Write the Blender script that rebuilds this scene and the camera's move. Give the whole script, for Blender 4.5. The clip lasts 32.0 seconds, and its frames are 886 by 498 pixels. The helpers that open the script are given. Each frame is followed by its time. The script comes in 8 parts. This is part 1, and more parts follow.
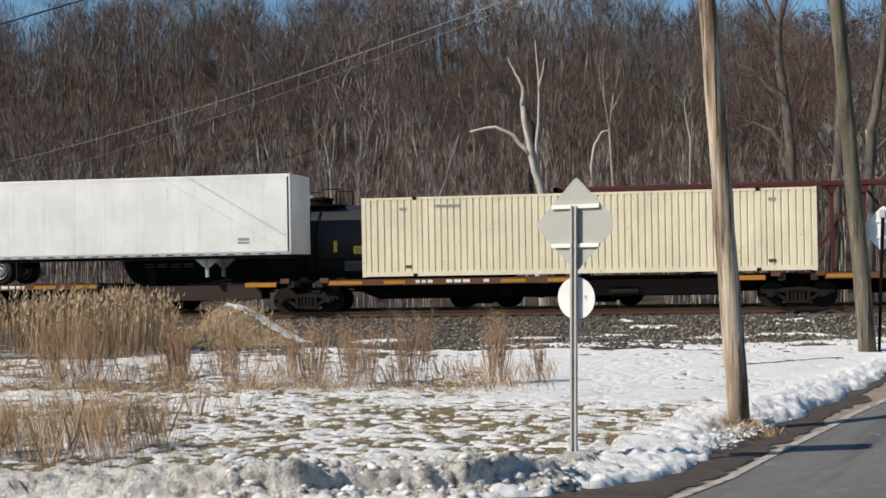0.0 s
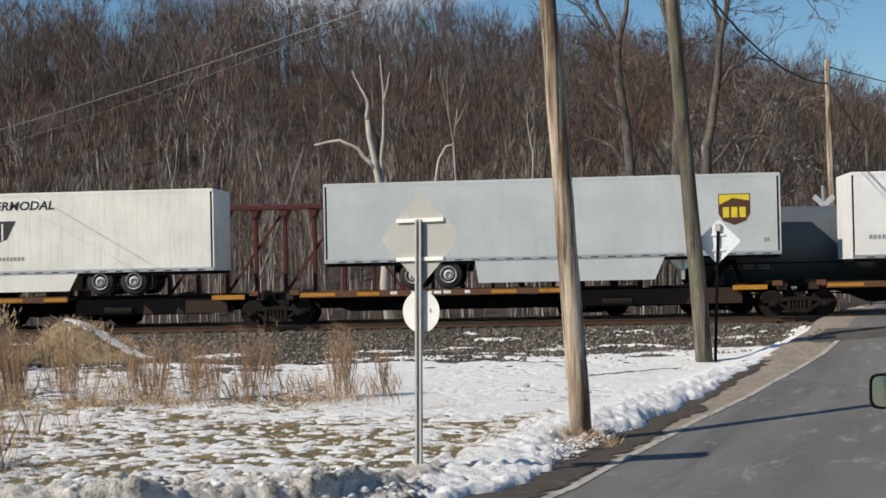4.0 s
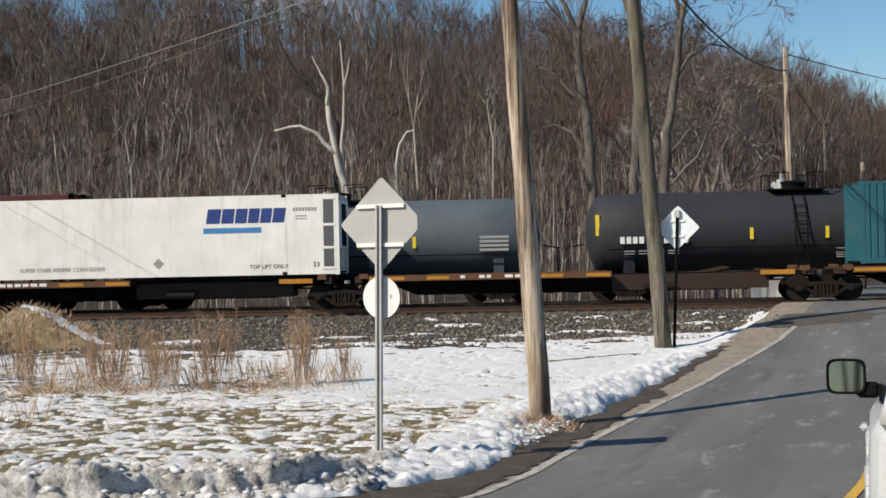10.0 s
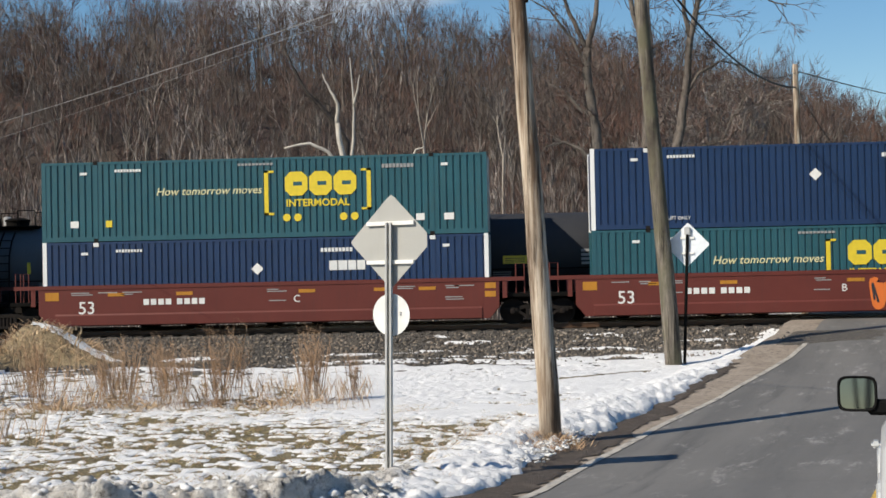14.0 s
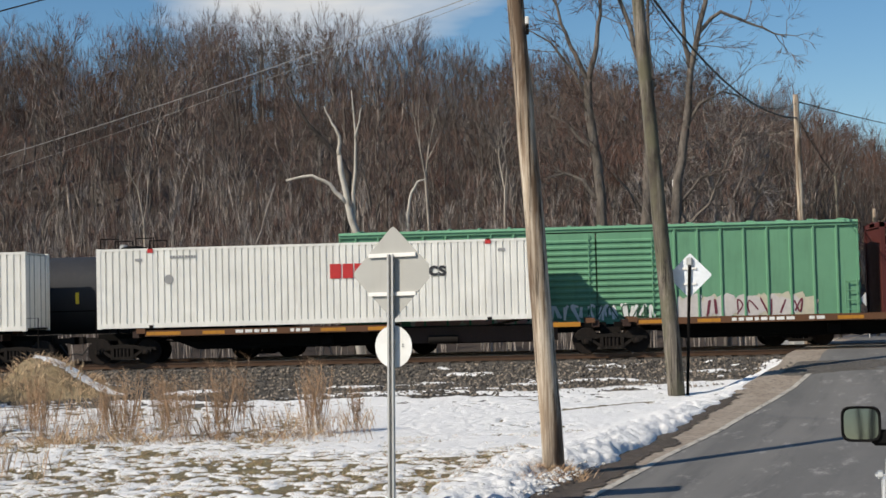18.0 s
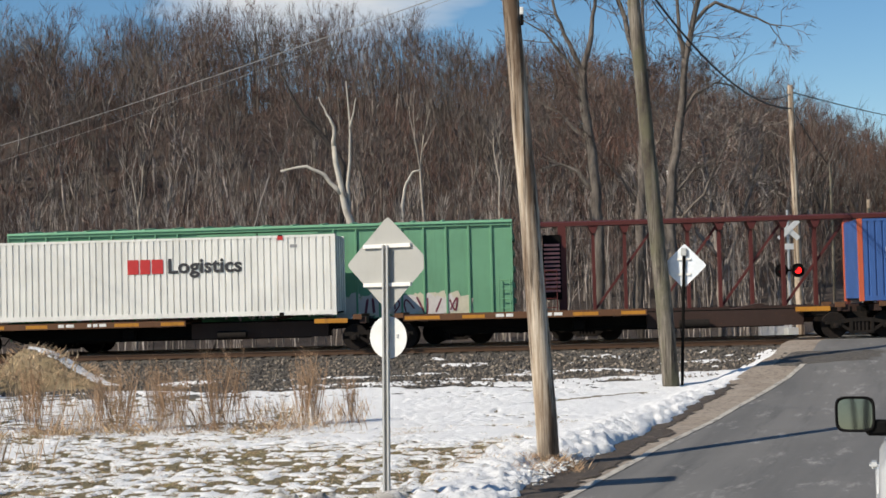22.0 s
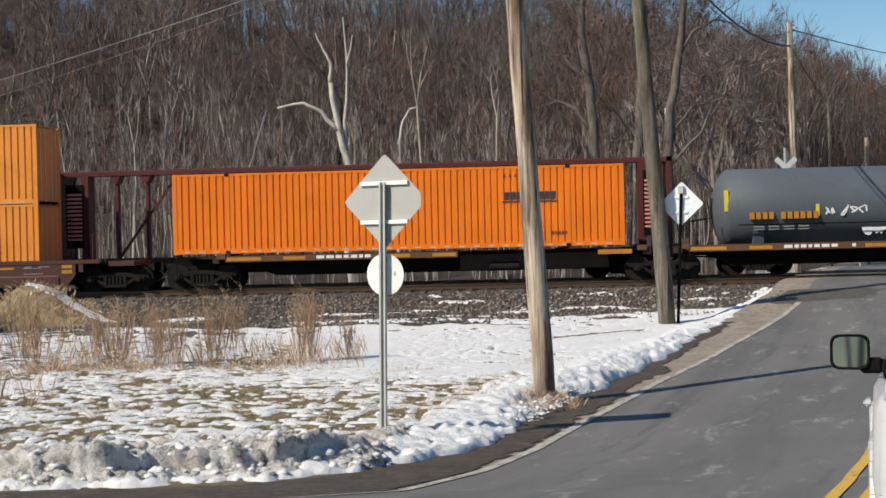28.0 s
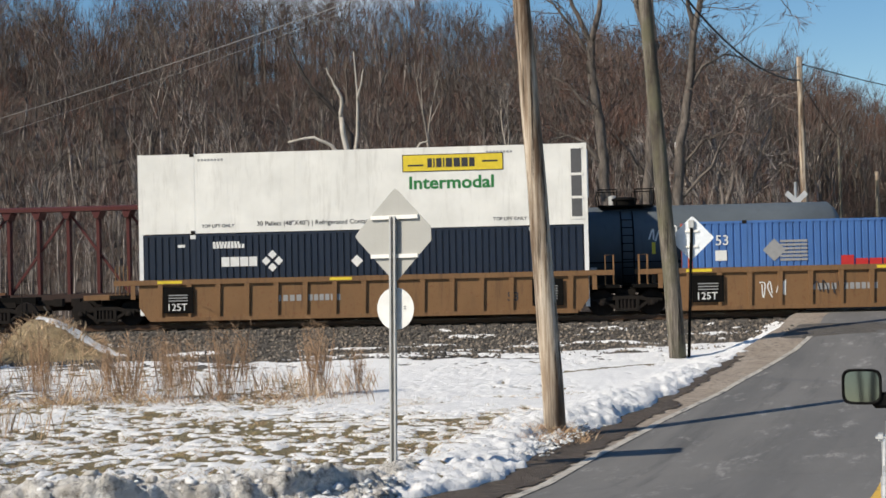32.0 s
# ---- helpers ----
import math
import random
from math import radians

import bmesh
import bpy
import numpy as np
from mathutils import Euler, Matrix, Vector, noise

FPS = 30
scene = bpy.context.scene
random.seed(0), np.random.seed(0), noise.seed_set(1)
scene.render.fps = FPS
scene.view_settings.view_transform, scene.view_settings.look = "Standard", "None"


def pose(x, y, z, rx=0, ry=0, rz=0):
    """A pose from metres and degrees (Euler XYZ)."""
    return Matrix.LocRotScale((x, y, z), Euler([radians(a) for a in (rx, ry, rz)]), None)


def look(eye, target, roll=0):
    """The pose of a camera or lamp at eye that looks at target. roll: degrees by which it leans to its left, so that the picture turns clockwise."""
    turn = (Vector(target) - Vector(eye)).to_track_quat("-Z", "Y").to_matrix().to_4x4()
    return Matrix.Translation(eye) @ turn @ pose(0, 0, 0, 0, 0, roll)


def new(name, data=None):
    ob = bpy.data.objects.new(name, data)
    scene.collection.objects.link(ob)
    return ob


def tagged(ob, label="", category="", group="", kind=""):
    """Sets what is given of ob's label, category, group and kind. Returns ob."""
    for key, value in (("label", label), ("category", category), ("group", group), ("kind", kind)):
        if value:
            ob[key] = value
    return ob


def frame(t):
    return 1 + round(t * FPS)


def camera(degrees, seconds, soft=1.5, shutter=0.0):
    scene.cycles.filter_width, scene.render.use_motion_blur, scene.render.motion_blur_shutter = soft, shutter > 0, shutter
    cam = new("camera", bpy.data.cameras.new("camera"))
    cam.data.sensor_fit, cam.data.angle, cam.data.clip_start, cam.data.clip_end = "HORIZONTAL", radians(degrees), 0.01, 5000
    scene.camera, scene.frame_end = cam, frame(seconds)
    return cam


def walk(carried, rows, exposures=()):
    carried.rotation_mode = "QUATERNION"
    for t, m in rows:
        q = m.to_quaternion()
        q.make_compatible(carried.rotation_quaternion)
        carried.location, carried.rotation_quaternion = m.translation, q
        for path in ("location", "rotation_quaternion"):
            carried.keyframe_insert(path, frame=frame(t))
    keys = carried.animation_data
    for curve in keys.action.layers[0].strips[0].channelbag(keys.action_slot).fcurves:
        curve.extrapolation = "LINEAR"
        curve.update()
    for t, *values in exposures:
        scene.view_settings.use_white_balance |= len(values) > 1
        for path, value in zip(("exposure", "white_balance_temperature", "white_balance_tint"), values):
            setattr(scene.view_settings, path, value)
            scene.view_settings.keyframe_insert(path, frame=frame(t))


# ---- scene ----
# ---------------------------------------------------------------- camera
# seconds, yaw, pitch, roll of a camera held by someone sitting in a stopped car
TURNS = [
    (0, 10.977, 0.583, 1.009), (0.5, 10.664, 0.766, 0.910), (1, 10.478, 0.801, 0.977), (1.5, 10.387, 0.778, 1.028),
    (2, 10.074, 0.986, 0.942), (2.5, 8.734, 0.859, 1.080), (3, 6.925, 0.446, 1.058), (3.5, 5.506, 0.524, 1.153),
    (4, 4.854, 1.004, 1.190), (4.5, 4.230, 1.039, 1.194), (6.5, 2.390, 2.032, 1.233), (7, 2.256, 1.912, 1.231),
    (7.5, 1.399, 0.489, 1.323), (8, 1.248, 0.656, 1.252), (8.5, 1.686, 0.796, 1.276), (9, 2.699, 1.084, 1.172),
    (9.5, 3.322, 0.821, 1.245), (10, 3.286, 0.418, 1.171), (10.5, 3.457, 0.557, 1.172), (11, 3.548, 0.729, 1.251),
    (11.5, 3.601, 0.766, 1.207), (12, 3.505, 0.760, 1.212), (12.5, 3.500, 0.777, 1.249), (13, 3.542, 1.000, 1.198),
    (13.5, 3.612, 1.104, 1.208), (14, 3.675, 1.105, 1.206), (14.5, 3.702, 1.385, 1.168), (16.5, 3.759, 1.942, 1.239),
    (17, 3.719, 1.960, 1.365), (17.5, 3.821, 2.179, 1.434), (18, 3.760, 2.355, 1.426), (18.5, 3.728, 2.293, 1.481),
    (19, 3.677, 2.356, 1.458), (19.5, 3.620, 2.457, 1.413), (20, 3.554, 2.269, 1.470), (20.5, 3.565, 2.102, 1.431),
    (21, 3.576, 2.033, 1.417), (21.5, 3.572, 1.829, 1.473), (22, 3.553, 1.983, 1.475), (22.5, 3.571, 2.362, 1.483),
    (23, 3.520, 2.420, 1.459), (23.5, 3.589, 2.298, 1.518), (24, 3.639, 2.296, 1.484), (24.5, 3.610, 2.568, 1.500),
    (26.5, 3.583, 1.880, 1.500), (27, 3.591, 0.084, 1.554), (27.5, 3.506, -1.363, 1.421), (28, 3.432, -0.492, 1.350),
    (28.5, 3.410, 0.676, 1.301), (29, 3.435, 0.694, 1.270), (29.5, 3.502, 0.519, 1.302), (30, 3.569, 0.637, 1.307),
    (30.5, 3.631, 0.642, 1.290), (31, 3.636, 0.584, 1.335), (31.5, 3.770, 0.635, 1.275), (32, 3.838, 0.863, 1.323)]
EYE = (0.0, 0.0, 2.75)
cam = camera(34.0, 32.0, soft=1.6)
STOPS = [(0, 0.08), (2.0, 0.08), (4.5, -0.03), (6.5, -0.1), (9.2, -0.18), (10, 0.12), (13, 0.2), (17.3, 0.18), (18.0, 0.08), (19.0, -0.02), (20.0, -0.06), (21.0, 0.06), (22.0, 0.18), (23.0, -0.04), (24, -0.06), (27, 0.15), (32, 0.14)]
walk(cam, [(t, pose(*EYE, 90 + p, r, y)) for t, y, p, r in TURNS], [(t, s, 6950, 10) for t, s in STOPS])

# ---------------------------------------------------------------- world, sun, exposure
SUN_AZ, SUN_EL = 55.0, 38.5          # the light travels towards +x and a little away from the camera
SUN_DIR = Vector((math.sin(radians(SUN_AZ)) * math.cos(radians(SUN_EL)), math.cos(radians(SUN_AZ)) * math.cos(radians(SUN_EL)), -math.sin(radians(SUN_EL))))
world = bpy.data.worlds.new("winter_sky")
scene.world = world
world.use_nodes = True
wn, wl = world.node_tree.nodes, world.node_tree.links
wn.clear()
sky = wn.new("ShaderNodeTexSky")
sky.sky_type, sky.sun_disc = "NISHITA", False
sky.sun_elevation = radians(SUN_EL)
sky.sun_rotation = math.atan2(-SUN_DIR.x, -SUN_DIR.y)
sky.air_density, sky.dust_density, sky.ozone_density = 1.0, 0.15, 3.2
coord = wn.new("ShaderNodeTexCoord")
mapping = wn.new("ShaderNodeMapping")
mapping.inputs["Scale"].default_value = (1.0, 1.0, 4.5)
mapping.inputs["Location"].default_value = (0.35, 0.1, 0.2)
cloud = wn.new("ShaderNodeTexNoise")
cloud.inputs["Scale"].default_value, cloud.inputs["Detail"].default_value, cloud.inputs["Roughness"].default_value = 2.6, 6.0, 0.55
ramp = wn.new("ShaderNodeValToRGB")
ramp.color_ramp.elements[0].position, ramp.color_ramp.elements[1].position = 0.54, 0.80
mixc = wn.new("ShaderNodeMix")
mixc.data_type = "RGBA"
mixc.inputs[7].default_value = (9.3, 9.5, 9.8, 1)
back = wn.new("ShaderNodeBackground")
back.inputs["Strength"].default_value = 0.075
wout = wn.new("ShaderNodeOutputWorld")
wl.new(coord.outputs["Generated"], mapping.inputs["Vector"])
wl.new(mapping.outputs["Vector"], cloud.inputs["Vector"])
# one low bank of cloud over the hill, thin wisps elsewhere
toward = wn.new("ShaderNodeVectorMath")
toward.operation = "DISTANCE"
toward.inputs[1].default_value = Vector((-0.165, 0.955, 0.262)).normalized()
wl.new(coord.outputs["Generated"], toward.inputs[0])
near_bank = wn.new("ShaderNodeMapRange")
near_bank.inputs["From Min"].default_value, near_bank.inputs["From Max"].default_value = 0.20, 0.05
near_bank.inputs["To Min"].default_value, near_bank.inputs["To Max"].default_value = -0.07, 0.39
wl.new(toward.outputs["Value"], near_bank.inputs["Value"])
raised = wn.new("ShaderNodeMath")
raised.operation = "ADD"
wl.new(cloud.outputs["Fac"], raised.inputs[0])
wl.new(near_bank.outputs["Result"], raised.inputs[1])
wl.new(raised.outputs[0], ramp.inputs["Fac"])
wl.new(ramp.outputs["Color"], mixc.inputs[0])
hue = wn.new("ShaderNodeHueSaturation")
hue.inputs["Saturation"].default_value, hue.inputs["Value"].default_value = 1.25, 1.32
wl.new(sky.outputs["Color"], hue.inputs["Color"])
wl.new(hue.outputs["Color"], mixc.inputs[6])
wl.new(mixc.outputs[2], back.inputs["Color"])
wl.new(back.outputs["Background"], wout.inputs["Surface"])
sun = new("sun", bpy.data.lights.new("sun", "SUN"))
sun.data.energy, sun.data.angle, sun.data.color = 4.85, radians(0.5), (1.0, 0.94, 0.83)
sun.matrix_world = look((-60, -40, 60), Vector((-60, -40, 60)) + SUN_DIR)

# ---------------------------------------------------------------- materials
def nodes_of(name):
    m = bpy.data.materials.new(name)
    m.use_nodes = True
    n, l = m.node_tree.nodes, m.node_tree.links
    return m, n, l, n["Principled BSDF"]


def link_noise(n, l, scale, detail=4.0, rough=0.6, stretch=(1, 1, 1)):
    tc, mp, no = n.new("ShaderNodeTexCoord"), n.new("ShaderNodeMapping"), n.new("ShaderNodeTexNoise")
    mp.inputs["Scale"].default_value = stretch
    no.inputs["Scale"].default_value, no.inputs["Detail"].default_value, no.inputs["Roughness"].default_value = scale, detail, rough
    l.new(tc.outputs["Object"], mp.inputs["Vector"])
    l.new(mp.outputs["Vector"], no.inputs["Vector"])
    return no.outputs["Fac"]


def ramped(n, l, fac, a, b):
    mr = n.new("ShaderNodeMapRange")
    mr.inputs["From Min"].default_value, mr.inputs["From Max"].default_value = a, b
    l.new(fac, mr.inputs["Value"])
    return mr.outputs["Result"]


def blend(n, l, fac, a, b):
    mx = n.new("ShaderNodeMix")
    mx.data_type = "RGBA"
    for k, v in ((6, a), (7, b)):
        if isinstance(v, tuple):
            mx.inputs[k].default_value = (*v, 1)
        else:
            l.new(v, mx.inputs[k])
    if isinstance(fac, float):
        mx.inputs[0].default_value = fac
    else:
        l.new(fac, mx.inputs[0])
    return mx.outputs[2]


def bumped(n, l, bsdf, height, strength, distance):
    b = n.new("ShaderNodeBump")
    b.inputs["Strength"].default_value, b.inputs["Distance"].default_value = strength, distance
    l.new(height, b.inputs["Height"])
    l.new(b.outputs["Normal"], bsdf.inputs["Normal"])


MATS = {}


def paint(name, col, rough=0.5, grime=(0.10, 0.075, 0.055), amount=0.35, metal=0.0, spots=0.0, gloss=0.28):
    """Weathered coated steel: broad fading, run-down streaks, and rust specks."""
    if name in MATS:
        return MATS[name]
    m, n, l, bsdf = nodes_of(name)
    wide = ramped(n, l, link_noise(n, l, 0.7, 3), 0.3, 0.75)
    dark = tuple(c * 0.82 for c in col)
    base = blend(n, l, wide, dark, col)
    streak = ramped(n, l, link_noise(n, l, 5.0, 6, 0.7, (1.0, 1.0, 0.12)), 0.52, 0.8)
    scaled = n.new("ShaderNodeMath")
    scaled.operation = "MULTIPLY"
    scaled.inputs[1].default_value = amount
    l.new(streak, scaled.inputs[0])
    base = blend(n, l, scaled.outputs[0], base, grime)
    if spots:
        speck = ramped(n, l, link_noise(n, l, 9.0, 5, 0.7), 0.66 - 0.12 * spots, 0.72)
        base = blend(n, l, speck, base, (0.16, 0.065, 0.03))
    l.new(base, bsdf.inputs["Base Color"])
    rr = n.new("ShaderNodeMapRange")
    rr.inputs["To Min"].default_value, rr.inputs["To Max"].default_value = rough - 0.1, min(1.0, rough + 0.15)
    l.new(link_noise(n, l, 2.2, 4), rr.inputs["Value"])
    l.new(rr.outputs["Result"], bsdf.inputs["Roughness"])
    bsdf.inputs["Metallic"].default_value = metal
    bsdf.inputs["Specular IOR Level"].default_value = gloss
    bumped(n, l, bsdf, link_noise(n, l, 18.0, 3), 0.12, 0.02)
    MATS[name] = m
    return m


def plain(name, col, rough=0.6, metal=0.0, glow=0.0):
    if name in MATS:
        return MATS[name]
    m, n, l, bsdf = nodes_of(name)
    v = ramped(n, l, link_noise(n, l, 6.0, 4), 0.25, 0.8)
    l.new(blend(n, l, v, tuple(c * 0.8 for c in col), col), bsdf.inputs["Base Color"])
    bsdf.inputs["Roughness"].default_value, bsdf.inputs["Metallic"].default_value = rough, metal
    if glow:
        bsdf.inputs["Emission Color"].default_value = (*col, 1)
        bsdf.inputs["Emission Strength"].default_value = glow
    MATS[name] = m
    return m


def earth(name, a, b, c, s1, s2, rough=0.95, bump=0.6, dist=0.05, stretch=(1, 1, 1), island=0.0):
    """Ground-like surfaces: two colours at one scale, a third at another, with relief."""
    m, n, l, bsdf = nodes_of(name)
    one = blend(n, l, ramped(n, l, link_noise(n, l, s1, 6, 0.65, stretch), 0.35, 0.65), a, b)
    two = blend(n, l, ramped(n, l, link_noise(n, l, s2, 5, 0.7, stretch), 0.5, 0.72), one, c)
    if island:
        geo, mr, mul = n.new("ShaderNodeNewGeometry"), n.new("ShaderNodeMapRange"), n.new("ShaderNodeVectorMath")
        mul.operation = "MULTIPLY"
        mr.inputs["To Min"].default_value, mr.inputs["To Max"].default_value = 1 - island, 1 + island
        l.new(geo.outputs["Random Per Island"], mr.inputs["Value"])
        l.new(two, mul.inputs[0])
        l.new(mr.outputs["Result"], mul.inputs[1])
        two = mul.outputs[0]
    l.new(two, bsdf.inputs["Base Color"])
    bsdf.inputs["Roughness"].default_value = rough
    bumped(n, l, bsdf, link_noise(n, l, s2 * 1.7, 6, 0.7), bump, dist)
    MATS[name] = m
    return m


M_SNOW = earth("snow", (0.68, 0.682, 0.685), (0.74, 0.74, 0.742), (0.57, 0.565, 0.555), 0.8, 11.0, 0.75, 0.8, 0.03)
M_DIRTY = earth("ploughed_snow", (0.60, 0.56, 0.51), (0.78, 0.77, 0.755), (0.085, 0.065, 0.048), 2.8, 6.5, 0.85, 1.0, 0.12)
M_FIELD = earth("winter_grass_ground", (0.115, 0.092, 0.052), (0.19, 0.155, 0.085), (0.055, 0.045, 0.03), 0.9, 5.0, 1.0, 0.8, 0.08)
M_BALLAST = earth("crushed_stone", (0.088, 0.078, 0.068), (0.148, 0.132, 0.116), (0.030, 0.027, 0.024), 7.0, 13.0, 0.95, 1.0, 0.10)


def asphalt_colour(n, l):
    """Worn asphalt: wheel tracks and dribbled tar along the lane, paler dusty fields, fine aggregate, hairline cracks."""
    tc, mp = n.new("ShaderNodeTexCoord"), n.new("ShaderNodeMapping")
    mp.inputs["Rotation"].default_value = (0, 0, radians(15.5))
    l.new(tc.outputs["Object"], mp.inputs["Vector"])

    def noise(scale, stretch, detail=5.0, rough=0.6):
        m2, no = n.new("ShaderNodeMapping"), n.new("ShaderNodeTexNoise")
        m2.inputs["Scale"].default_value = stretch
        no.inputs["Scale"].default_value, no.inputs["Detail"].default_value, no.inputs["Roughness"].default_value = scale, detail, rough
        l.new(mp.outputs["Vector"], m2.inputs["Vector"])
        l.new(m2.outputs["Vector"], no.inputs["Vector"])
        return no.outputs["Fac"]

    col = blend(n, l, ramped(n, l, noise(0.9, (1, 0.05, 1), 3), 0.35, 0.65), (0.092, 0.090, 0.087), (0.152, 0.146, 0.138))
    col = blend(n, l, ramped(n, l, noise(0.45, (1, 0.4, 1), 6, 0.65), 0.52, 0.75), col, (0.160, 0.154, 0.146))
    col = blend(n, l, ramped(n, l, noise(2.2, (1, 0.06, 1), 6, 0.7), 0.54, 0.72), col, (0.066, 0.065, 0.064))
    col = blend(n, l, ramped(n, l, noise(1.7, (1, 0.30, 1), 9, 0.8), 0.56, 0.64), col, (0.29, 0.28, 0.268))
    col = blend(n, l, ramped(n, l, noise(55.0, (1, 1, 1), 2), 0.35, 0.8), col, (0.115, 0.111, 0.106))
    cells = n.new("ShaderNodeTexVoronoi")
    cells.feature = "DISTANCE_TO_EDGE"
    cells.inputs["Scale"].default_value = 0.33
    warp = n.new("ShaderNodeVectorMath")
    warp.operation = "MULTIPLY_ADD"
    no = n.new("ShaderNodeTexNoise")
    no.inputs["Scale"].default_value, no.inputs["Detail"].default_value = 0.9, 6.0
    l.new(mp.outputs["Vector"], no.inputs["Vector"])
    l.new(no.outputs["Color"], warp.inputs[0])
    warp.inputs[1].default_value = (1.6, 1.6, 0)
    l.new(mp.outputs["Vector"], warp.inputs[2])
    l.new(warp.outputs[0], cells.inputs["Vector"])
    crack = ramped(n, l, cells.outputs["Distance"], 0.012, 0.004)
    thin = n.new("ShaderNodeMath")
    thin.operation = "MULTIPLY"
    thin.inputs[1].default_value = 0.22
    l.new(crack, thin.inputs[0])
    return blend(n, l, thin.outputs[0], col, (0.07, 0.07, 0.07)), noise


def asphalt(name, line=None, worn=0.5):
    m, n, l, bsdf = nodes_of(name)
    col, noise = asphalt_colour(n, l)
    if line:
        col = blend(n, l, ramped(n, l, noise(7.0, (1, 0.35, 1), 7, 0.7), worn + 0.10, worn - 0.10), col, line)
    l.new(col, bsdf.inputs["Base Color"])
    bsdf.inputs["Roughness"].default_value = 0.88
    bumped(n, l, bsdf, noise(60.0, (1, 1, 1), 3), 0.3, 0.008)
    MATS[name] = m
    return m


def timber(name, a, b, dark, moss=None):
    """A weathered pole: long drying cracks and silvered strips along the grain."""
    m, n, l, bsdf = nodes_of(name)
    col = blend(n, l, ramped(n, l, link_noise(n, l, 15.0, 6, 0.65, (1, 1, 0.04)), 0.40, 0.60), a, b)
    col = blend(n, l, ramped(n, l, link_noise(n, l, 3.2, 5, 0.6, (1, 1, 0.12)), 0.43, 0.62), col, dark)
    cracks = link_noise(n, l, 14.0, 6, 0.65, (1, 1, 0.03))
    col = blend(n, l, ramped(n, l, cracks, 0.54, 0.62), col, tuple(c * 0.32 for c in dark))
    if moss:
        col = blend(n, l, ramped(n, l, link_noise(n, l, 1.6, 6, 0.7, (1, 1, 0.5)), 0.45, 0.62), col, moss)
    l.new(col, bsdf.inputs["Base Color"])
    bsdf.inputs["Roughness"].default_value = 0.9
    bumped(n, l, bsdf, cracks, 0.9, 0.03)
    MATS[name] = m
    return m


M_ASPHALT = asphalt("worn_asphalt")
M_VERGE = earth("gritty_roadside", (0.23, 0.185, 0.145), (0.31, 0.26, 0.21), (0.07, 0.058, 0.045), 0.9, 7.0, 0.95, 0.5, 0.03)
M_WETDIRT = earth("wet_dirt", (0.046, 0.034, 0.025), (0.080, 0.060, 0.045), (0.14, 0.112, 0.088), 1.4, 7.0, 0.85, 1.0, 0.06)
M_LITTER = earth("leaf_litter", (0.05, 0.036, 0.029), (0.078, 0.057, 0.045), (0.028, 0.02, 0.016), 0.35, 2.2, 1.0, 0.8, 0.2)
M_MOUND = earth("dirt_heap", (0.22, 0.16, 0.09), (0.32, 0.25, 0.15), (0.12, 0.09, 0.06), 1.5, 6.0, 1.0, 0.9, 0.1)
M_BARK = earth("grey_bark", (0.165, 0.140, 0.127), (0.28, 0.243, 0.22), (0.075, 0.061, 0.055), 1.2, 5.0, 0.95, 0.5, 0.03, (1, 1, 0.2), 0.75)
M_PALEBARK = earth("pale_sapling_bark", (0.21, 0.178, 0.158), (0.38, 0.333, 0.30), (0.08, 0.066, 0.058), 0.8, 5.0, 0.95, 0.3, 0.03, (1, 1, 0.2), 0.6)
M_TWIG = earth("brown_twigs", (0.088, 0.056, 0.046), (0.138, 0.090, 0.074), (0.046, 0.029, 0.025), 0.12, 0.5, 0.95, 0.0, 0.01, island=0.75)
M_REDTWIG = earth("reddish_twigs", (0.098, 0.050, 0.038), (0.140, 0.076, 0.058), (0.055, 0.028, 0.022), 0.12, 0.5, 0.95, 0.0, 0.01, island=0.6)
M_GREYTWIG = earth("greyish_twigs", (0.080, 0.064, 0.056), (0.125, 0.103, 0.090), (0.045, 0.035, 0.03), 0.12, 0.5, 0.95, 0.0, 0.01, island=0.6)
M_DARKBARK = earth("dark_bark", (0.085, 0.070, 0.060), (0.20, 0.170, 0.147), (0.040, 0.032, 0.027), 1.6, 7.0, 0.95, 1.0, 0.08, (1, 1, 0.25))
M_CHARRED = earth("blackened_bark", (0.030, 0.024, 0.021), (0.060, 0.048, 0.042), (0.016, 0.013, 0.012), 1.6, 7.0, 0.95, 1.0, 0.08, (1, 1, 0.25))
M_PALESTEM = earth("pale_grey_bark", (0.26, 0.225, 0.19), (0.38, 0.335, 0.29), (0.15, 0.125, 0.105), 0.9, 3.5, 0.9, 0.5, 0.03, (1, 1, 0.3))
M_DEADWOOD = earth("bleached_wood", (0.38, 0.345, 0.30), (0.54, 0.50, 0.45), (0.25, 0.21, 0.17), 0.9, 3.5, 0.9, 0.5, 0.03, (1, 1, 0.3))
M_POLE = timber("weathered_pole_wood", (0.29, 0.215, 0.15), (0.62, 0.535, 0.435), (0.125, 0.08, 0.05))
M_POLE2 = timber("mossy_pole_wood", (0.115, 0.098, 0.078), (0.26, 0.225, 0.185), (0.055, 0.044, 0.034), (0.105, 0.097, 0.062))
M_STRAW = earth("dry_stalks", (0.39, 0.275, 0.165), (0.50, 0.37, 0.235), (0.22, 0.145, 0.09), 0.5, 3.0, 0.95, 0.0, 0.01, island=0.4)
M_WEED = earth("dry_weeds", (0.29, 0.18, 0.11), (0.40, 0.26, 0.16), (0.15, 0.092, 0.06), 0.5, 3.0, 0.95, 0.0, 0.01)
M_PLUME = earth("dry_seed_heads", (0.30, 0.19, 0.115), (0.40, 0.265, 0.165), (0.17, 0.105, 0.065), 0.5, 3.0, 0.95, 0.0, 0.01, island=0.35)
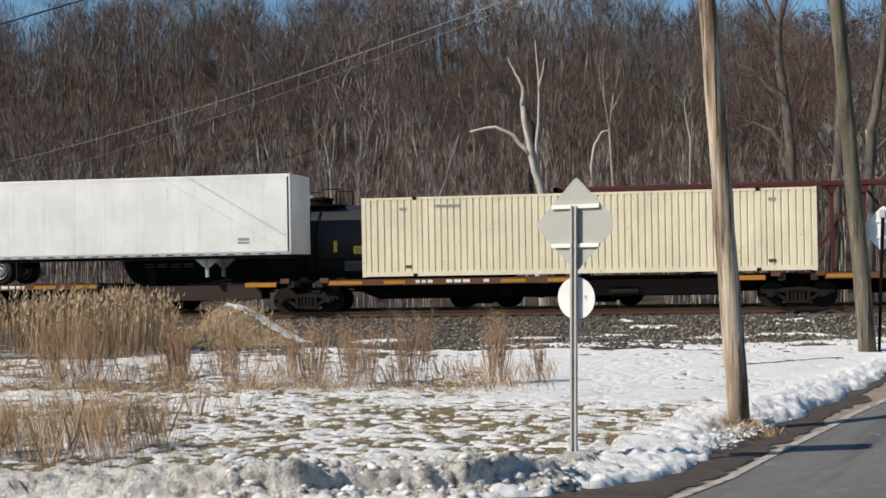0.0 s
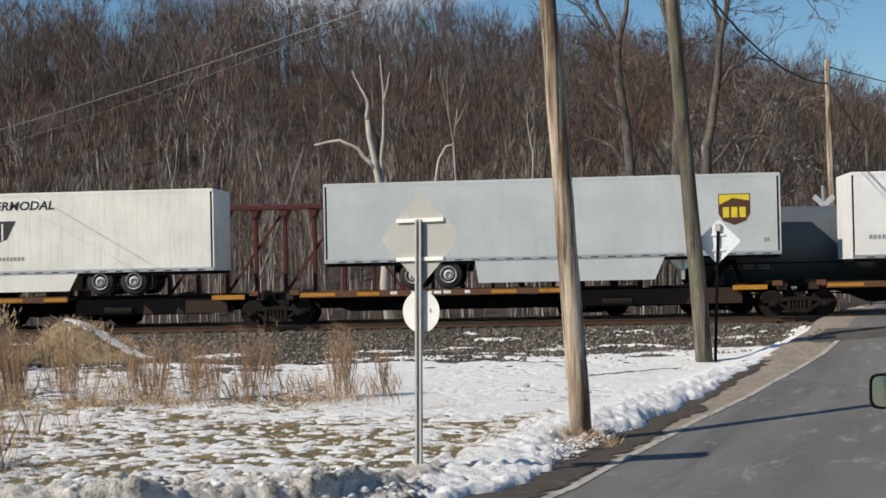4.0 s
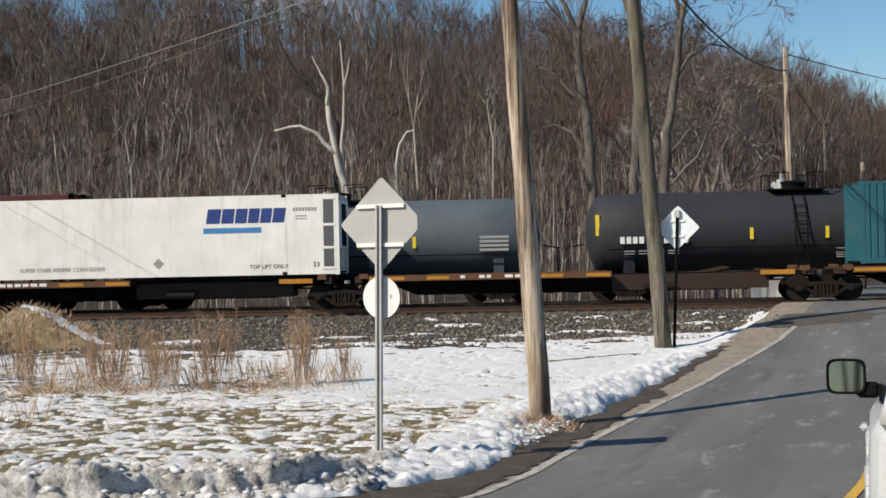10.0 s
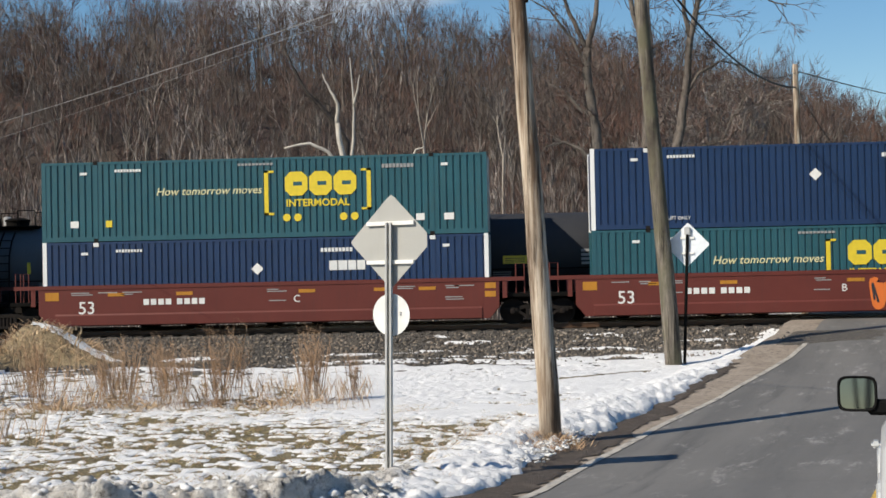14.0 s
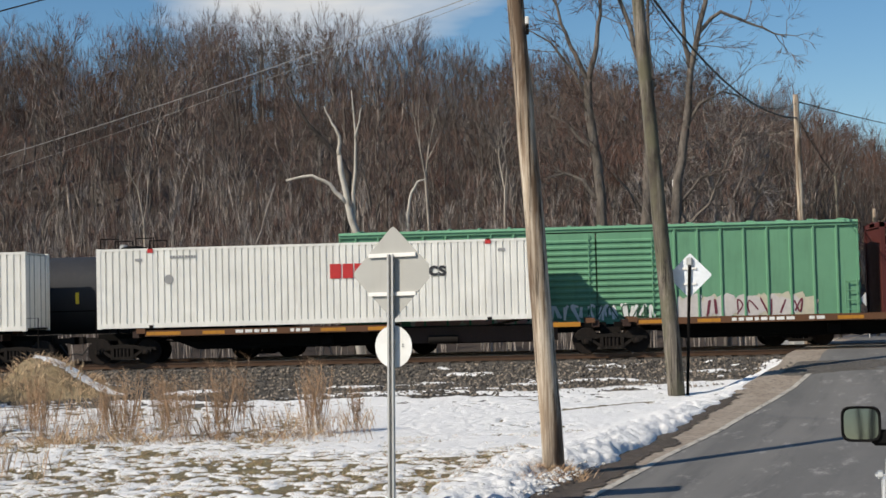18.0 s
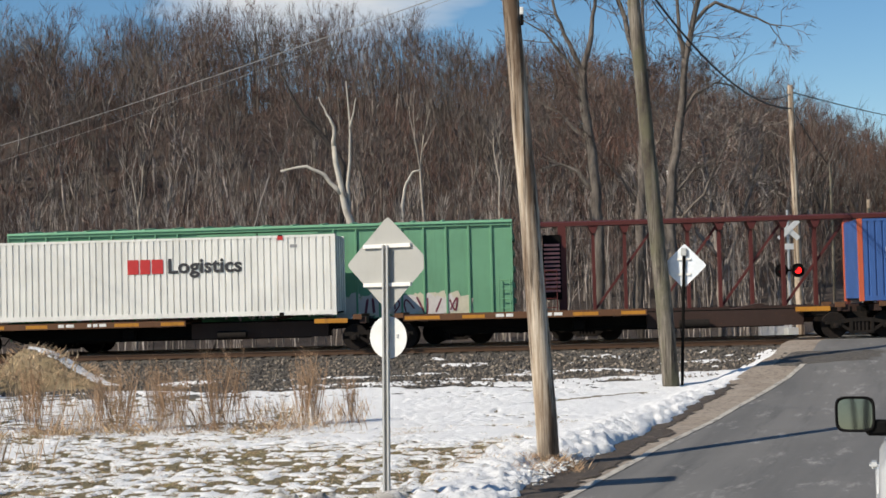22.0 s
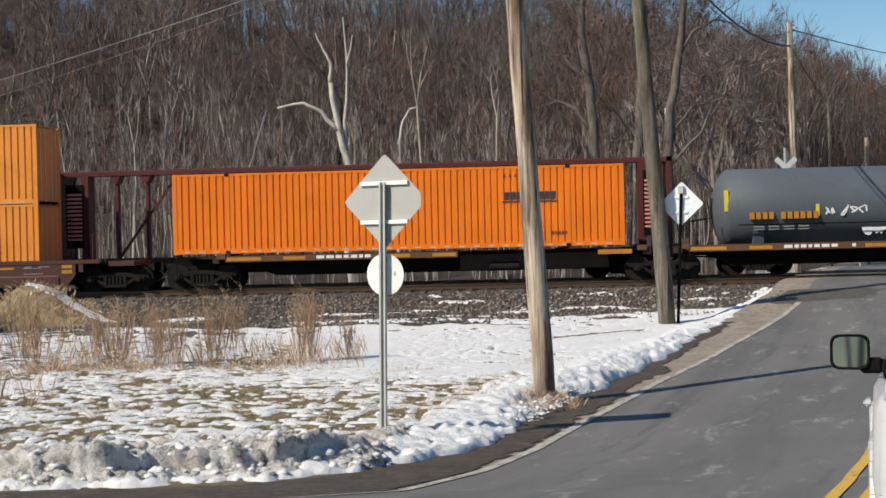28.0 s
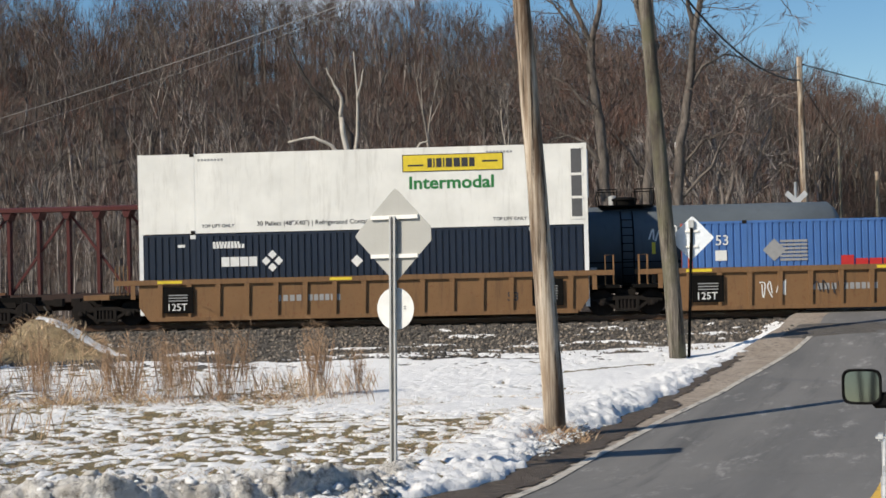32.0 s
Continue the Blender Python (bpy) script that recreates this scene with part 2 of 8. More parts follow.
M_OLIVE = earth("olive_grass", (0.17, 0.145, 0.06), (0.30, 0.25, 0.105), (0.09, 0.075, 0.035), 0.8, 3.0, 0.95, 0.0, 0.01, island=0.4)
M_TIE = earth("creosoted_tie", (0.055, 0.043, 0.034), (0.09, 0.072, 0.057), (0.03, 0.024, 0.02), 2.0, 9.0, 0.9, 0.5, 0.02)
M_RAIL = paint("rail_steel", (0.12, 0.07, 0.045), 0.5, (0.05, 0.03, 0.02), 0.4, 0.5)
M_RAILTOP = plain("polished_railhead", (0.45, 0.44, 0.43), 0.25, 1.0)
M_BLACK = paint("grimy_black_steel", (0.007, 0.0065, 0.006), 0.85, (0.02, 0.015, 0.012), 0.3, gloss=0.08)
M_TRUCK = paint("truck_cast_steel", (0.017, 0.0145, 0.013), 0.85, (0.045, 0.031, 0.024), 0.4, gloss=0.12)
M_WHEEL = paint("wheel_steel", (0.016, 0.013, 0.012), 0.75, (0.06, 0.036, 0.024), 0.5, gloss=0.12)
M_BROWNSTEEL = paint("oxide_brown_steel", (0.042, 0.023, 0.018), 0.65, (0.04, 0.03, 0.025), 0.5, 0, 0.3)
M_DECK = paint("rusty_deck_steel", (0.135, 0.064, 0.033), 0.7, (0.06, 0.04, 0.03), 0.6, 0, 0.6)
M_AMBER = paint("amber_paint", (0.50, 0.22, 0.03), 0.5, (0.16, 0.085, 0.035), 0.8)
M_WHITE = plain("white_marking", (0.78, 0.78, 0.76), 0.6)
M_TAPE = plain("soiled_reflective_tape", (0.60, 0.44, 0.30), 0.6)
M_DARKMARK = plain("dark_marking", (0.03, 0.03, 0.035), 0.6)
M_GREYMARK = plain("grey_marking", (0.32, 0.32, 0.32), 0.6)
M_RECESS = plain("shaded_recess_grey", (0.10, 0.10, 0.105), 0.7)
M_YELLOW = plain("yellow_marking", (0.80, 0.60, 0.04), 0.5)
M_PALEYELLOW = plain("pale_yellow_marking", (0.78, 0.72, 0.42), 0.5)
M_REDMARK = plain("red_marking", (0.55, 0.03, 0.03), 0.5)
M_PALERED = plain("faded_red_marking", (0.72, 0.30, 0.28), 0.6)
M_BLUEMARK = plain("blue_marking", (0.02, 0.05, 0.22), 0.5)
M_GREENMARK = plain("green_marking", (0.02, 0.20, 0.05), 0.5)
M_ALU = plain("bare_aluminium", (0.62, 0.62, 0.63), 0.42, 0.75)
M_SIGNBACK = plain("sign_back_aluminium", (0.86, 0.84, 0.80), 0.5)
M_PLATE = paint("dull_sign_aluminium", (0.43, 0.425, 0.40), 0.55, (0.30, 0.29, 0.26), 0.4)
M_ALUWHITE = plain("clean_sign_aluminium", (0.78, 0.82, 0.86), 0.45)
M_GALV = plain("galvanised_steel", (0.50, 0.50, 0.49), 0.5, 0.35)
M_RUBBER = plain("tyre_rubber", (0.022, 0.022, 0.022), 0.85)
M_WIRE = plain("black_cable", (0.02, 0.02, 0.022), 0.6)
M_PALEWIRE = plain("pale_wire", (0.30, 0.29, 0.28), 0.5, 0.3)
M_ROADWHITE = asphalt("worn_white_line", (0.41, 0.38, 0.335), 0.57)
M_ROADYELLOW = asphalt("worn_yellow_line", (0.60, 0.36, 0.05), 0.62)
M_REDLAMP = plain("lit_red_lens", (1.0, 0.02, 0.02), 0.3, 0.0, 1.6)
M_REDDARK = plain("dark_red_lens", (0.09, 0.01, 0.012), 0.25)

# ---------------------------------------------------------------- mesh helpers
def part(name, bm, material, parent, label="", smooth=False):
    me = bpy.data.meshes.new(name)
    bm.to_mesh(me)
    bm.free()
    for m in material if isinstance(material, (list, tuple)) else [material]:
        me.materials.append(m)
    if smooth:
        me.polygons.foreach_set("use_smooth", [True] * len(me.polygons))
    ob = new(name, me)
    ob.parent = parent
    return tagged(ob, label)


def share(ob, parent, loc=(0, 0, 0), rot=0.0):
    """Another part on the same mesh."""
    o = new(ob.name.split(".")[0], ob.data)
    o.parent, o.location = parent, loc
    o.rotation_euler = (0, 0, radians(rot))
    if ob.get("label"):
        o["label"] = ob["label"]
    return o


def thing(name, label, category, group="", kind="", m=None):
    ob = tagged(new(name), label, category, group, kind)
    if m is not None:
        ob.matrix_world = m
    return ob


def box(bm, x0, x1, y0, y1, z0, z1, mi=0):
    v = [bm.verts.new(p) for p in ((x0, y0, z0), (x1, y0, z0), (x1, y1, z0), (x0, y1, z0), (x0, y0, z1), (x1, y0, z1), (x1, y1, z1), (x0, y1, z1))]
    for f in ((3, 2, 1, 0), (4, 5, 6, 7), (0, 1, 5, 4), (1, 2, 6, 5), (2, 3, 7, 6), (3, 0, 4, 7)):
        bm.faces.new([v[i] for i in f]).material_index = mi
    return bm


def boxed(*a):
    return box(bmesh.new(), *a)


def rbox(x0, x1, y0, y1, z0, z1, r=0.02, seg=1):
    bm = boxed(x0, x1, y0, y1, z0, z1)
    bmesh.ops.bevel(bm, geom=bm.edges[:], offset=r, segments=seg, affect="EDGES")
    return bm


def prism(bm, poly, axis, a, b, mi=0):
    """A polygon pushed along an axis: along y its points are (x, z), along x (y, z), along z (x, y)."""
    def place(p, t):
        return {"y": (p[0], t, p[1]), "x": (t, p[0], p[1]), "z": (p[0], p[1], t)}[axis]
    v0, v1 = [bm.verts.new(place(p, a)) for p in poly], [bm.verts.new(place(p, b)) for p in poly]
    k = len(poly)
    fs = [bm.faces.new(v0), bm.faces.new(v1[::-1])] + [bm.faces.new((v0[i], v1[i], v1[(i + 1) % k], v0[(i + 1) % k])) for i in range(k)]
    for f in fs:
        f.material_index = mi
    bmesh.ops.recalc_face_normals(bm, faces=fs)
    return bm


def tube(bm, pts, radii, seg=8, mi=0, cap=True):
    """A tapered round limb through points."""
    rings = []
    pts = [Vector(p) for p in pts]
    if isinstance(radii, (int, float)):
        radii = [radii] * len(pts)
    for i, p in enumerate(pts):
        d = (pts[min(i + 1, len(pts) - 1)] - pts[max(i - 1, 0)]).normalized()
        u = d.cross(Vector((0.31, 0.95, 0.05)) if abs(d.y) < 0.9 else Vector((1, 0, 0))).normalized()
        w = d.cross(u)
        rings.append([bm.verts.new(p + (u * math.cos(t) + w * math.sin(t)) * radii[i]) for t in (2 * math.pi * k / seg for k in range(seg))])
    for a, b in zip(rings, rings[1:]):
        for k in range(seg):
            bm.faces.new((a[k], a[(k + 1) % seg], b[(k + 1) % seg], b[k])).material_index = mi
    if cap:
        for ring in (rings[0][::-1], rings[-1]):
            bm.faces.new(ring).material_index = mi
    return bm


def lathe(bm, prof, axis, seg=24, centre=(0, 0, 0), mi=0):
    """Turn a profile of (along, radius) about an axis through centre."""
    rings = []
    for a, r in prof:
        ring = []
        for k in range(seg):
            c, s = r * math.cos(2 * math.pi * k / seg), r * math.sin(2 * math.pi * k / seg)
            p = {"x": (a, c, s), "y": (c, a, s), "z": (c, s, a)}[axis]
            ring.append(bm.verts.new([p[i] + centre[i] for i in range(3)]))
        rings.append(ring)
    fs = []
    for a, b in zip(rings, rings[1:]):
        fs += [bm.faces.new((a[k], a[(k + 1) % seg], b[(k + 1) % seg], b[k])) for k in range(seg)]
    fs += [bm.faces.new(rings[0]), bm.faces.new(rings[-1][::-1])]
    for f in fs:
        f.material_index = mi
    bmesh.ops.recalc_face_normals(bm, faces=fs)
    return bm


TEXTS = {}


def words_mesh(words, size, shear, stretch, material):
    key = (words, size, shear, stretch, material.name)
    if key not in TEXTS:
        cu = bpy.data.curves.new("words", "FONT")
        cu.body, cu.size, cu.shear, cu.extrude = words, size, shear, 0.003
        cu.resolution_u, cu.offset = 3, size * (0.026 if words in ("Logistics", "Intermodal", "INTERMODAL") else 0.006)
        tmp = bpy.data.objects.new("words", cu)
        scene.collection.objects.link(tmp)
        bpy.context.view_layer.update()
        me = bpy.data.meshes.new_from_object(tmp.evaluated_get(bpy.context.evaluated_depsgraph_get()))
        bpy.data.objects.remove(tmp)
        me.transform(Matrix.Rotation(radians(90), 4, "X") @ Matrix.Diagonal((stretch, 1, 1, 1)))
        me.materials.clear()
        me.materials.append(material)
        TEXTS[key] = me
    return TEXTS[key]


def lettering(parent, words, x, z, size, material, y, shear=0.0, stretch=1.0, name="lettering"):
    """Painted words on a face that looks towards -y; x, z: left foot of the words."""
    ob = new(name, words_mesh(words, size, shear, stretch, material))
    ob.parent, ob.location = parent, (x, y, z)
    return ob


# the words are shaped while the scene is still empty
for spec in (("Intermodal", 0.62, 0, 1.12, M_GREENMARK), ("TOP LIFT ONLY", 0.17, 0.0, 1.0, M_DARKMARK), ("TOP LIFT ONLY", 0.17, 0.0, 1.0, M_WHITE), ("TOP LIFT ONLY", 0.2, 0.0, 1.0, M_DARKMARK),
             ('30 Pallets (48"X40") | Refrigerated Container', 0.235, 0.0, 1.0, M_DARKMARK), ("Logistics", 0.72, 0, 1.1, M_DARKMARK), ("How tomorrow moves", 0.40, 0.25, 1.02, M_PALEYELLOW),
             ("INTERMODAL", 0.36, 0, 1.02, M_YELLOW), ("INTERMODAL", 0.44, 0.2, 1.1, M_DARKMARK), ("53", 0.5, 0.0, 1.0, M_WHITE), ("53", 0.64, 0.0, 1.0, M_WHITE), ("53", 0.44, 0.0, 1.0, M_DARKMARK),
             ("53", 0.24, 0.0, 1.0, M_DARKMARK), ("53'", 0.36, 0.0, 1.0, M_DARKMARK), ("125T", 0.36, 0.0, 1.0, M_WHITE), ("SUPER CUBE REEFER CONTAINER", 0.21, 0.2, 1.0, M_GREYMARK),
             ("A", 0.36, 0.0, 1.0, M_WHITE), ("B", 0.36, 0.0, 1.0, M_WHITE), ("C", 0.36, 0.0, 1.0, M_WHITE)):
    words_mesh(*spec)


def blocks(parent, x, z, height, widths, material, y, gap=0.12, name="word_bar", lean=0.0):
    """A row of plain upright bars in place of a word mark."""
    for w in widths:
        w *= height
        part(name, prism(bmesh.new(), [(x, z), (x + w, z), (x + w + lean * height, z + height), (x + lean * height, z + height)], "y", y, y - 0.006), material, parent)
        x += w + gap * height


def plates(parent, rects, material, y, name="marking", d=0.006):
    """Small painted fields on a face towards -y: (x0, x1, z0, z1); few are parts of their own, many are stencilled print."""
    if len(rects) <= 4 or name in ("amber_stripe", "amber_mark", "yellow_bracket"):
        return [part(name, boxed(x0, x1, y - d, y, z0, z1), material, parent) for x0, x1, z0, z1 in rects]
    bm = bmesh.new()
    for x0, x1, z0, z1 in rects:
        box(bm, x0, x1, y - d, y, z0, z1)
    return tagged(part(name, bm, material, parent), kind="stuff")


def strokes(parent, x0, x1, z0, z1, material, y, count, width=0.05, seed=1, name="spray_paint"):
    """Sprayed lines that bend and cross, with no letters in them; each line is an unbroken band."""
    rng = random.Random(seed)
    bm = bmesh.new()
    step, h = (x1 - x0) / count, z1 - z0
    for k in range(count):
        cx, cz = x0 + (k + 0.5) * step, (z0 + z1) / 2
        a, b = step * rng.uniform(0.42, 0.62), h * rng.uniform(0.36, 0.5)
        knots = [(cx + a * rng.uniform(-1, 1), cz + b * s * rng.uniform(0.6, 1.0)) for s in rng.choice(((1, -1, 1, -1), (-1, 1, -1), (1, 1, -1, -1, 1), (-1, 0.2, 1, -0.6)))]
        pts = []
        for i in range(len(knots) - 1):
            p0, p1, p2, p3 = knots[max(i - 1, 0)], knots[i], knots[i + 1], knots[min(i + 2, len(knots) - 1)]
            for q in range(8):
                t = q / 8
                pts.append([0.5 * (2 * p1[c] + (p2[c] - p0[c]) * t + (2 * p0[c] - 5 * p1[c] + 4 * p2[c] - p3[c]) * t * t + (3 * p1[c] - p0[c] - 3 * p2[c] + p3[c]) * t ** 3) for c in (0, 1)])
        pts.append(list(knots[-1]))
        pts = [(px, min(max(pz, z0), z1)) for px, pz in pts]
        yy, last = y - 0.003 - 0.0006 * k, None
        for i, (px, pz) in enumerate(pts):
            qx, qz = pts[min(i + 1, len(pts) - 1)]
            ox, oz = pts[max(i - 1, 0)]
            d = math.hypot(qx - ox, qz - oz) or 1e-6
            nx, nz = -(qz - oz) / d * width / 2, (qx - ox) / d * width / 2
            edge = [bm.verts.new((px - nx, yy - 0.0003 * i, pz - nz)), bm.verts.new((px + nx, yy - 0.0003 * i - 0.0001, pz + nz))]
            if last:
                f = bm.faces.new((last[0], edge[0], edge[1], last[1]))
                f.normal_update()
                if f.normal.y > 0:
                    f.normal_flip()
            last = edge
    return tagged(part(name, bm, material, parent), kind="stuff")


def mesh_object(name, verts, faces, materials, mat_index=None, smooth=False):
    me = bpy.data.meshes.new(name)
    me.from_pydata(verts, [], faces)
    for m in materials:
        me.materials.append(m)
    if mat_index is not None:
        me.polygons.foreach_set("material_index", mat_index)
    if smooth:
        me.polygons.foreach_set("use_smooth", [True] * len(me.polygons))
    me.update()
    return new(name, me)


def smoothstep(a, b, x):
    t = np.clip((x - a) / (b - a), 0, 1)
    return t * t * (3 - 2 * t)


class Noise2:
    """Layered value noise on a plane, for whole arrays at once."""
    def __init__(self, seed):
        self.grid = np.random.RandomState(seed).rand(256, 256)

    def one(self, x, y):
        xi, yi = np.floor(x).astype(int), np.floor(y).astype(int)
        u, v = x - xi, y - yi
        u, v = u * u * (3 - 2 * u), v * v * (3 - 2 * v)
        g = lambda i, j: self.grid[i % 256, j % 256]
        return (g(xi, yi) * (1 - u) + g(xi + 1, yi) * u) * (1 - v) + (g(xi, yi + 1) * (1 - u) + g(xi + 1, yi + 1) * u) * v

    def __call__(self, x, y, octaves=4):
        s, a, t = 0, 1.0, 0
        for k in range(octaves):
            s, t = s + a * self.one(x * 2 ** k + 17 * k, y * 2 ** k + 31 * k), t + a
            a *= 0.5
        return s / t

# ---------------------------------------------------------------- ground
ROAD_Y = [-80, 0, 5, 7.5, 10, 12.5, 15, 17, 20, 27, 33, 38, 41, 45, 49, 51, 62, 66, 80, 120, 900]
ROAD_Z = [1.2, 1.05, 1.0, 0.93, 0.68, 0.36, 0.05, -0.08, -0.22, -0.27, -0.15, 0.1, 0.28, 0.68, 0.98, 1.0, 1.0, 0.95, 0.8, 0.8, 0.8]
EDGE = [(-90, 6), (-60, 9), (-30, 12.3), (-12, 14.6), (-5.56, 15.6), (-2.9, 16.5), (-1.2, 18.4), (-0.55, 19.8), (0.05, 22.6), (0.42, 24.4), (0.85, 26.2), (1.5, 27.6), (1.95, 29.0), (2.5, 30.8), (3.85, 34.8), (5.85, 40.8), (7.94, 46.0), (9.0, 50.0), (20.0, 90.0)]
FOG = [(-90, 3.5), (-60, 6.5), (-30, 10.0), (-12, 12.6), (-5.0, 13.9), (-1.45, 15.5), (-0.6, 17.6), (0.58, 22.2), (2.22, 28.1), (4.62, 34.8), (7.1, 41.3), (8.5, 45.2), (10.3, 52.0), (20.6, 90.0)]
edge_y, edge_x = [p[1] for p in EDGE], [p[0] for p in EDGE]
fog_y, fog_x = [p[1] for p in FOG], [p[0] for p in FOG]
noise_a, noise_b, noise_c = Noise2(3), Noise2(8), Noise2(21)
CREST_U = [-400, -120, -56, -27, -5, 21, 36, 60, 120, 400]
CREST_Z = [18, 20.8, 22.2, 22.2, 18.8, 13.4, 7.8, 4.5, 3.0, 3.0]
TRACKS = (52.74, 56.44)
RAIL_Z = 1.02


def road_x(y):
    return np.interp(y, fog_y, fog_x)


def ground_z(x, y):
    """Height of the bare ground."""
    x, y = np.asarray(x, float), np.asarray(y, float)
    road = np.interp(y, ROAD_Y, ROAD_Z)
    field = np.interp(y, [-80, 5, 14, 18, 36, 44, 48, 62, 66, 900], [0.4, 0.3, 0.05, 0.0, 0.0, 0.12, 0.3, 0.3, 0.5, 0.5])
    near = smoothstep(-9, -1, x) * (y < 16) + (y >= 16) * smoothstep(-1.6, 0.3, x - np.interp(y, edge_y, edge_x))
    z = field + (road - field) * np.where(y < 66, near, 0.0)
    u = x / np.maximum(y, 20) * 150
    z = z + np.interp(u, CREST_U, CREST_Z) * smoothstep(70, 150, y) * (1 - 0.6 * smoothstep(165, 300, y)) * smoothstep(66, 80, y)
    z = z + smoothstep(70, 90, y) * (noise_a(x * 0.06, y * 0.06, 3) - 0.5) * 3.0
    return z


def edge_distance(x, y):
    best = np.full(np.shape(x), 1e9)
    for (ax, ay), (bx, by) in zip(EDGE, EDGE[1:]):
        t = np.clip(((x - ax) * (bx - ax) + (y - ay) * (by - ay)) / ((bx - ax) ** 2 + (by - ay) ** 2), 0, 1)
        best = np.minimum(best, np.hypot(x - ax - t * (bx - ax), y - ay - t * (by - ay)))
    return np.where(x < np.interp(y, edge_y, edge_x), best, -best)


def sheet(name, xs, ys, height, material, keep=None):
    """A grid of given lines with a height function; cells can be left out."""
    X, Y = np.meshgrid(xs, ys)
    Z = height(X, Y)
    nx, ny = len(xs), len(ys)
    idx = np.arange(nx * ny).reshape(ny, nx)
    quads = np.stack([idx[:-1, :-1], idx[:-1, 1:], idx[1:, 1:], idx[1:, :-1]], -1).reshape(-1, 4)
    if keep is not None:
        k = keep(X, Y, Z)
        ok = (k[:-1, :-1] | k[:-1, 1:] | k[1:, 1:] | k[1:, :-1]).reshape(-1)
        quads = quads[ok]
    V = np.stack([X, Y, Z], -1).reshape(-1, 3)
    used = np.unique(quads)
    remap = np.zeros(len(V), int)
    remap[used] = np.arange(len(used))
    return mesh_object(name, V[used].tolist(), remap[quads].tolist(), [material], smooth=True)


def spread(a, b, fine_a, fine_b, step, grow=1.25):
    inner = list(np.arange(fine_a, fine_b + step / 2, step))
    out, s, v = [], step, inner[-1]
    while v < b:
        s = min(s * grow, 60)
        v += s
        out.append(v)
    low, s, v = [], step, inner[0]
    while v > a:
        s = min(s * grow, 60)
        v -= s
        low.append(v)
    return np.array(low[::-1] + inner + out)


def bare_ground(x, y):
    z = ground_z(x, y) + (noise_a(x * 0.7, y * 0.7) - 0.5) * 0.05 * smoothstep(0.0, 1.5, edge_distance(x, y)) * (y < 46)
    covered = (x > np.interp(y, fog_y, fog_x) - 1.5) & (y < 120)
    return z - (0.07 + 0.3 * smoothstep(13.0, 9.0, y)) * covered - 0.02


ground_xs = np.concatenate([np.arange(-900, -110, 40.0), np.arange(-110, -30, 2.0), np.arange(-30, 24, 0.5), np.arange(24, 84, 2.0), np.arange(84, 900, 40.0)])
ground_ys = np.concatenate([np.arange(-120, 12, 2.0), np.arange(12, 68, 0.5), np.arange(68, 190, 2.0), np.arange(190, 1200, 50.0)])
ground = sheet("ground", ground_xs, ground_ys, bare_ground, M_FIELD)
tagged(ground, "brown winter field with flattened dry grass", "ground", kind="structure")
ground.data.materials.append(M_LITTER)
ground.data.polygons.foreach_set("material_index", [1 if p.center.y > 64.5 else 0 for p in ground.data.polygons])

# road, its gritty edge, the painted lines
road_rows = np.concatenate([np.arange(-60, 10, 1.0), np.arange(10, 22, 0.2), np.arange(22, 90, 0.5)])


def crown(x, y):
    """The carriageway rises from its painted edge to the middle."""
    d = x - float(road_x(y))
    return 0.026 * max(0.0, min(d, 4.6) - 0.5 * max(0.0, d - 5.2)) * float(smoothstep(11.5, 16.0, y) * smoothstep(50.0, 42.0, y))


def ribbon(name, rows, left, right, lift, material, across=8):
    V, F = [], []
    for y in rows:
        a, b = float(left(y)), float(right(y))
        for k in range(across + 1):
            x = a + (b - a) * k / across
            V.append((x, float(y), float(np.interp(y, ROAD_Y, ROAD_Z) if x > -1 or y > 16 else ground_z(x, y)) + crown(x, y) + lift))
    w = across + 1
    for i in range(len(rows) - 1):
        F += [(i * w + k, i * w + k + 1, (i + 1) * w + k + 1, (i + 1) * w + k) for k in range(across)]
    return mesh_object(name, V, F, [material], smooth=True)


def right_edge(y):
    return np.interp(y, [-80, 0, 20, 52, 90], [-18.8, 3.4, 8.95, 18.0, 28.8])


road = tagged(ribbon("road", road_rows, lambda y: road_x(y) - 0.09, right_edge, 0.0, M_ASPHALT, 16), "worn grey asphalt road that rises to a rail crossing", "road", kind="structure")
verge = tagged(ribbon("road_verge", road_rows, lambda y: min(np.interp(y, edge_y, edge_x) - 0.5, road_x(y) - 0.6), lambda y: road_x(y) - 0.05, -0.012, M_VERGE, 4), "gritty brown dirt beside the asphalt", "road edge", kind="structure")


def wet_reach(y):
    """How far the mud spreads from the snow towards the painted line: wide near the pole, in tongues further on."""
    wobble = float(noise_a(np.array([y * 2.3]), np.array([1.5]), 4)[0]) - 0.5
    return road_x(y) + float(np.interp(y, [12, 22, 27, 28.6, 29.4, 30.6, 31.3, 32.0, 34.0, 40.0], [-0.14, -0.18, -0.24, -0.40, -0.46, -0.26, -0.42, -0.80, -0.80, -1.15])) + 0.34 * wobble + 0.30 * (float(noise_b(np.array([y * 7.0]), np.array([4.5]), 3)[0]) - 0.5)


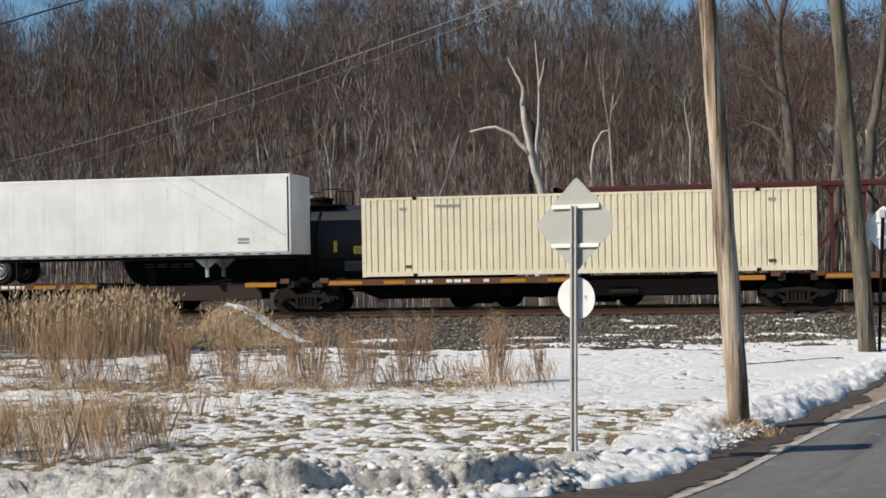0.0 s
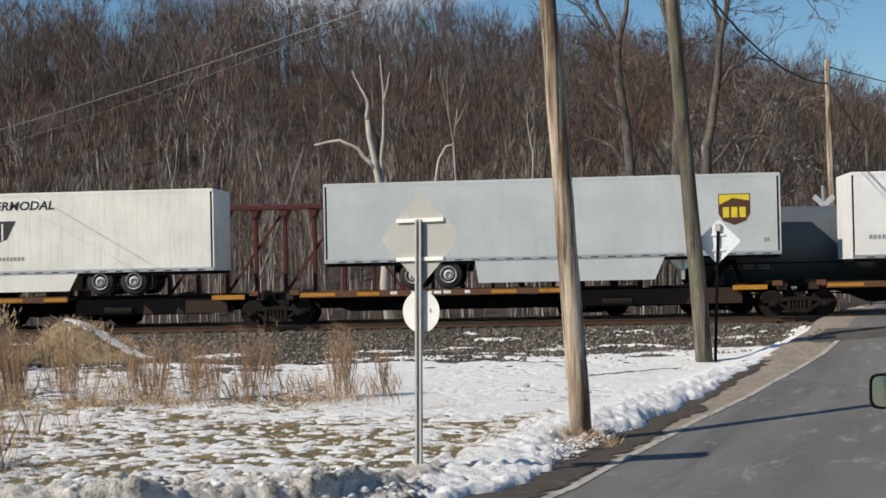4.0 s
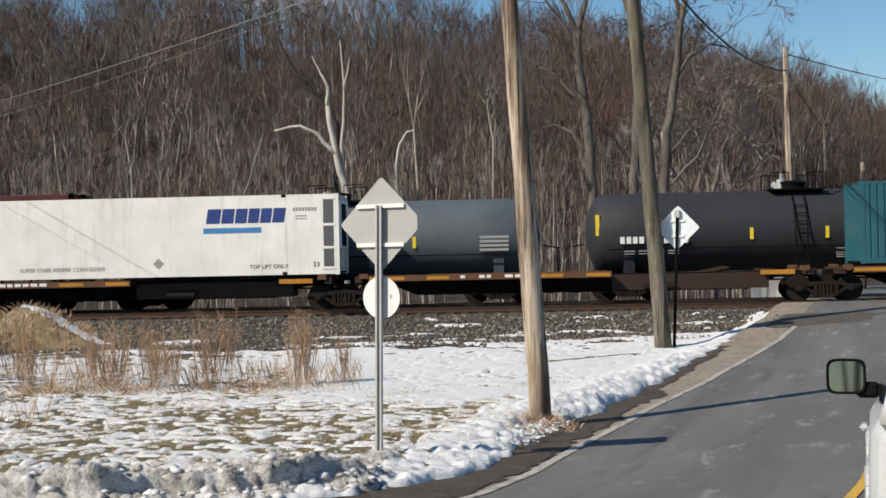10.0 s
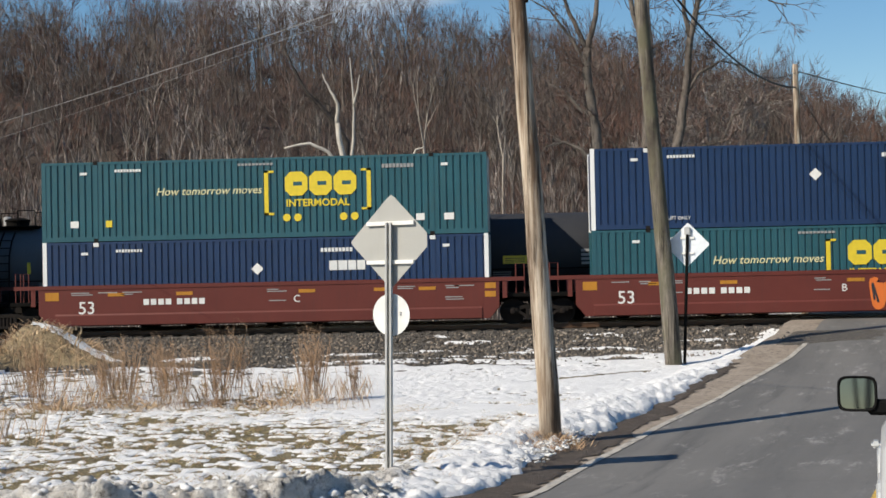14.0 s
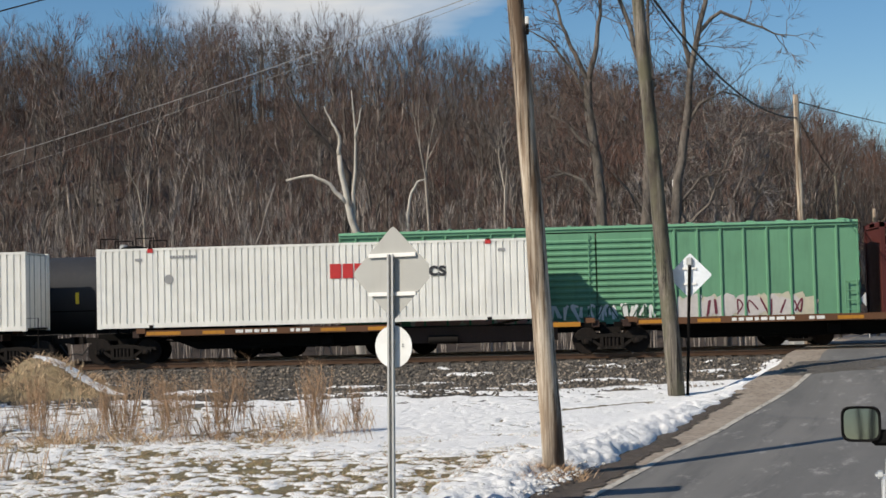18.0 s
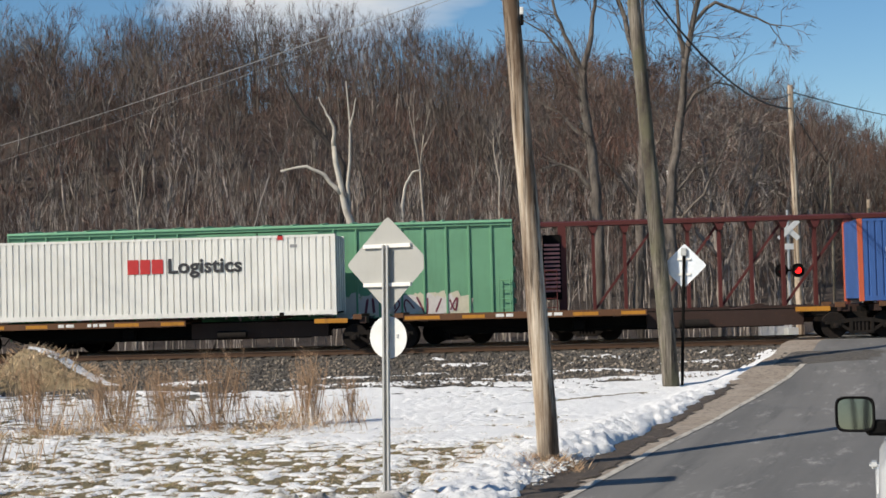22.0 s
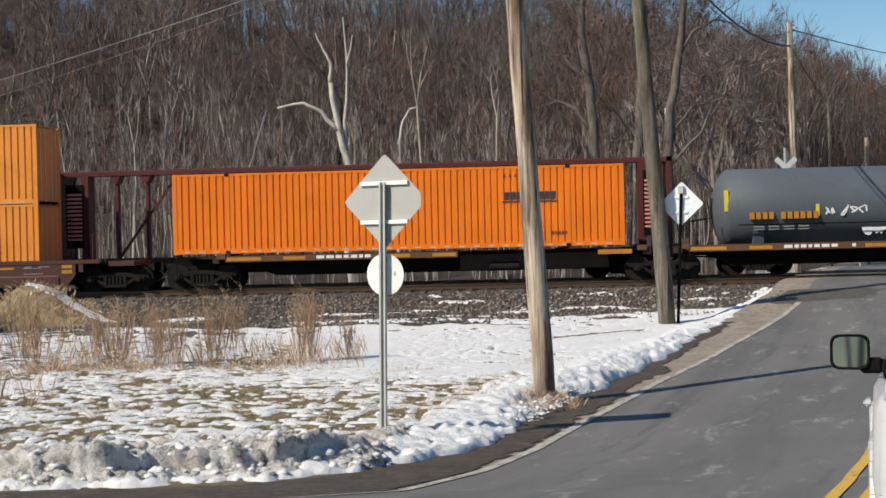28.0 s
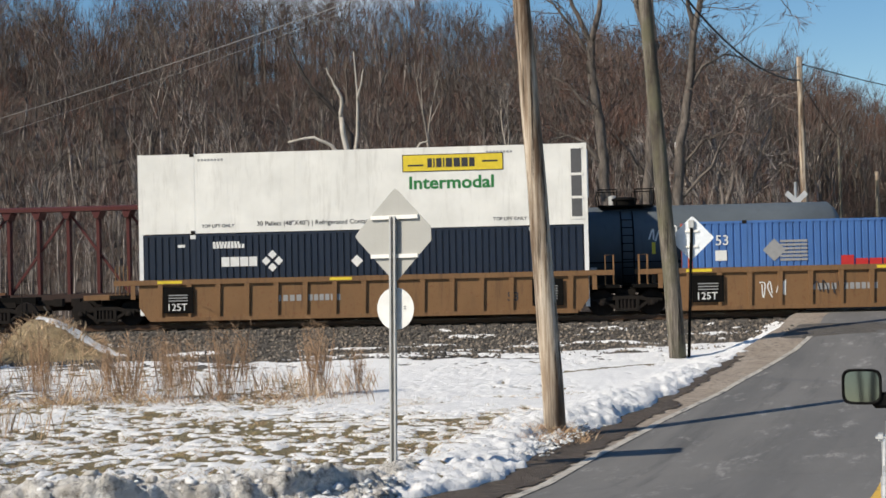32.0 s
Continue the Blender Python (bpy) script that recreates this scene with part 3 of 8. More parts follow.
wet = tagged(ribbon("wet_gutter", np.arange(12.4, 40.2, 0.05), lambda y: np.interp(y, edge_y, edge_x) - 0.9, wet_reach, 0.004, M_WETDIRT, 6), "dark wet dirt along the foot of the snow", "dirt", kind="structure")
white_line = tagged(ribbon("white_edge_line", np.arange(9, 46.0, 0.25), lambda y: road_x(y) - 0.078, lambda y: road_x(y) + 0.078, 0.013, M_ROADWHITE, 1), "worn white edge line on the asphalt", "road marking", kind="structure")
for shift in (0.0, 0.32):
    tagged(ribbon("yellow_centre_line", np.arange(-10, 45, 0.5), lambda y: np.interp(y, [-80, 0, 13, 17, 52], [-25, -1.35, 2.5, 3.75, 13.9]) + shift, lambda y: np.interp(y, [-80, 0, 13, 17, 52], [-25, -1.35, 2.5, 3.75, 13.9]) + shift + 0.13, 0.013, M_ROADYELLOW, 1), "yellow centre line on the asphalt", "road marking", kind="structure")

# ---------------------------------------------------------------- railway
BALLAST = [(45.6, 0.02), (46.6, 0.22), (48.2, 0.34), (49.6, 0.5), (50.9, 0.80), (54.9, 0.80), (58.9, 0.80), (60.3, 0.42), (62.5, 0.2)]


def ballast_z(x, y):
    z = np.interp(y, [b[0] for b in BALLAST], [b[1] for b in BALLAST])
    foot = 41.6 + 0.2 * np.maximum(0, x) + 3.0 * (noise_b(x * 0.25, y * 0 + 3, 3) - 0.5)
    z = np.where(y < 46.6, ground_z(x, y) - 0.075 + 0.095 * smoothstep(foot - 0.5, foot + 0.4, y), z)
    return z + (noise_a(x * 4.5, y * 4.5, 3) - 0.5) * np.where(y < 46.6, 0.04, 0.10) + (noise_b(x * 0.6, y * 0.6, 2) - 0.5) * np.where(y < 46.6, 0.05, 0.12 * (y < 50))


ballast = tagged(sheet("ballast", spread(-760, 760, -26, 17, 0.16, 1.3), np.concatenate([np.arange(39.2, 51, 0.14), np.arange(51, 62.6, 0.4)]), ballast_z, M_BALLAST), "grey-brown crushed stone bed under two tracks", "railway ballast", kind="structure")


def loose_stones():
    """Angular stones that lie on the near shoulder of the bed."""
    rng = np.random.RandomState(4)
    n = 19000
    x, y = rng.uniform(-24, 12, n), 41.6 + rng.rand(n) ** 0.6 * 9.2
    on_road = (x > road_x(y) - 0.9) | (y < 43 + 0.2 * np.maximum(0, x))
    x, y = x[~on_road], y[~on_road]
    z = ballast_z(x, y)
    n = len(x)
    base = np.array([(1, 0, 0), (-1, 0, 0), (0, 1, 0), (0, -1, 0), (0, 0, 1), (0, 0, -1)], float)
    tri = np.array([(0, 2, 4), (2, 1, 4), (1, 3, 4), (3, 0, 4), (2, 0, 5), (1, 2, 5), (3, 1, 5), (0, 3, 5)])
    size = rng.uniform(0.025, 0.085, (n, 1, 1)) * rng.uniform(0.6, 1.3, (n, 6, 1))
    ang = rng.uniform(0, 6.28, n)
    P = base[None] * size
    c, s = np.cos(ang)[:, None], np.sin(ang)[:, None]
    P = np.stack([P[..., 0] * c - P[..., 1] * s, P[..., 0] * s + P[..., 1] * c, P[..., 2] * 0.8], -1) + np.stack([x, y, z + 0.015], -1)[:, None]
    F = tri[None] + (np.arange(n) * 6)[:, None, None]
    return tri_mesh("loose_ballast_stones", P.reshape(-1, 3), F.reshape(-1, 3), [M_BALLAST, M_VERGE], rng.randint(0, 4, n).repeat(8) // 3)


def tri_mesh(name, V, F, materials, mi=None):
    me = bpy.data.meshes.new(name)
    V, F = np.ascontiguousarray(V, np.float32), np.ascontiguousarray(F, np.int32)
    me.vertices.add(len(V))
    me.vertices.foreach_set("co", V.ravel())
    me.loops.add(F.size)
    me.loops.foreach_set("vertex_index", F.ravel())
    me.polygons.add(len(F))
    me.polygons.foreach_set("loop_start", np.arange(0, F.size, 3, dtype=np.int32))
    for m in materials:
        me.materials.append(m)
    if mi is not None:
        me.polygons.foreach_set("material_index", np.ascontiguousarray(mi, np.int32))
    me.update(calc_edges=True)
    return new(name, me)


tagged(loose_stones(), "loose grey stones on the track bed's shoulder", "gravel", kind="stuff")


def railway_track(y):
    track = thing("railway_track", "rusty steel rails spiked to dark wooden ties", "railway track", "the two tracks", "structure", pose(0, y, RAIL_Z))
    prof = [(-0.075, -0.17), (0.075, -0.17), (0.075, -0.155), (0.012, -0.135), (0.012, -0.045), (0.036, -0.035), (0.036, -0.004), (-0.036, -0.004), (-0.036, -0.035), (-0.012, -0.045), (-0.012, -0.135), (-0.075, -0.155)]
    bm = bmesh.new()
    prism(bm, prof, "x", -760, 760)
    box(bm, -760, 760, -0.03, 0.03, -0.006, 0.0, 1)
    rail = part("rail", bm, [M_RAIL, M_RAILTOP], track)
    rail.location.y = -0.755
    share(rail, track, (0, 0.755, 0))
    bm = boxed(-0.115, 0.115, -1.3, 1.3, -0.35, -0.175)
    tie = part("tie", bm, M_TIE, track)
    tie.location.x = -24.2
    k = 1
    while -24.2 + 0.55 * k < 22:
        share(tie, track, (-24.2 + 0.55 * k, random.uniform(-0.04, 0.04), random.uniform(-0.012, 0.01)), random.uniform(-1, 1))
        k += 1
    return track


for y in TRACKS:
    railway_track(y)

# ---------------------------------------------------------------- snow
STREAKS = [(-0.25, 34.1, 0.85, 0.09, 0.75), (1.45, 38.9, 1.7, 0.22, 0.85), (2.5, 44.0, 0.6, 0.3, 0.0), (-4.5, 35.9, 0.5, 0.1, 0.0), (-0.9, 31.4, 0.4, 0.12, 0.0)]


def snow_z(x, y):
    d = edge_distance(x, y)
    n = 0.30 * noise_a(x * 0.5, y * 0.6, 3) + 0.70 * noise_b(x * 6.2, y * 5.6, 3)
    solid = smoothstep(27.0, 30.0, y) * smoothstep(-8.0, -3.5, x + 0.15 * (y - 30))
    cover = 0.465 - 0.02 * (y < 29) + 0.16 * (noise_c(x * 0.22, y * 0.3, 2) - 0.5)
    cover = cover + 0.17 * solid
    bands = 0.55 * noise_c(x * 0.35, y * 1.7, 3) + 0.45 * noise_b(x * 1.2, y * 2.6, 4)
    gravel = smoothstep(40.6, 42.8, y + 3.0 * (noise_a(x * 0.3, y * 0.2, 2) - 0.5) - 0.2 * np.maximum(0, x))
    n = n + (bands - n) * gravel
    cover = cover + (0.53 - 0.026 * (y - 41.6) + 0.06 * smoothstep(-4, 4, x) - cover) * gravel
    cover = np.where((x < -6) & (y > 28.5) & (y < 39), 0.475, cover)
    cover = cover + 0.26 * smoothstep(1.9, 0.5, d)
    for sx, sy, hx, hy, tilt in STREAKS:        # ruts and thawed strips in the closed snow
        cover = cover - 0.5 * np.exp(-((x - sx) / hx) ** 4 - ((y - sy - tilt * (x - sx)) / hy) ** 2)
    cover = np.where((y > 59), 0.5, cover)
    t = np.clip((cover - n) * 0.6, -0.07, 0.009 + 0.045 * gravel) + 0.008 * (noise_c(x * 2.0, y * 2.0, 3) - 0.5)
    base = np.where(y > 38.0, np.maximum(ballast_z(x, y), ground_z(x, y)), ground_z(x, y) + (noise_a(x * 0.7, y * 0.7) - 0.5) * 0.05 * smoothstep(0.0, 1.5, d))
    berm = 0.11 * np.exp(-((d - 0.95) / 0.5) ** 2) * smoothstep(20, 29, y) * (0.5 + 0.9 * noise_c(x * 1.4, y * 1.4, 3)) * (y < 47)
    lumps = (0.20 - np.abs(noise_c(x * 3.4, y * 3.4, 3) - 0.5)) * 0.16 * smoothstep(1.9, 0.7, d) * (y < 47) + (noise_a(x * 6.8, y * 6.8, 4) - 0.5) * 0.15 * smoothstep(1.8, 0.7, d) * (y < 47)
    lumps = lumps + (noise_b(x * 12.0, y * 9.0, 2) - 0.5) * 0.10 * smoothstep(1.5, 0.5, d) * (y < 47)
    thaw = 0.30 * np.exp(-((x - 0.55) / 0.75) ** 2 - ((y - 25.0) / 0.9) ** 2) * smoothstep(0.34, 0.56, noise_b(x * 3.1, y * 3.1, 3))        # torn edge below the pole
    tail = -0.5 * smoothstep(0.42 + 0.7 * (noise_a(x * 1.6, y * 1.6, 3) - 0.5), 0.0, d)
    return base + t + berm + lumps + tail - thaw


snow_field = sheet("snow_cover", np.concatenate([np.arange(-30, -12, 0.16), np.arange(-12, 4.0, 0.056), np.arange(4.0, 9.5, 0.09)]), np.concatenate([np.arange(15.6, 30.5, 0.062), np.arange(30.5, 50.5, 0.12)]), snow_z, M_SNOW,
                   lambda x, y, z: (edge_distance(x, y) > -0.1) & (z > np.where(y > 38.0, ballast_z(x, y), ground_z(x, y)) - 0.09))
tagged(snow_field, "patchy melting snow on brown grass", "snow", kind="stuff")
far_snow = sheet("far_snow_patches", np.arange(-34, 24, 0.3), np.arange(60.5, 66.5, 0.3), lambda x, y: np.maximum(ground_z(x, y), np.interp(y, [60.3, 62.5], [0.42, 0.2])) + np.clip((0.5 - noise_a(x * 0.5, y * 0.8)) * 0.5, -0.1, 0.12), M_SNOW,
                 lambda x, y, z: x < road_x(y) - 1.0)
tagged(far_snow, "snow patches beyond the tracks", "snow", kind="stuff")


def bank_z(x, y):
    """Ploughed heap along the near road edge."""
    d = edge_distance(x, y)
    reach = smoothstep(-1.2, -2.2, x) * smoothstep(-11.0, -8.4, x)
    ridge = np.exp(-((d - 1.2) / 0.60) ** 2) * (0.03 + 0.25 * smoothstep(0.35, 0.65, noise_a(x * 1.1, y * 1.1, 3))) * reach
    rough = (noise_b(x * 3.0, y * 3.0, 5) - 0.5) * 0.42 + (0.12 - np.abs(noise_c(x * 6.2, y * 6.2, 4) - 0.5)) * 0.62
    rough = rough + (noise_b(x * 8.5, y * 8.5, 3) - 0.5) * 0.20
    rough = rough * smoothstep(2.2, 1.0, d) * reach * smoothstep(0.0, 0.6, d)
    dip = -0.30 * smoothstep(1.7, 2.4, d) - 0.6 * smoothstep(0.5 + 0.6 * (noise_a(x * 1.3, y * 1.3, 2) - 0.5), 0.0, d)
    lip = 0.78 + 0.5 * (noise_b(x * 0.9, y * 0.9, 3) - 0.5)
    scarp = (0.16 + 0.16 * noise_c(x * 0.8, y * 0.8, 2)) * smoothstep(lip, lip + 0.10, d) * smoothstep(2.4, 1.4, d) * smoothstep(0.36, 0.50, noise_a(x * 0.42 + 3.3, y * 0.2, 2))
    return ground_z(x, y) + 0.45 * ridge + 0.62 * rough + scarp * reach + dip - 0.25 * (1 - reach)


snow_bank = sheet("ploughed_snow_bank", np.concatenate([np.arange(-19, -8, 0.12), np.arange(-8, 2.2, 0.045)]), np.arange(13.6, 22.6, 0.05), bank_z, M_DIRTY, lambda x, y, z: (edge_distance(x, y) > -0.15) & (edge_distance(x, y) < 3.2))
for v in snow_bank.data.vertices:
    up = v.co.z - float(np.interp(v.co.y, ROAD_Y, ROAD_Z))
    v.co.y -= 0.45 * max(0.0, min(0.5, up - 0.12))        # the crust hangs over its thawed foot
tagged(snow_bank, "lumpy dirty snow ploughed up along the road", "snow bank", kind="stuff")


def clods():
    """Broken lumps of ice and snow on the bank and along the verge."""
    rng = np.random.RandomState(12)
    V, F, MI, k = [], [], [], 0
    ico = bmesh.new()
    bmesh.ops.create_icosphere(ico, subdivisions=1, radius=1)
    bv, bf = np.array([v.co for v in ico.verts]), np.array([[v.index for v in f.verts] for f in ico.faces])
    ico.free()
    for i in range(460):
        far = i > 330
        if far:
            y = rng.uniform(22.5, 27)
            x = np.interp(y, edge_y, edge_x) - abs(rng.normal(0.15, 0.3))
            s = rng.uniform(0.015, 0.045)
            z = float(ground_z(x, y)) + 0.05
        else:
            x = rng.uniform(-6.0, -1.0)
            y = np.interp(x, edge_x, edge_y) + rng.uniform(0.05, 1.7)
            s = rng.uniform(0.02, 0.055) + 0.05 * rng.rand() ** 3
            z = float(bank_z(np.array([x]), np.array([y]))[0])
        P = bv * s * rng.uniform(0.65, 1.25, (len(bv), 1)) * (1.2, 1.0, 0.55) + (x, y, z + 0.3 * s)
        V.append(P), F.append(bf + k), MI.append(np.full(len(bf), 0 if rng.rand() < 0.6 else 1))
        k += len(bv)
    return tri_mesh("snow_clods", np.concatenate(V), np.concatenate(F), [M_SNOW, M_DIRTY], np.concatenate(MI))


tagged(clods(), "broken lumps of dirty snow", "snow lumps", kind="stuff")

# the heap of dirt with a strip of snow down its side
def heap_z(x, y):
    return 0.02 + 1.50 * np.exp(-(((x + 16.3) / (1.25 + 0.9 * (x > -16.3))) ** 2 + ((y - 46.2) / 1.15) ** 2)) + 0.16 * (noise_a(x * 2.2, y * 2.2) - 0.5)


heap = sheet("earth_mound", np.arange(-20.5, -10.5, 0.12), np.arange(43.5, 48.6, 0.12), heap_z, M_MOUND, lambda x, y, z: z > 0.10)
tagged(heap, "heap of brown dirt and dead grass", "dirt mound")
strip = sheet("snow_strip", np.arange(-16.4, -11.2, 0.07), np.arange(44.6, 46.8, 0.07),
              lambda x, y: 0.06 + 1.50 * np.exp(-(((x + 16.3) / 2.15) ** 2 + ((y - 46.2) / 1.15) ** 2)) + 0.10 * (noise_b(x * 2, y * 2) - 0.5) - 1.2 * (np.abs(y - 45.75 + 0.16 * (x + 14)) > 0.3), M_SNOW, lambda x, y, z: (np.abs(y - 45.75 + 0.16 * (x + 14)) < 0.06 + 0.22 * noise_a(x * 2, y)) & (x > -15.6 - noise_b(x, y)))
tagged(strip, "strip of snow on the side of the dirt heap", "snow")

# ---------------------------------------------------------------- dry plants
def blades(name, spots, materials, rng, height, count, spread_r, lean=0.18, width=0.012, plume=0.0, side=0, floor=None):
    """Clumps of thin dry stalks; a plume is a small spindle at the tip."""
    V, F, MI = [], [], []
    for (x, y, scale) in spots:
        z = float((floor or ground_z)(np.array([x]), np.array([y]))[0]) - 0.03
        for _ in range(int(count * scale)):
            a, r = rng.uniform(0, 6.28), spread_r * scale * rng.rand() ** 0.7
            bx, by = x + r * math.cos(a), y + r * math.sin(a)
            h = height * rng.uniform(0.5, 1.1) * scale ** 0.5
            lx, ly = rng.normal(0, lean) * h + 0.25 * lean * h * math.cos(a), rng.normal(0, lean) * h + 0.25 * lean * h * math.sin(a)
            t = rng.uniform(0, 3.14)
            wx, wy = width * math.cos(t), width * 0.5 * math.sin(t)
            m = rng.randint(0, len(materials))
            top = (bx + lx, by + ly, z + h)
            k = len(V)
            V += [(bx - wx, by - wy, z), (bx + wx, by + wy, z), (bx + 0.45 * lx, by + 0.45 * ly, z + 0.55 * h), top]
            F += [(k, k + 1, k + 2), (k, k + 2, k + 3)]
            MI += [m, m]
            for _ in range(side):
                u = 1 - 0.55 * rng.rand() ** 1.2
                k = len(V)
                px, py, pz = bx + lx * u, by + ly * u, z + h * u
                V += [(px, py, pz), (px + 1.7 * width, py, pz + 1.2 * width), (px + rng.normal(0, 0.09) * h, py + rng.normal(0, 0.09) * h, pz + rng.uniform(0.03, 0.15) * h)]
                F.append((k, k + 1, k + 2))
                MI.append(len(materials) - 1)
            if plume:
                k = len(V)
                d = rng.uniform(-0.4, 1.0) * plume
                V += [(top[0] - 0.03, top[1], top[2] - plume * 0.5), (top[0] + 0.035, top[1], top[2] - plume * 0.4), (top[0] + d * 0.5, top[1] + rng.normal(0, 0.03), top[2] + plume * 0.6), (top[0] + d * 0.4, top[1] + 0.03, top[2] - plume * 0.1)]
                F += [(k, k + 1, k + 2), (k, k + 3, k + 2)]
                MI += [0, 0]
    return tri_mesh(name, np.array(V), np.array(F), materials, MI)


prng = np.random.RandomState(77)
reed_spots = [(prng.uniform(-34, -17.3), prng.uniform(40.5, 44.5), prng.uniform(0.7, 1.0)) for _ in range(150)] + [(prng.uniform(-17.5, -13.5), prng.uniform(42.0, 43.4), prng.uniform(0.3, 0.5)) for _ in range(5)]
tagged(blades("reed_bed", reed_spots, [M_STRAW, M_STRAW, M_WEED], prng, 2.0, 60, 0.75, 0.07, 0.006, 0.16), "tall straw-coloured reeds with feathery tips", "reeds", kind="stuff")
CLUMPS = [(-12.9, 32.6, 0.9), (-11.1, 31.9, 1.0), (-9.4, 31.8, 1.0), (-8.5, 32.3, 1.0), (-7.9, 31.6, 0.8), (-6.9, 31.7, 1.25), (-5.1, 32.6, 0.9), (-4.2, 33.0, 0.5), (-14.6, 32.0, 1.2), (-16.2, 33.0, 1.0), (-10.2, 33.6, 0.7), (-13.6, 35.0, 0.8)]
for x, y, s in CLUMPS:
    clump = thing("weed_clump", "upright clump of dry brown weeds in the snow", "weeds", "weed clumps on the field", m=pose(0, 0, 0))
    for k in range(4):
        tuft = blades("stalk_tuft", [(x + prng.normal(0, 0.17) * s, y + prng.normal(0, 0.14) * s, s * prng.uniform(0.55, 1.0))], [M_WEED, M_WEED, M_PLUME], prng, 1.66, 22, 0.26, 0.10, 0.0030, 0.0, 24)
        tuft.parent = clump
scrub = [(prng.uniform(-17, -3.6), prng.normal(32.6, 1.1), prng.uniform(0.35, 0.8)) for _ in range(170)] + [(prng.uniform(-20, -12), prng.uniform(33, 40), prng.uniform(0.4, 0.9)) for _ in range(70)]
tagged(blades("low_scrub", scrub, [M_WEED, M_WEED, M_STRAW], prng, 0.8, 16, 0.5, 0.2, 0.0035, 0.0, 4), "low dry brown weeds standing in snow", "weeds", kind="stuff")
near_left = [(prng.uniform(-13.5, -8.2), prng.uniform(18.2, 24.5), prng.uniform(0.5, 1.0)) for _ in range(60)] + [(prng.uniform(-11.0, -8.7), prng.uniform(18.4, 21.5), prng.uniform(0.8, 1.2)) for _ in range(34)]
tagged(blades("roadside_weeds", near_left, [M_WEED, M_STRAW], prng, 0.85, 20, 0.35, 0.16, 0.0024, 0.0, 9), "thin dry weeds near the road", "weeds", kind="stuff")


def tufts():
    """Flattened grass where the snow has gone."""
    X, Y = prng.uniform(-17, 3.5, 14000), prng.uniform(17.8, 32, 14000)
    ok = (edge_distance(X, Y) > 0.9) & (snow_z(X, Y) < ground_z(X, Y) + 0.008)
    spots = [(x, y, prng.uniform(0.4, 1.0)) for x, y in zip(X[ok][:4200], Y[ok][:4200])]
    return blades("flattened_grass", spots, [M_OLIVE, M_WEED, M_OLIVE, M_STRAW], prng, 0.10, 11, 0.12, 0.9, 0.005)


thatch = [(prng.uniform(-18.5, -13.0), prng.uniform(44.4, 46.6), prng.uniform(0.5, 1.0)) for _ in range(260)]
tagged(blades("mound_grass", [p for p in thatch if heap_z(p[0], p[1]) > 0.3], [M_STRAW, M_WEED, M_STRAW], prng, 0.30, 14, 0.22, 0.7, 0.007, floor=heap_z), "flattened dead grass on the dirt mound", "grass", kind="stuff")
straw = [(prng.uniform(-17, -4.5), prng.normal(31.3, 0.5), prng.uniform(0.5, 1.0)) for _ in range(150)]
tagged(blades("matted_straw", straw, [M_STRAW, M_STRAW, M_WEED], prng, 0.28, 18, 0.3, 0.7, 0.005), "matted straw at the foot of the weeds", "grass", kind="stuff")
foot = [(0.22 + prng.normal(0, 0.28), 25.85 + prng.normal(-0.15, 0.35), prng.uniform(0.6, 1.0)) for _ in range(60)] + [(prng.uniform(-1.6, 0.4), prng.normal(24.6, 0.35), prng.uniform(0.5, 0.9)) for _ in range(22)]
tagged(blades("pole_foot_grass", foot, [M_WEED, M_STRAW, M_WEED], prng, 0.18, 16, 0.16, 0.6, 0.004), "dry grass round the foot of the pole", "grass", kind="stuff")
tagged(tufts(), "flattened yellow-brown grass between snow patches", "grass", kind="stuff")

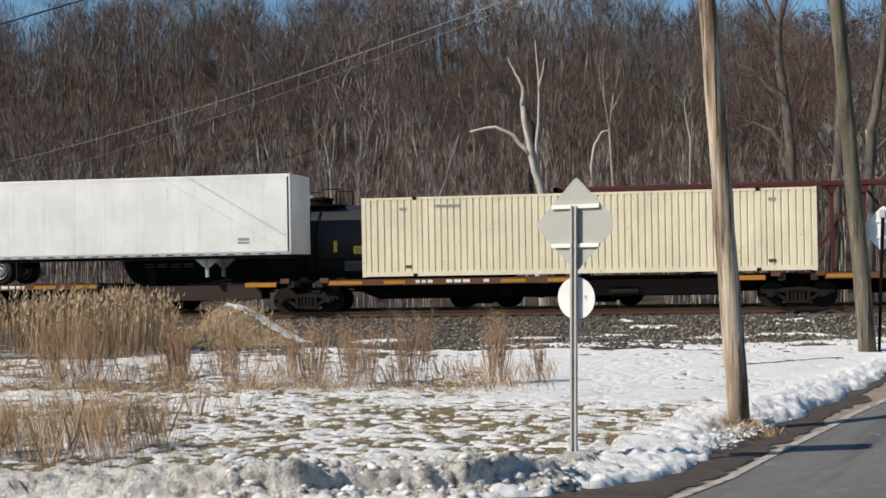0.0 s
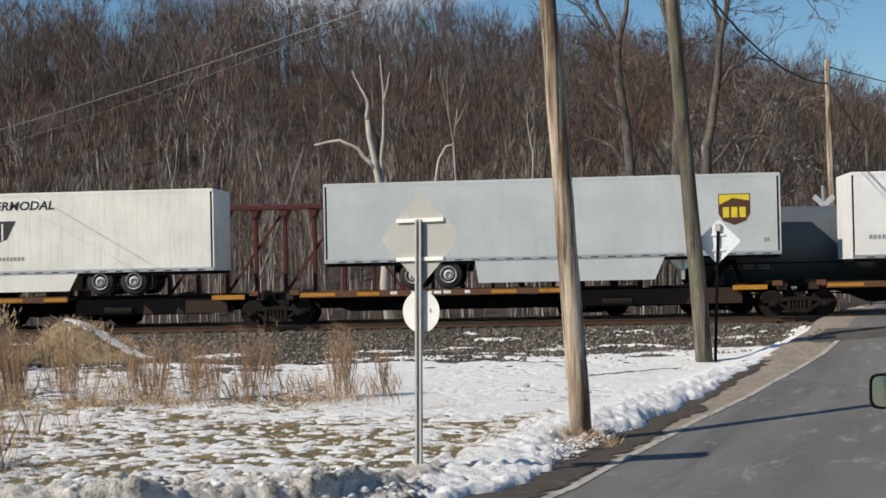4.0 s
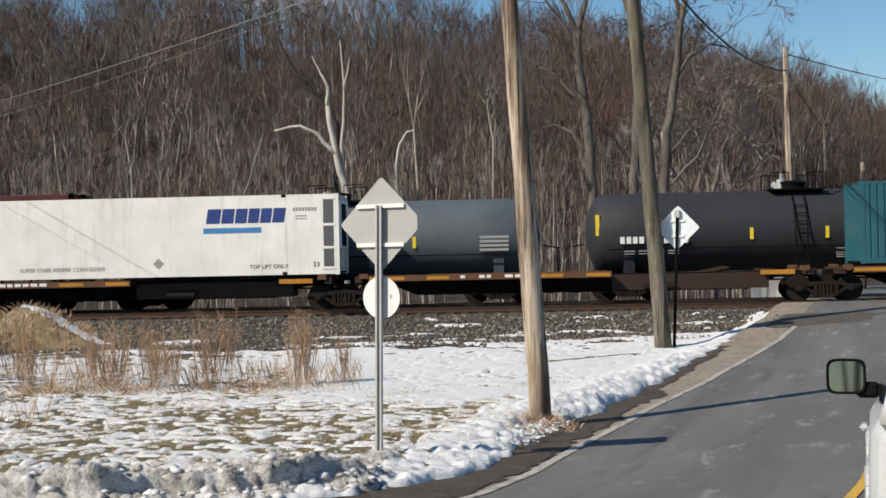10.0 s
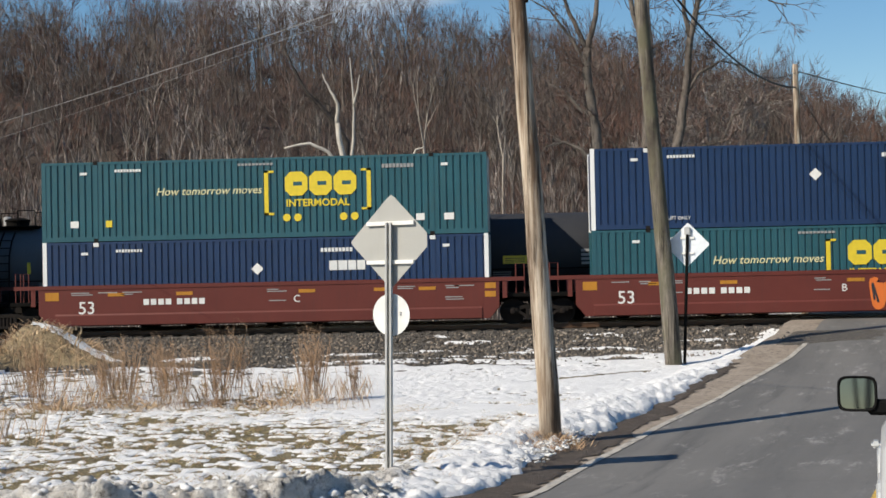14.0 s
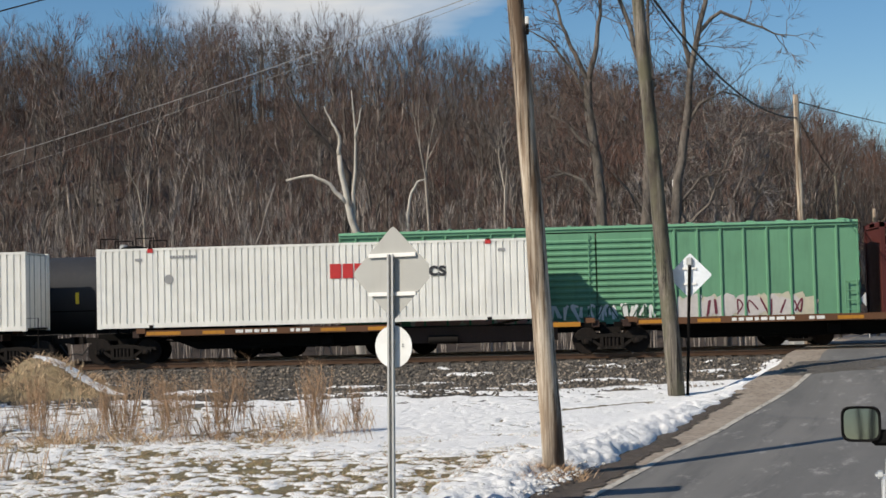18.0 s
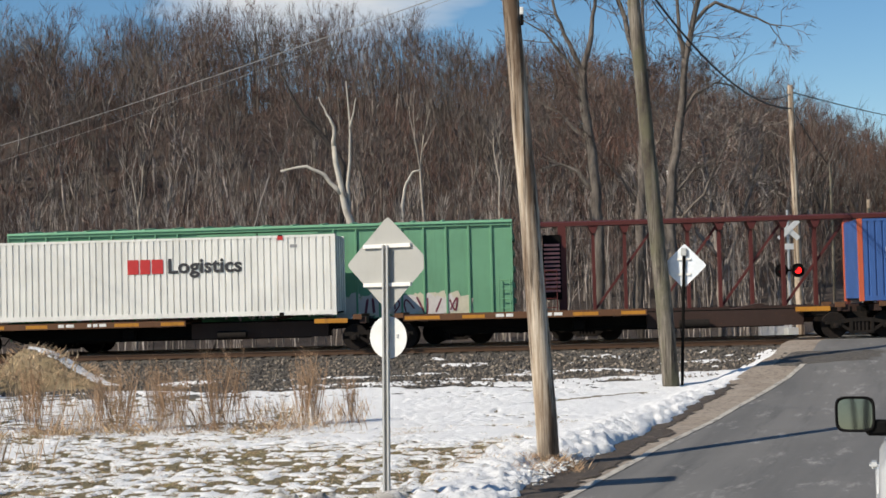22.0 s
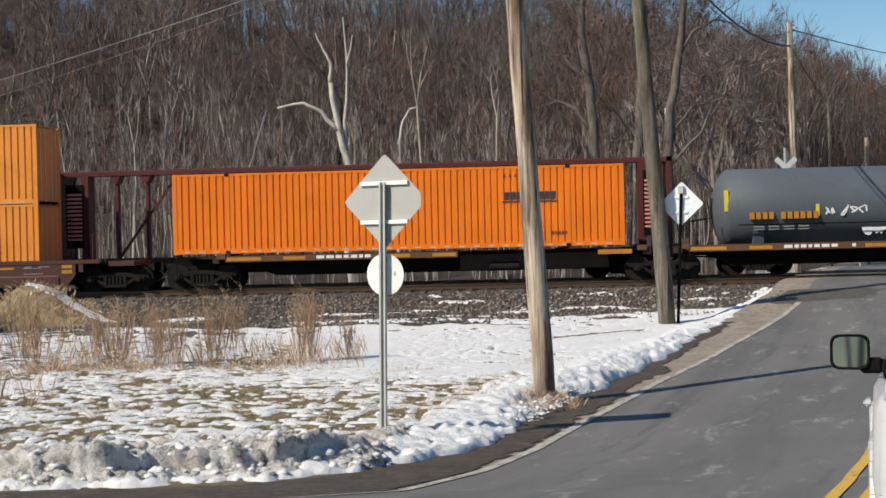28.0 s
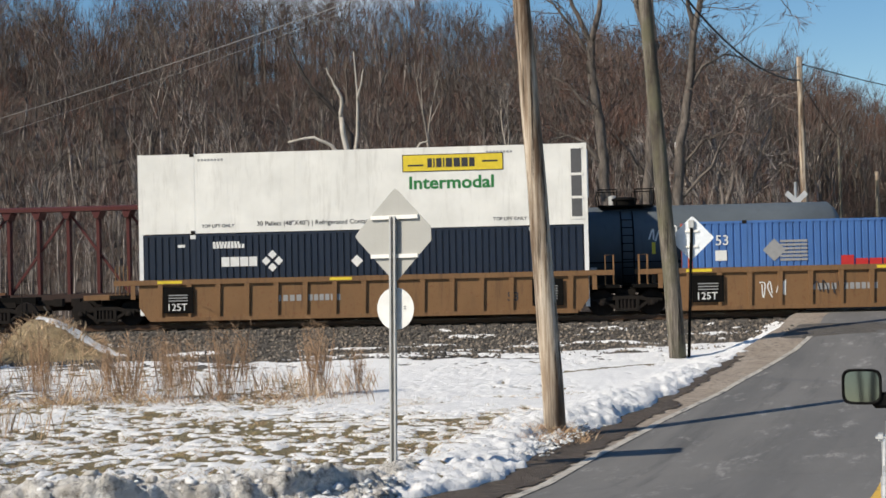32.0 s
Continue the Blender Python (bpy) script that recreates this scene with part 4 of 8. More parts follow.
# ---------------------------------------------------------------- woods on the hillside
def spray(V, F, MI, rng, p, d, length, r, level, last, spread_a, lift, twigs, twig_len, bark, fine):
    """One bough and all that forks from it: round limbs first, then flat strips, then hair-thin twigs."""
    q, r1 = p, r
    steps = 2 if level < 3 else 1
    for k in range(steps):
        e = q + d * (length / steps)
        r2 = r1 * (0.86 if steps == 2 else 0.72)
        side = np.cross(d, rng.normal(0, 1, 3))
        side = side / (np.linalg.norm(side) + 1e-9)
        n = len(V)
        if level < 2:
            w = np.cross(d, side)
            for c, rad in ((q, r1), (e, r2)):
                for t in (0.0, 2.094, 4.189):
                    V.append(c + (side * math.cos(t) + w * math.sin(t)) * rad)
            for a in range(3):
                b = (a + 1) % 3
                F.extend([(n + a, n + b, n + 3 + b), (n + a, n + 3 + b, n + 3 + a)])
                MI.extend([bark, bark])
        else:
            V.extend([q - side * r1, q + side * r1, e + side * r2, e - side * r2])
            F.extend([(n, n + 1, n + 2), (n, n + 2, n + 3)])
            MI.extend([bark if rng.rand() < 0.45 else fine] * 2)
        if k == 0 and steps == 2 and rng.rand() < 0.75:
            dd = d + rng.normal(0, spread_a * 1.3, 3) + (0, 0, lift)
            spray(V, F, MI, rng, e, dd / np.linalg.norm(dd), length * rng.uniform(0.45, 0.75), r2 * 0.55, max(level + 1, 2), last, spread_a, lift, twigs, twig_len, bark, fine)
        q, r1 = e, r2
        d = d + rng.normal(0, 0.13, 3) + (0, 0, lift * 0.3)
        d = d / np.linalg.norm(d)
    if level >= last:
        for _ in range(twigs):
            o = p + (q - p) * rng.uniform(0.25, 1.0)
            td = d + rng.normal(0, spread_a * 0.8, 3) + (0, 0, lift)
            td = td / np.linalg.norm(td)
            side = rng.normal(0, 1, 3)
            side = side / np.linalg.norm(side) * 0.016
            n = len(V)
            V.extend([o - side, o + side, o + td * twig_len * rng.uniform(0.6, 1.4)])
            F.append((n, n + 1, n + 2))
            MI.append(fine)
        return
    for _ in range(2 if rng.rand() < 0.5 else 3):
        dd = d + rng.normal(0, spread_a, 3) + (0, 0, lift)
        spray(V, F, MI, rng, q, dd / np.linalg.norm(dd), length * rng.uniform(0.6, 0.86), r1 * 0.68, level + 1, last, spread_a, lift, twigs, twig_len, bark, fine)


def bare_tree(rng, height, bole=0.42, stems=3, last=3, spread_a=0.36, lift=0.2, twigs=4, r0=None, twig_len=0.8):
    """A leafless tree as arrays (vertices, triangles, material): a bole that forks again and again into a fan of twigs."""
    V, F, MI = [], [], []
    r0 = r0 or height * rng.uniform(0.009, 0.013)
    pts = [np.zeros(3)]
    drift = rng.normal(0, 0.04, 2)
    for i in range(4):
        pts.append(pts[-1] + np.array([*(rng.normal(0, 0.045, 2) + drift), 1.0]) * height * bole / 4)
    for i in range(4):
        n = len(V)
        for c, rad in ((pts[i], r0 * (1 - 0.09 * i)), (pts[i + 1], r0 * (1 - 0.09 * (i + 1)))):
            V.extend([c + np.array((math.cos(t), math.sin(t), 0)) * rad for t in (0.4, 1.97, 3.54, 5.11)])
        for a in range(4):
            b = (a + 1) % 4
            F.extend([(n + a, n + b, n + 4 + b), (n + a, n + 4 + b, n + 4 + a)])
            MI.extend([0, 0])
    for k in range(stems):
        a = 6.283 * (k + rng.uniform(-0.3, 0.3)) / stems
        d = np.array([math.cos(a) * spread_a, math.sin(a) * spread_a, 1.0]) * (1, 1, rng.uniform(0.9, 1.6))
        start = pts[4] if k < 2 else pts[3] + (pts[4] - pts[3]) * rng.rand()
        spray(V, F, MI, rng, start, d / np.linalg.norm(d), height * (1 - bole) * rng.uniform(0.26, 0.40), r0 * 0.55, 0, last, spread_a, lift, twigs, twig_len, 0, 1)
    V = np.array(V)
    V[:, 2] *= height / V[:, 2].max()
    return V, np.array(F), np.array(MI)


def grove(name, variants, spots, materials):
    """Many trees joined: spots are (x, y, z, scale, turn, variant, lean); materials are pairs of bark and twig, one pair to a tree."""
    VV, FF, MM, k = [], [], [], 0
    for x, y, z, s, turn, v, lean in spots:
        V, F, MI = variants[v]
        c, t = math.cos(turn), math.sin(turn)
        P = np.stack([(V[:, 0] * c - V[:, 1] * t) * s + lean * V[:, 2] * s + x, (V[:, 0] * t + V[:, 1] * c) * s + y, V[:, 2] * s + z], -1)
        VV.append(P), FF.append(F + k), MM.append(MI + 2 * (int(turn * 997) % (len(materials) // 2)))
        k += len(V)
    return tri_mesh(name, np.concatenate(VV), np.concatenate(FF), materials, np.concatenate(MM))


wrng = np.random.RandomState(5)
TALL = [bare_tree(wrng, 12.0, wrng.uniform(0.34, 0.5), 3, 3, 0.34, 0.22, 3) for _ in range(8)]
BUSHY = [bare_tree(wrng, 7.0, wrng.uniform(0.08, 0.2), 3, 3, 0.38, 0.16, 2, 0.06, 0.9) for _ in range(7)]
SLIM = [bare_tree(wrng, 7.0, wrng.uniform(0.4, 0.7), 2, 2, 0.15, 0.25, 2, 0.036, 0.55) for _ in range(8)]
LOW = [bare_tree(wrng, 3.2, 0.03, 5, 2, 0.62, 0.06, 4, 0.045, 0.9) for _ in range(6)]
HILL_BARKS = [M_DARKBARK, M_TWIG, M_BARK, M_TWIG, M_DARKBARK, M_REDTWIG, M_DARKBARK, M_GREYTWIG]


def in_woods(x, y):
    return y > 100 or x < road_x(min(y, 90)) + 0.277 * max(0, y - 90) - 2.5 or x > road_x(min(y, 90)) + 0.277 * max(0, y - 90) + 13


def scatter(n, y0, y1, low, high, variants, power=1.0, lean_in=-0.58):
    out = []
    while len(out) < n:
        y = y0 + (y1 - y0) * wrng.rand() ** power
        x = wrng.uniform(lean_in * y - 5, 0.36 * y + 6)
        if in_woods(x, y):
            z = float(ground_z(np.array([x]), np.array([y]))[0]) - 0.15
            out.append((x, y, z, wrng.uniform(low, high), wrng.uniform(0, 6.28), wrng.randint(variants), wrng.normal(0, 0.03)))
    return out


tagged(grove("hillside_woods", TALL, scatter(520, 82, 146, 0.7, 1.1, len(TALL), 0.85) + scatter(480, 138, 172, 0.65, 1.0, len(TALL)) + scatter(260, 88, 150, 0.7, 1.05, len(TALL), lean_in=0.02), HILL_BARKS), "leafless grey-brown trees covering the hillside", "woods", kind="stuff")
tagged(grove("woods_underwood", BUSHY, scatter(230, 70, 116, 0.6, 1.2, len(BUSHY)) + scatter(360, 112, 142, 0.6, 1.2, len(BUSHY)) + scatter(400, 136, 162, 0.75, 1.2, len(BUSHY)) + scatter(170, 80, 150, 0.7, 1.2, len(BUSHY), lean_in=0.0) + [(0.24 * y + wrng.normal(0, 5), y, float(ground_z(np.array([0.24 * y]), np.array([y]))[0]) - 0.3, wrng.uniform(0.6, 1.0), wrng.uniform(0, 6.28), wrng.randint(len(BUSHY)), 0.0) for y in np.linspace(101, 128, 60)], HILL_BARKS), "dense brown leafless underwood", "woods", kind="stuff")
tagged(grove("ridge_scrub", LOW, scatter(520, 132, 158, 0.7, 1.3, len(LOW)) + scatter(160, 96, 132, 0.6, 1.0, len(LOW)), HILL_BARKS), "low tangled brown scrub along the ridge", "scrub", kind="stuff")
tagged(grove("woods_edge_saplings", SLIM, scatter(1000, 64.5, 100, 0.5, 1.25, len(SLIM)), [M_PALEBARK, M_BARK, M_BARK, M_TWIG]), "thin pale saplings along the foot of the hill", "saplings", kind="stuff")


def limb_tree(name, label, category, base, limbs, material, twigs=0, seed=3, twig_material=None, spread_t=0.9, girth=1.0):
    """A single tree from limbs, each a row of points with a start and an end radius."""
    rng = np.random.RandomState(seed)
    tree = thing(name, label, category, m=pose(*base))
    tr = bmesh.new()
    V, F, MI = [], [], []
    for i, (pts, r0, r1) in enumerate(limbs):
        P = []
        for a, b in zip(pts, pts[1:]):
            a, b = Vector(a), Vector(b)
            P += [a.lerp(b, t) + Vector(rng.normal(0, 0.02, 3)) * (a - b).length * (t > 0) for t in (0, 0.34, 0.67)]
        P.append(Vector(pts[-1]))
        br = tr if i == 0 else bmesh.new()
        tube(br, P, [girth * (r0 + (r1 - r0) * k / (len(P) - 1)) for k in range(len(P))], 9)
        part("trunk" if i == 0 else "limb", br, material, tree, smooth=True)
        for _ in range(int(round(twigs * sum((Vector(a) - Vector(b)).length for a, b in zip(pts, pts[1:]))))):
            k = rng.randint(len(P) // 3, len(P))
            o = np.array(P[k])
            d = np.array(P[k] - P[max(k - 1, 0)])
            d = d / (np.linalg.norm(d) + 1e-6) * 0.6 + rng.normal(0, 0.6, 3) * (1, 0.7, 1)
            spray(V, F, MI, rng, o, d / np.linalg.norm(d), rng.uniform(0.5, 1.15) * spread_t, 0.030 if k < len(P) - 2 else 0.02, 1, 3, 0.42, 0.06, 3, 0.5, 0, 1)
    if V:
        o = tagged(tri_mesh("twig_spray", np.array(V), np.array(F), [material, twig_material or material], MI), kind="stuff")
        o.parent = tree
    return tree


# bleached dead tree, the bent stump beside it, and the big trees by the crossing
limb_tree("dead_tree", "bleached dead tree with broken white limbs", "dead tree", (-8.2, 66, 0.5), [
    ([(0.1, 0, 0), (0.05, 0, 5.4), (-0.35, 0, 6.9), (-0.75, 0, 9.4)], 0.34, 0.17),
    ([(-0.45, 0, 7.2), (-1.2, -0.1, 8.1), (-2.0, -0.2, 8.5), (-3.2, -0.2, 8.3)], 0.17, 0.07),
    ([(-0.75, 0, 9.3), (-0.72, 0, 10.3), (-1.05, 0, 10.9), (-1.4, 0, 11.7)], 0.16, 0.03),
    ([(-0.2, 0.2, 5.8), (-0.05, 0.2, 8.6), (0.0, 0.1, 10.6), (-0.12, 0, 12.4)], 0.15, 0.03),
    ([(0.0, 0.1, 10.2), (0.2, 0, 10.9), (0.33, 0, 11.6)], 0.09, 0.03)], M_DEADWOOD, girth=0.66)
limb_tree("dead_limb_tree", "dark leaning dead trunk with a broken crown", "dead tree", (-8.6, 67.2, 0.5), [
    ([(0.2, 0, 0), (-0.1, 0, 8.6), (-0.9, 0, 9.9), (-1.9, 0, 11.0), (-2.9, 0, 13.0)], 0.20, 0.04)], M_CHARRED, 0.12, 9)
limb_tree("bent_stump", "bleached bent stump with a hooked top", "dead tree", (-5.9, 66, 0.5), [
    ([(0.1, 0, 0), (0.05, 0, 4.8), (0.05, 0, 6.6), (0.25, 0, 7.6), (0.55, 0, 8.1), (0.95, 0, 8.2)], 0.16, 0.06)], M_DEADWOOD, girth=0.62)
limb_tree("leaning_snag", "pale fallen trunk leaning among saplings", "dead tree", (-15.2, 68, 0.5), [
    ([(0, 0, 0), (1.7, 0, 5.0), (2.9, 0, 8.4)], 0.08, 0.03)], M_BARK)
limb_tree("tall_bare_tree", "tall leafless tree with upswept limbs", "tree", (3.1, 66, 0.4), [
    ([(0.1, 0, 0), (-0.05, 0, 4.5), (-0.1, 0, 7.2), (-0.35, 0, 9.6), (-0.6, 0, 11.6), (-0.55, 0, 12.6)], 0.33, 0.24),
    ([(-0.55, 0, 12.4), (-1.1, 0, 13.8), (-1.7, 0, 15.2), (-2.4, 0, 17.8)], 0.17, 0.05),
    ([(-0.55, 0, 12.4), (-0.15, 0, 14.0), (0.1, 0.2, 15.6), (-0.1, 0.2, 18.5)], 0.2, 0.06),
    ([(-0.6, 0, 11.8), (-1.2, 0.1, 13.0), (-2.2, 0.1, 14.4), (-3.2, 0, 15.0)], 0.12, 0.03),
    ([(-0.1, 0, 6.9), (-0.9, -0.1, 8.0), (-1.7, -0.1, 8.35), (-2.6, -0.1, 8.15)], 0.15, 0.05),
    ([(-0.3, 0, 9.3), (-1.0, 0, 9.9), (-1.6, 0, 10.7), (-2.3, 0, 11.0)], 0.12, 0.04)], M_DARKBARK, 1.3, 11, M_TWIG, 1.1, 0.78)
limb_tree("tall_bare_tree", "tall leafless tree with two upright stems", "tree", (5.0, 67, 0.4), [
    ([(0, 0, 0), (0.0, 0, 6.0), (0.25, 0, 9.0), (0.3, 0, 11.6), (0.0, 0, 13.4), (-0.7, 0, 16.0), (-1.2, 0, 18.6)], 0.33, 0.09),
    ([(0.3, 0, 11.2), (0.5, 0, 12.6), (0.4, 0, 14.5), (0.6, 0, 18.5)], 0.2, 0.06),
    ([(0.2, 0, 8.2), (1.0, 0, 9.4), (1.4, 0, 10.6)], 0.1, 0.03),
    ([(0.0, 0, 6.4), (-0.7, 0, 7.6), (-1.4, 0, 8.4)], 0.12, 0.03)], M_DARKBARK, 1.2, 12, M_TWIG, 1.1, 0.78)
limb_tree("tall_bare_tree", "broad leafless tree with a long drooping limb", "tree", (6.7, 66.5, 0.4), [
    ([(-0.5, 0, 0), (-0.4, 0, 5.5), (-0.2, 0, 8.0), (0.3, 0, 10.6), (0.55, 0, 13.0), (1.3, 0, 16.0), (1.7, 0, 18.8)], 0.36, 0.1),
    ([(0.55, 0, 13.0), (0.3, 0, 14.8), (0.5, 0, 18.6)], 0.17, 0.05),
    ([(0.9, 0, 14.6), (2.0, 0, 15.6), (3.1, 0, 15.1), (4.2, 0, 14.6), (4.9, 0, 14.3)], 0.13, 0.03),
    ([(0.2, 0, 10.2), (0.9, 0, 11.4), (1.9, 0, 11.9), (2.8, 0, 11.7)], 0.11, 0.03),
    ([(-0.3, 0, 6.6), (0.8, 0, 8.0), (2.2, 0, 8.3)], 0.1, 0.03),
    ([(-0.4, 0, 5.2), (1.2, 0, 6.8), (2.4, 0, 9.4), (3.2, 0, 10.6)], 0.1, 0.03)], M_DARKBARK, 1.3, 13, M_TWIG, 1.1, 0.78)
limb_tree("bare_thicket_tree", "spreading tangle of pale leafless branches", "tree", (8.8, 69, 0.4), [
    ([(0, 0, 0), (0.1, 0, 3.5), (-0.3, 0, 6.5), (-0.6, 0, 9.5)], 0.16, 0.05),
    ([(0.1, 0, 3.0), (1.2, 0, 6.0), (2.2, 0, 8.8)], 0.1, 0.03),
    ([(0.0, 0, 4.0), (-1.6, 0, 6.0), (-2.6, 0, 8.0)], 0.1, 0.03),
    ([(0.0, 0, 5.0), (0.9, 0, 8.0), (1.3, 0, 10.6)], 0.09, 0.03)], M_BARK, 3.2, 14, M_PALEBARK, 1.25)
for x, y, h, seed in ((-5.0, 70, 13.5, 31), (-20.0, 72, 12.0, 32), (-26.5, 70, 11.0, 33), (-1.5, 74, 12.5, 34)):
    tree_v, tree_f, tree_m = bare_tree(np.random.RandomState(seed), h, 0.62, 2, 2, 0.24, 0.25, 2, 0.10)
    o = tri_mesh("slender_pale_tree", tree_v, tree_f, [M_PALESTEM, M_BARK], tree_m)
    o.location = (x, y, float(ground_z(np.array([x]), np.array([y]))[0]) - 0.1)
    tagged(o, "slender pale-barked leafless tree", "tree", "pale trees at the foot of the hill")

# ---------------------------------------------------------------- poles and wires
def wooden_pole(x, y, lean_x, height, r0, r1, material, label, z=None, lean_y=0.0):
    z = float(ground_z(np.array([x]), np.array([y]))[0]) if z is None else z
    pole = thing("utility_pole", label, "utility pole", "utility poles by the crossing", m=pose(x, y, z))
    bm = bmesh.new()
    n = 14
    pts = [(lean_x * height * k / n + random.uniform(-0.008, 0.008), lean_y * height * k / n, -0.4 if k == 0 else height * k / n) for k in range(n + 1)]
    tube(bm, pts, [r0 + (r1 - r0) * k / n for k in range(n + 1)], 18)
    part("shaft", bm, material, pole, smooth=True)
    return pole


pole_a = wooden_pole(0.22, 26.0, -0.057, 11.8, 0.20, 0.13, M_POLE, "leaning weathered wooden pole in the snowy verge")
pole_b = wooden_pole(3.9, 41.9, -0.069, 12.5, 0.25, 0.17, M_POLE2, "leaning greyish mossy wooden pole beside the road")
pole_c = wooden_pole(11.95, 66.0, -0.008, 11.4, 0.19, 0.12, M_POLE, "pale wooden pole beyond the crossing", 0.6)
bm = rbox(-0.035, 0.035, -0.035, 0.035, -0.07, 0.07, 0.012)
clip = part("insulator", bm, M_WHITE, pole_a, "small white insulator")
clip.location = (-0.28, -0.15, 8.02)
bm = rbox(-0.03, 0.03, -0.06, 0.02, -0.10, 0.10, 0.01)
part("cable_clamp", bm, M_BLACK, pole_a).location = (-0.28, -0.12, 7.87)
for x, y, h, r, m in ((6.35, 67.0, 7.9, 0.08, M_SIGNBACK), (14.3, 70, 8.2, 0.07, M_POLE2), (16.6, 72.5, 6.2, 0.08, M_POLE2), (17.3, 75.5, 6.8, 0.11, M_POLE)):
    bm = tube(bmesh.new(), [(0, 0, -0.3), (0.03, 0, h * 0.5), (0.02, 0, h)], [r, r * 0.95, r * 0.85], 12)
    o = part("grey_post", bm, m, None, smooth=True)
    o.location = (x, y, 0.5)
    tagged(o, "pale weathered post at the edge of the woods", "post", "posts beyond the crossing")


def cable(name, a, b, sag, r, material, label):
    a, b = Vector(a), Vector(b)
    pts = [a.lerp(b, k / 24) - Vector((0, 0, sag * 4 * (k / 24) * (1 - k / 24))) for k in range(25)]
    o = part(name, tube(bmesh.new(), pts, r, 6), material, None, smooth=True)
    return tagged(o, label, "overhead cable", "overhead cables")


TOP_A, TOP_B, TOP_C = (-0.45, 26.0, 11.7), (3.05, 41.9, 12.3), (11.86, 66.0, 11.7)
cable("overhead_cable", (-0.35, 26.0, 8.6), (-33.5, 64.0, 8.0), 0.35, 0.009, M_PALEWIRE, "pale overhead line across the field")
cable("overhead_cable", (-0.35, 26.0, 8.5), (-33.5, 64.0, 7.0), 0.3, 0.0045, M_PALEWIRE, "thin pale overhead line across the field")
cable("overhead_cable", (-0.45, 26.2, 10.6), (-14.0, 15.8, 4.4), 0.0, 0.012, M_WIRE, "dark service cable running down from a pole")
cable("overhead_cable", (2.95, 41.9, 12.5), (11.86, 66.0, 10.95), 1.1, 0.036, M_WIRE, "heavy black cable sagging across the crossing")
cable("overhead_cable", (2.95, 41.9, 12.4), (11.86, 66.0, 11.6), 1.55, 0.016, M_WIRE, "thin black cable sagging across the crossing")
cable("overhead_cable", (11.86, 66.0, 11.7), (31.7, 123.0, 16.8), 0.1, 0.03, M_WIRE, "black cable leading off beyond the crossing")
cable("guy_wire", (11.9, 66.0, 10.95), (14.3, 70.0, 8.6), 0.15, 0.02, M_WIRE, "black cable slanting down to a post")

# ---------------------------------------------------------------- road signs seen from behind
def diamond_sign(x, y, turn, post_r, height, with_disc, lean_x, post_material, label, z):
    sign = thing("road_sign", label, "road sign", "diamond signs along the road", m=pose(x, y, z, 0, 0, turn))
    bm = bmesh.new()
    if with_disc:
        prism(bm, [(-0.05, -0.05), (-0.022, -0.05), (-0.022, 0.025), (0.022, 0.025), (0.022, -0.05), (0.05, -0.05), (0.05, -0.042), (0.030, -0.042), (0.030, 0.034), (-0.030, 0.034), (-0.030, -0.042), (-0.05, -0.042)], "z", -0.5, height - 0.42)
    else:
        tube(bm, [(0, 0, -0.4), (0, 0, height - 0.3)], post_r, 12)
    for v in bm.verts:
        v.co.x += lean_x * v.co.z
    part("post", bm, post_material, sign)
    half, r = (0.69 if with_disc else 0.646), 0.05
    cz = height - half
    bm = bmesh.new()
    pts = []
    for k, (dx, dz) in enumerate(((0, 1), (1, 0), (0, -1), (-1, 0))):
        ux, uz = dz, -dx
        pts += [(dx * (half - r) - ux * r, cz + dz * (half - r) - uz * r), (dx * (half - r * 0.35), cz + dz * (half - r * 0.35)), (dx * (half - r) + ux * r, cz + dz * (half - r) + uz * r)]
    if with_disc:        # one corner has been bent away
        pts = [(min(px, half * 0.84), pz) for px, pz in pts[:3]] + [(half * 0.85, cz + half * 0.16), (half * 0.86, cz - half * 0.13)] + pts[6:]
    prism(bm, [(px + lean_x * pz, pz) for px, pz in pts], "y", 0.045, 0.049)
    part("plate", bm, M_PLATE if with_disc else M_ALUWHITE, sign, "bare aluminium back of the diamond plate")
    for dz in ((0.26, -0.30) if with_disc else (0.2, -0.24)):
        wide = 0.39 if with_disc else 0.2
        bm = boxed(-wide, wide, 0.005, 0.045, -0.028, 0.028)
        o = part("bracket", bm, M_SIGNBACK, sign)
        o.location = (lean_x * (cz + dz), 0, cz + dz)
    if with_disc:
        bm = lathe(bmesh.new(), [(0.045, 0.305), (0.049, 0.305)], "y", 40)
        o = part("round_plate", bm, M_WHITE, sign, "pale back of a round plate")
        o.location = (lean_x * 2.22, 0, 2.22)
        plates(sign, [(0.19, 0.22, 2.21, 2.23), (0.19, 0.22, 2.24, 2.26)], M_GREYMARK, 0.044)
        for bz in (cz + 0.26, cz - 0.30, 2.34, 2.09):
            o = part("bolt", lathe(bmesh.new(), [(0.0, 0.012), (0.026, 0.012)], "y", 8), M_GALV, sign)
            o.location = (lean_x * bz, 0, bz)
    else:
        o = part("post_cap", rbox(-0.09, 0.09, -0.05, 0.04, -0.12, 0.12, 0.03), M_GALV, sign)
        o.location = (lean_x * (height - 0.25), 0, height - 0.25)
    return sign


diamond_sign(-2.16, 20.82, -24, 0.04, 3.97, True, 0.021, M_GALV, "diamond and round road signs on a steel post, seen from behind", 0.0)
diamond_sign(4.2, 42.0, -14, 0.045, 4.05, False, 0.045, M_BLACK, "small diamond road sign on a dark post, seen from behind", 0.12)

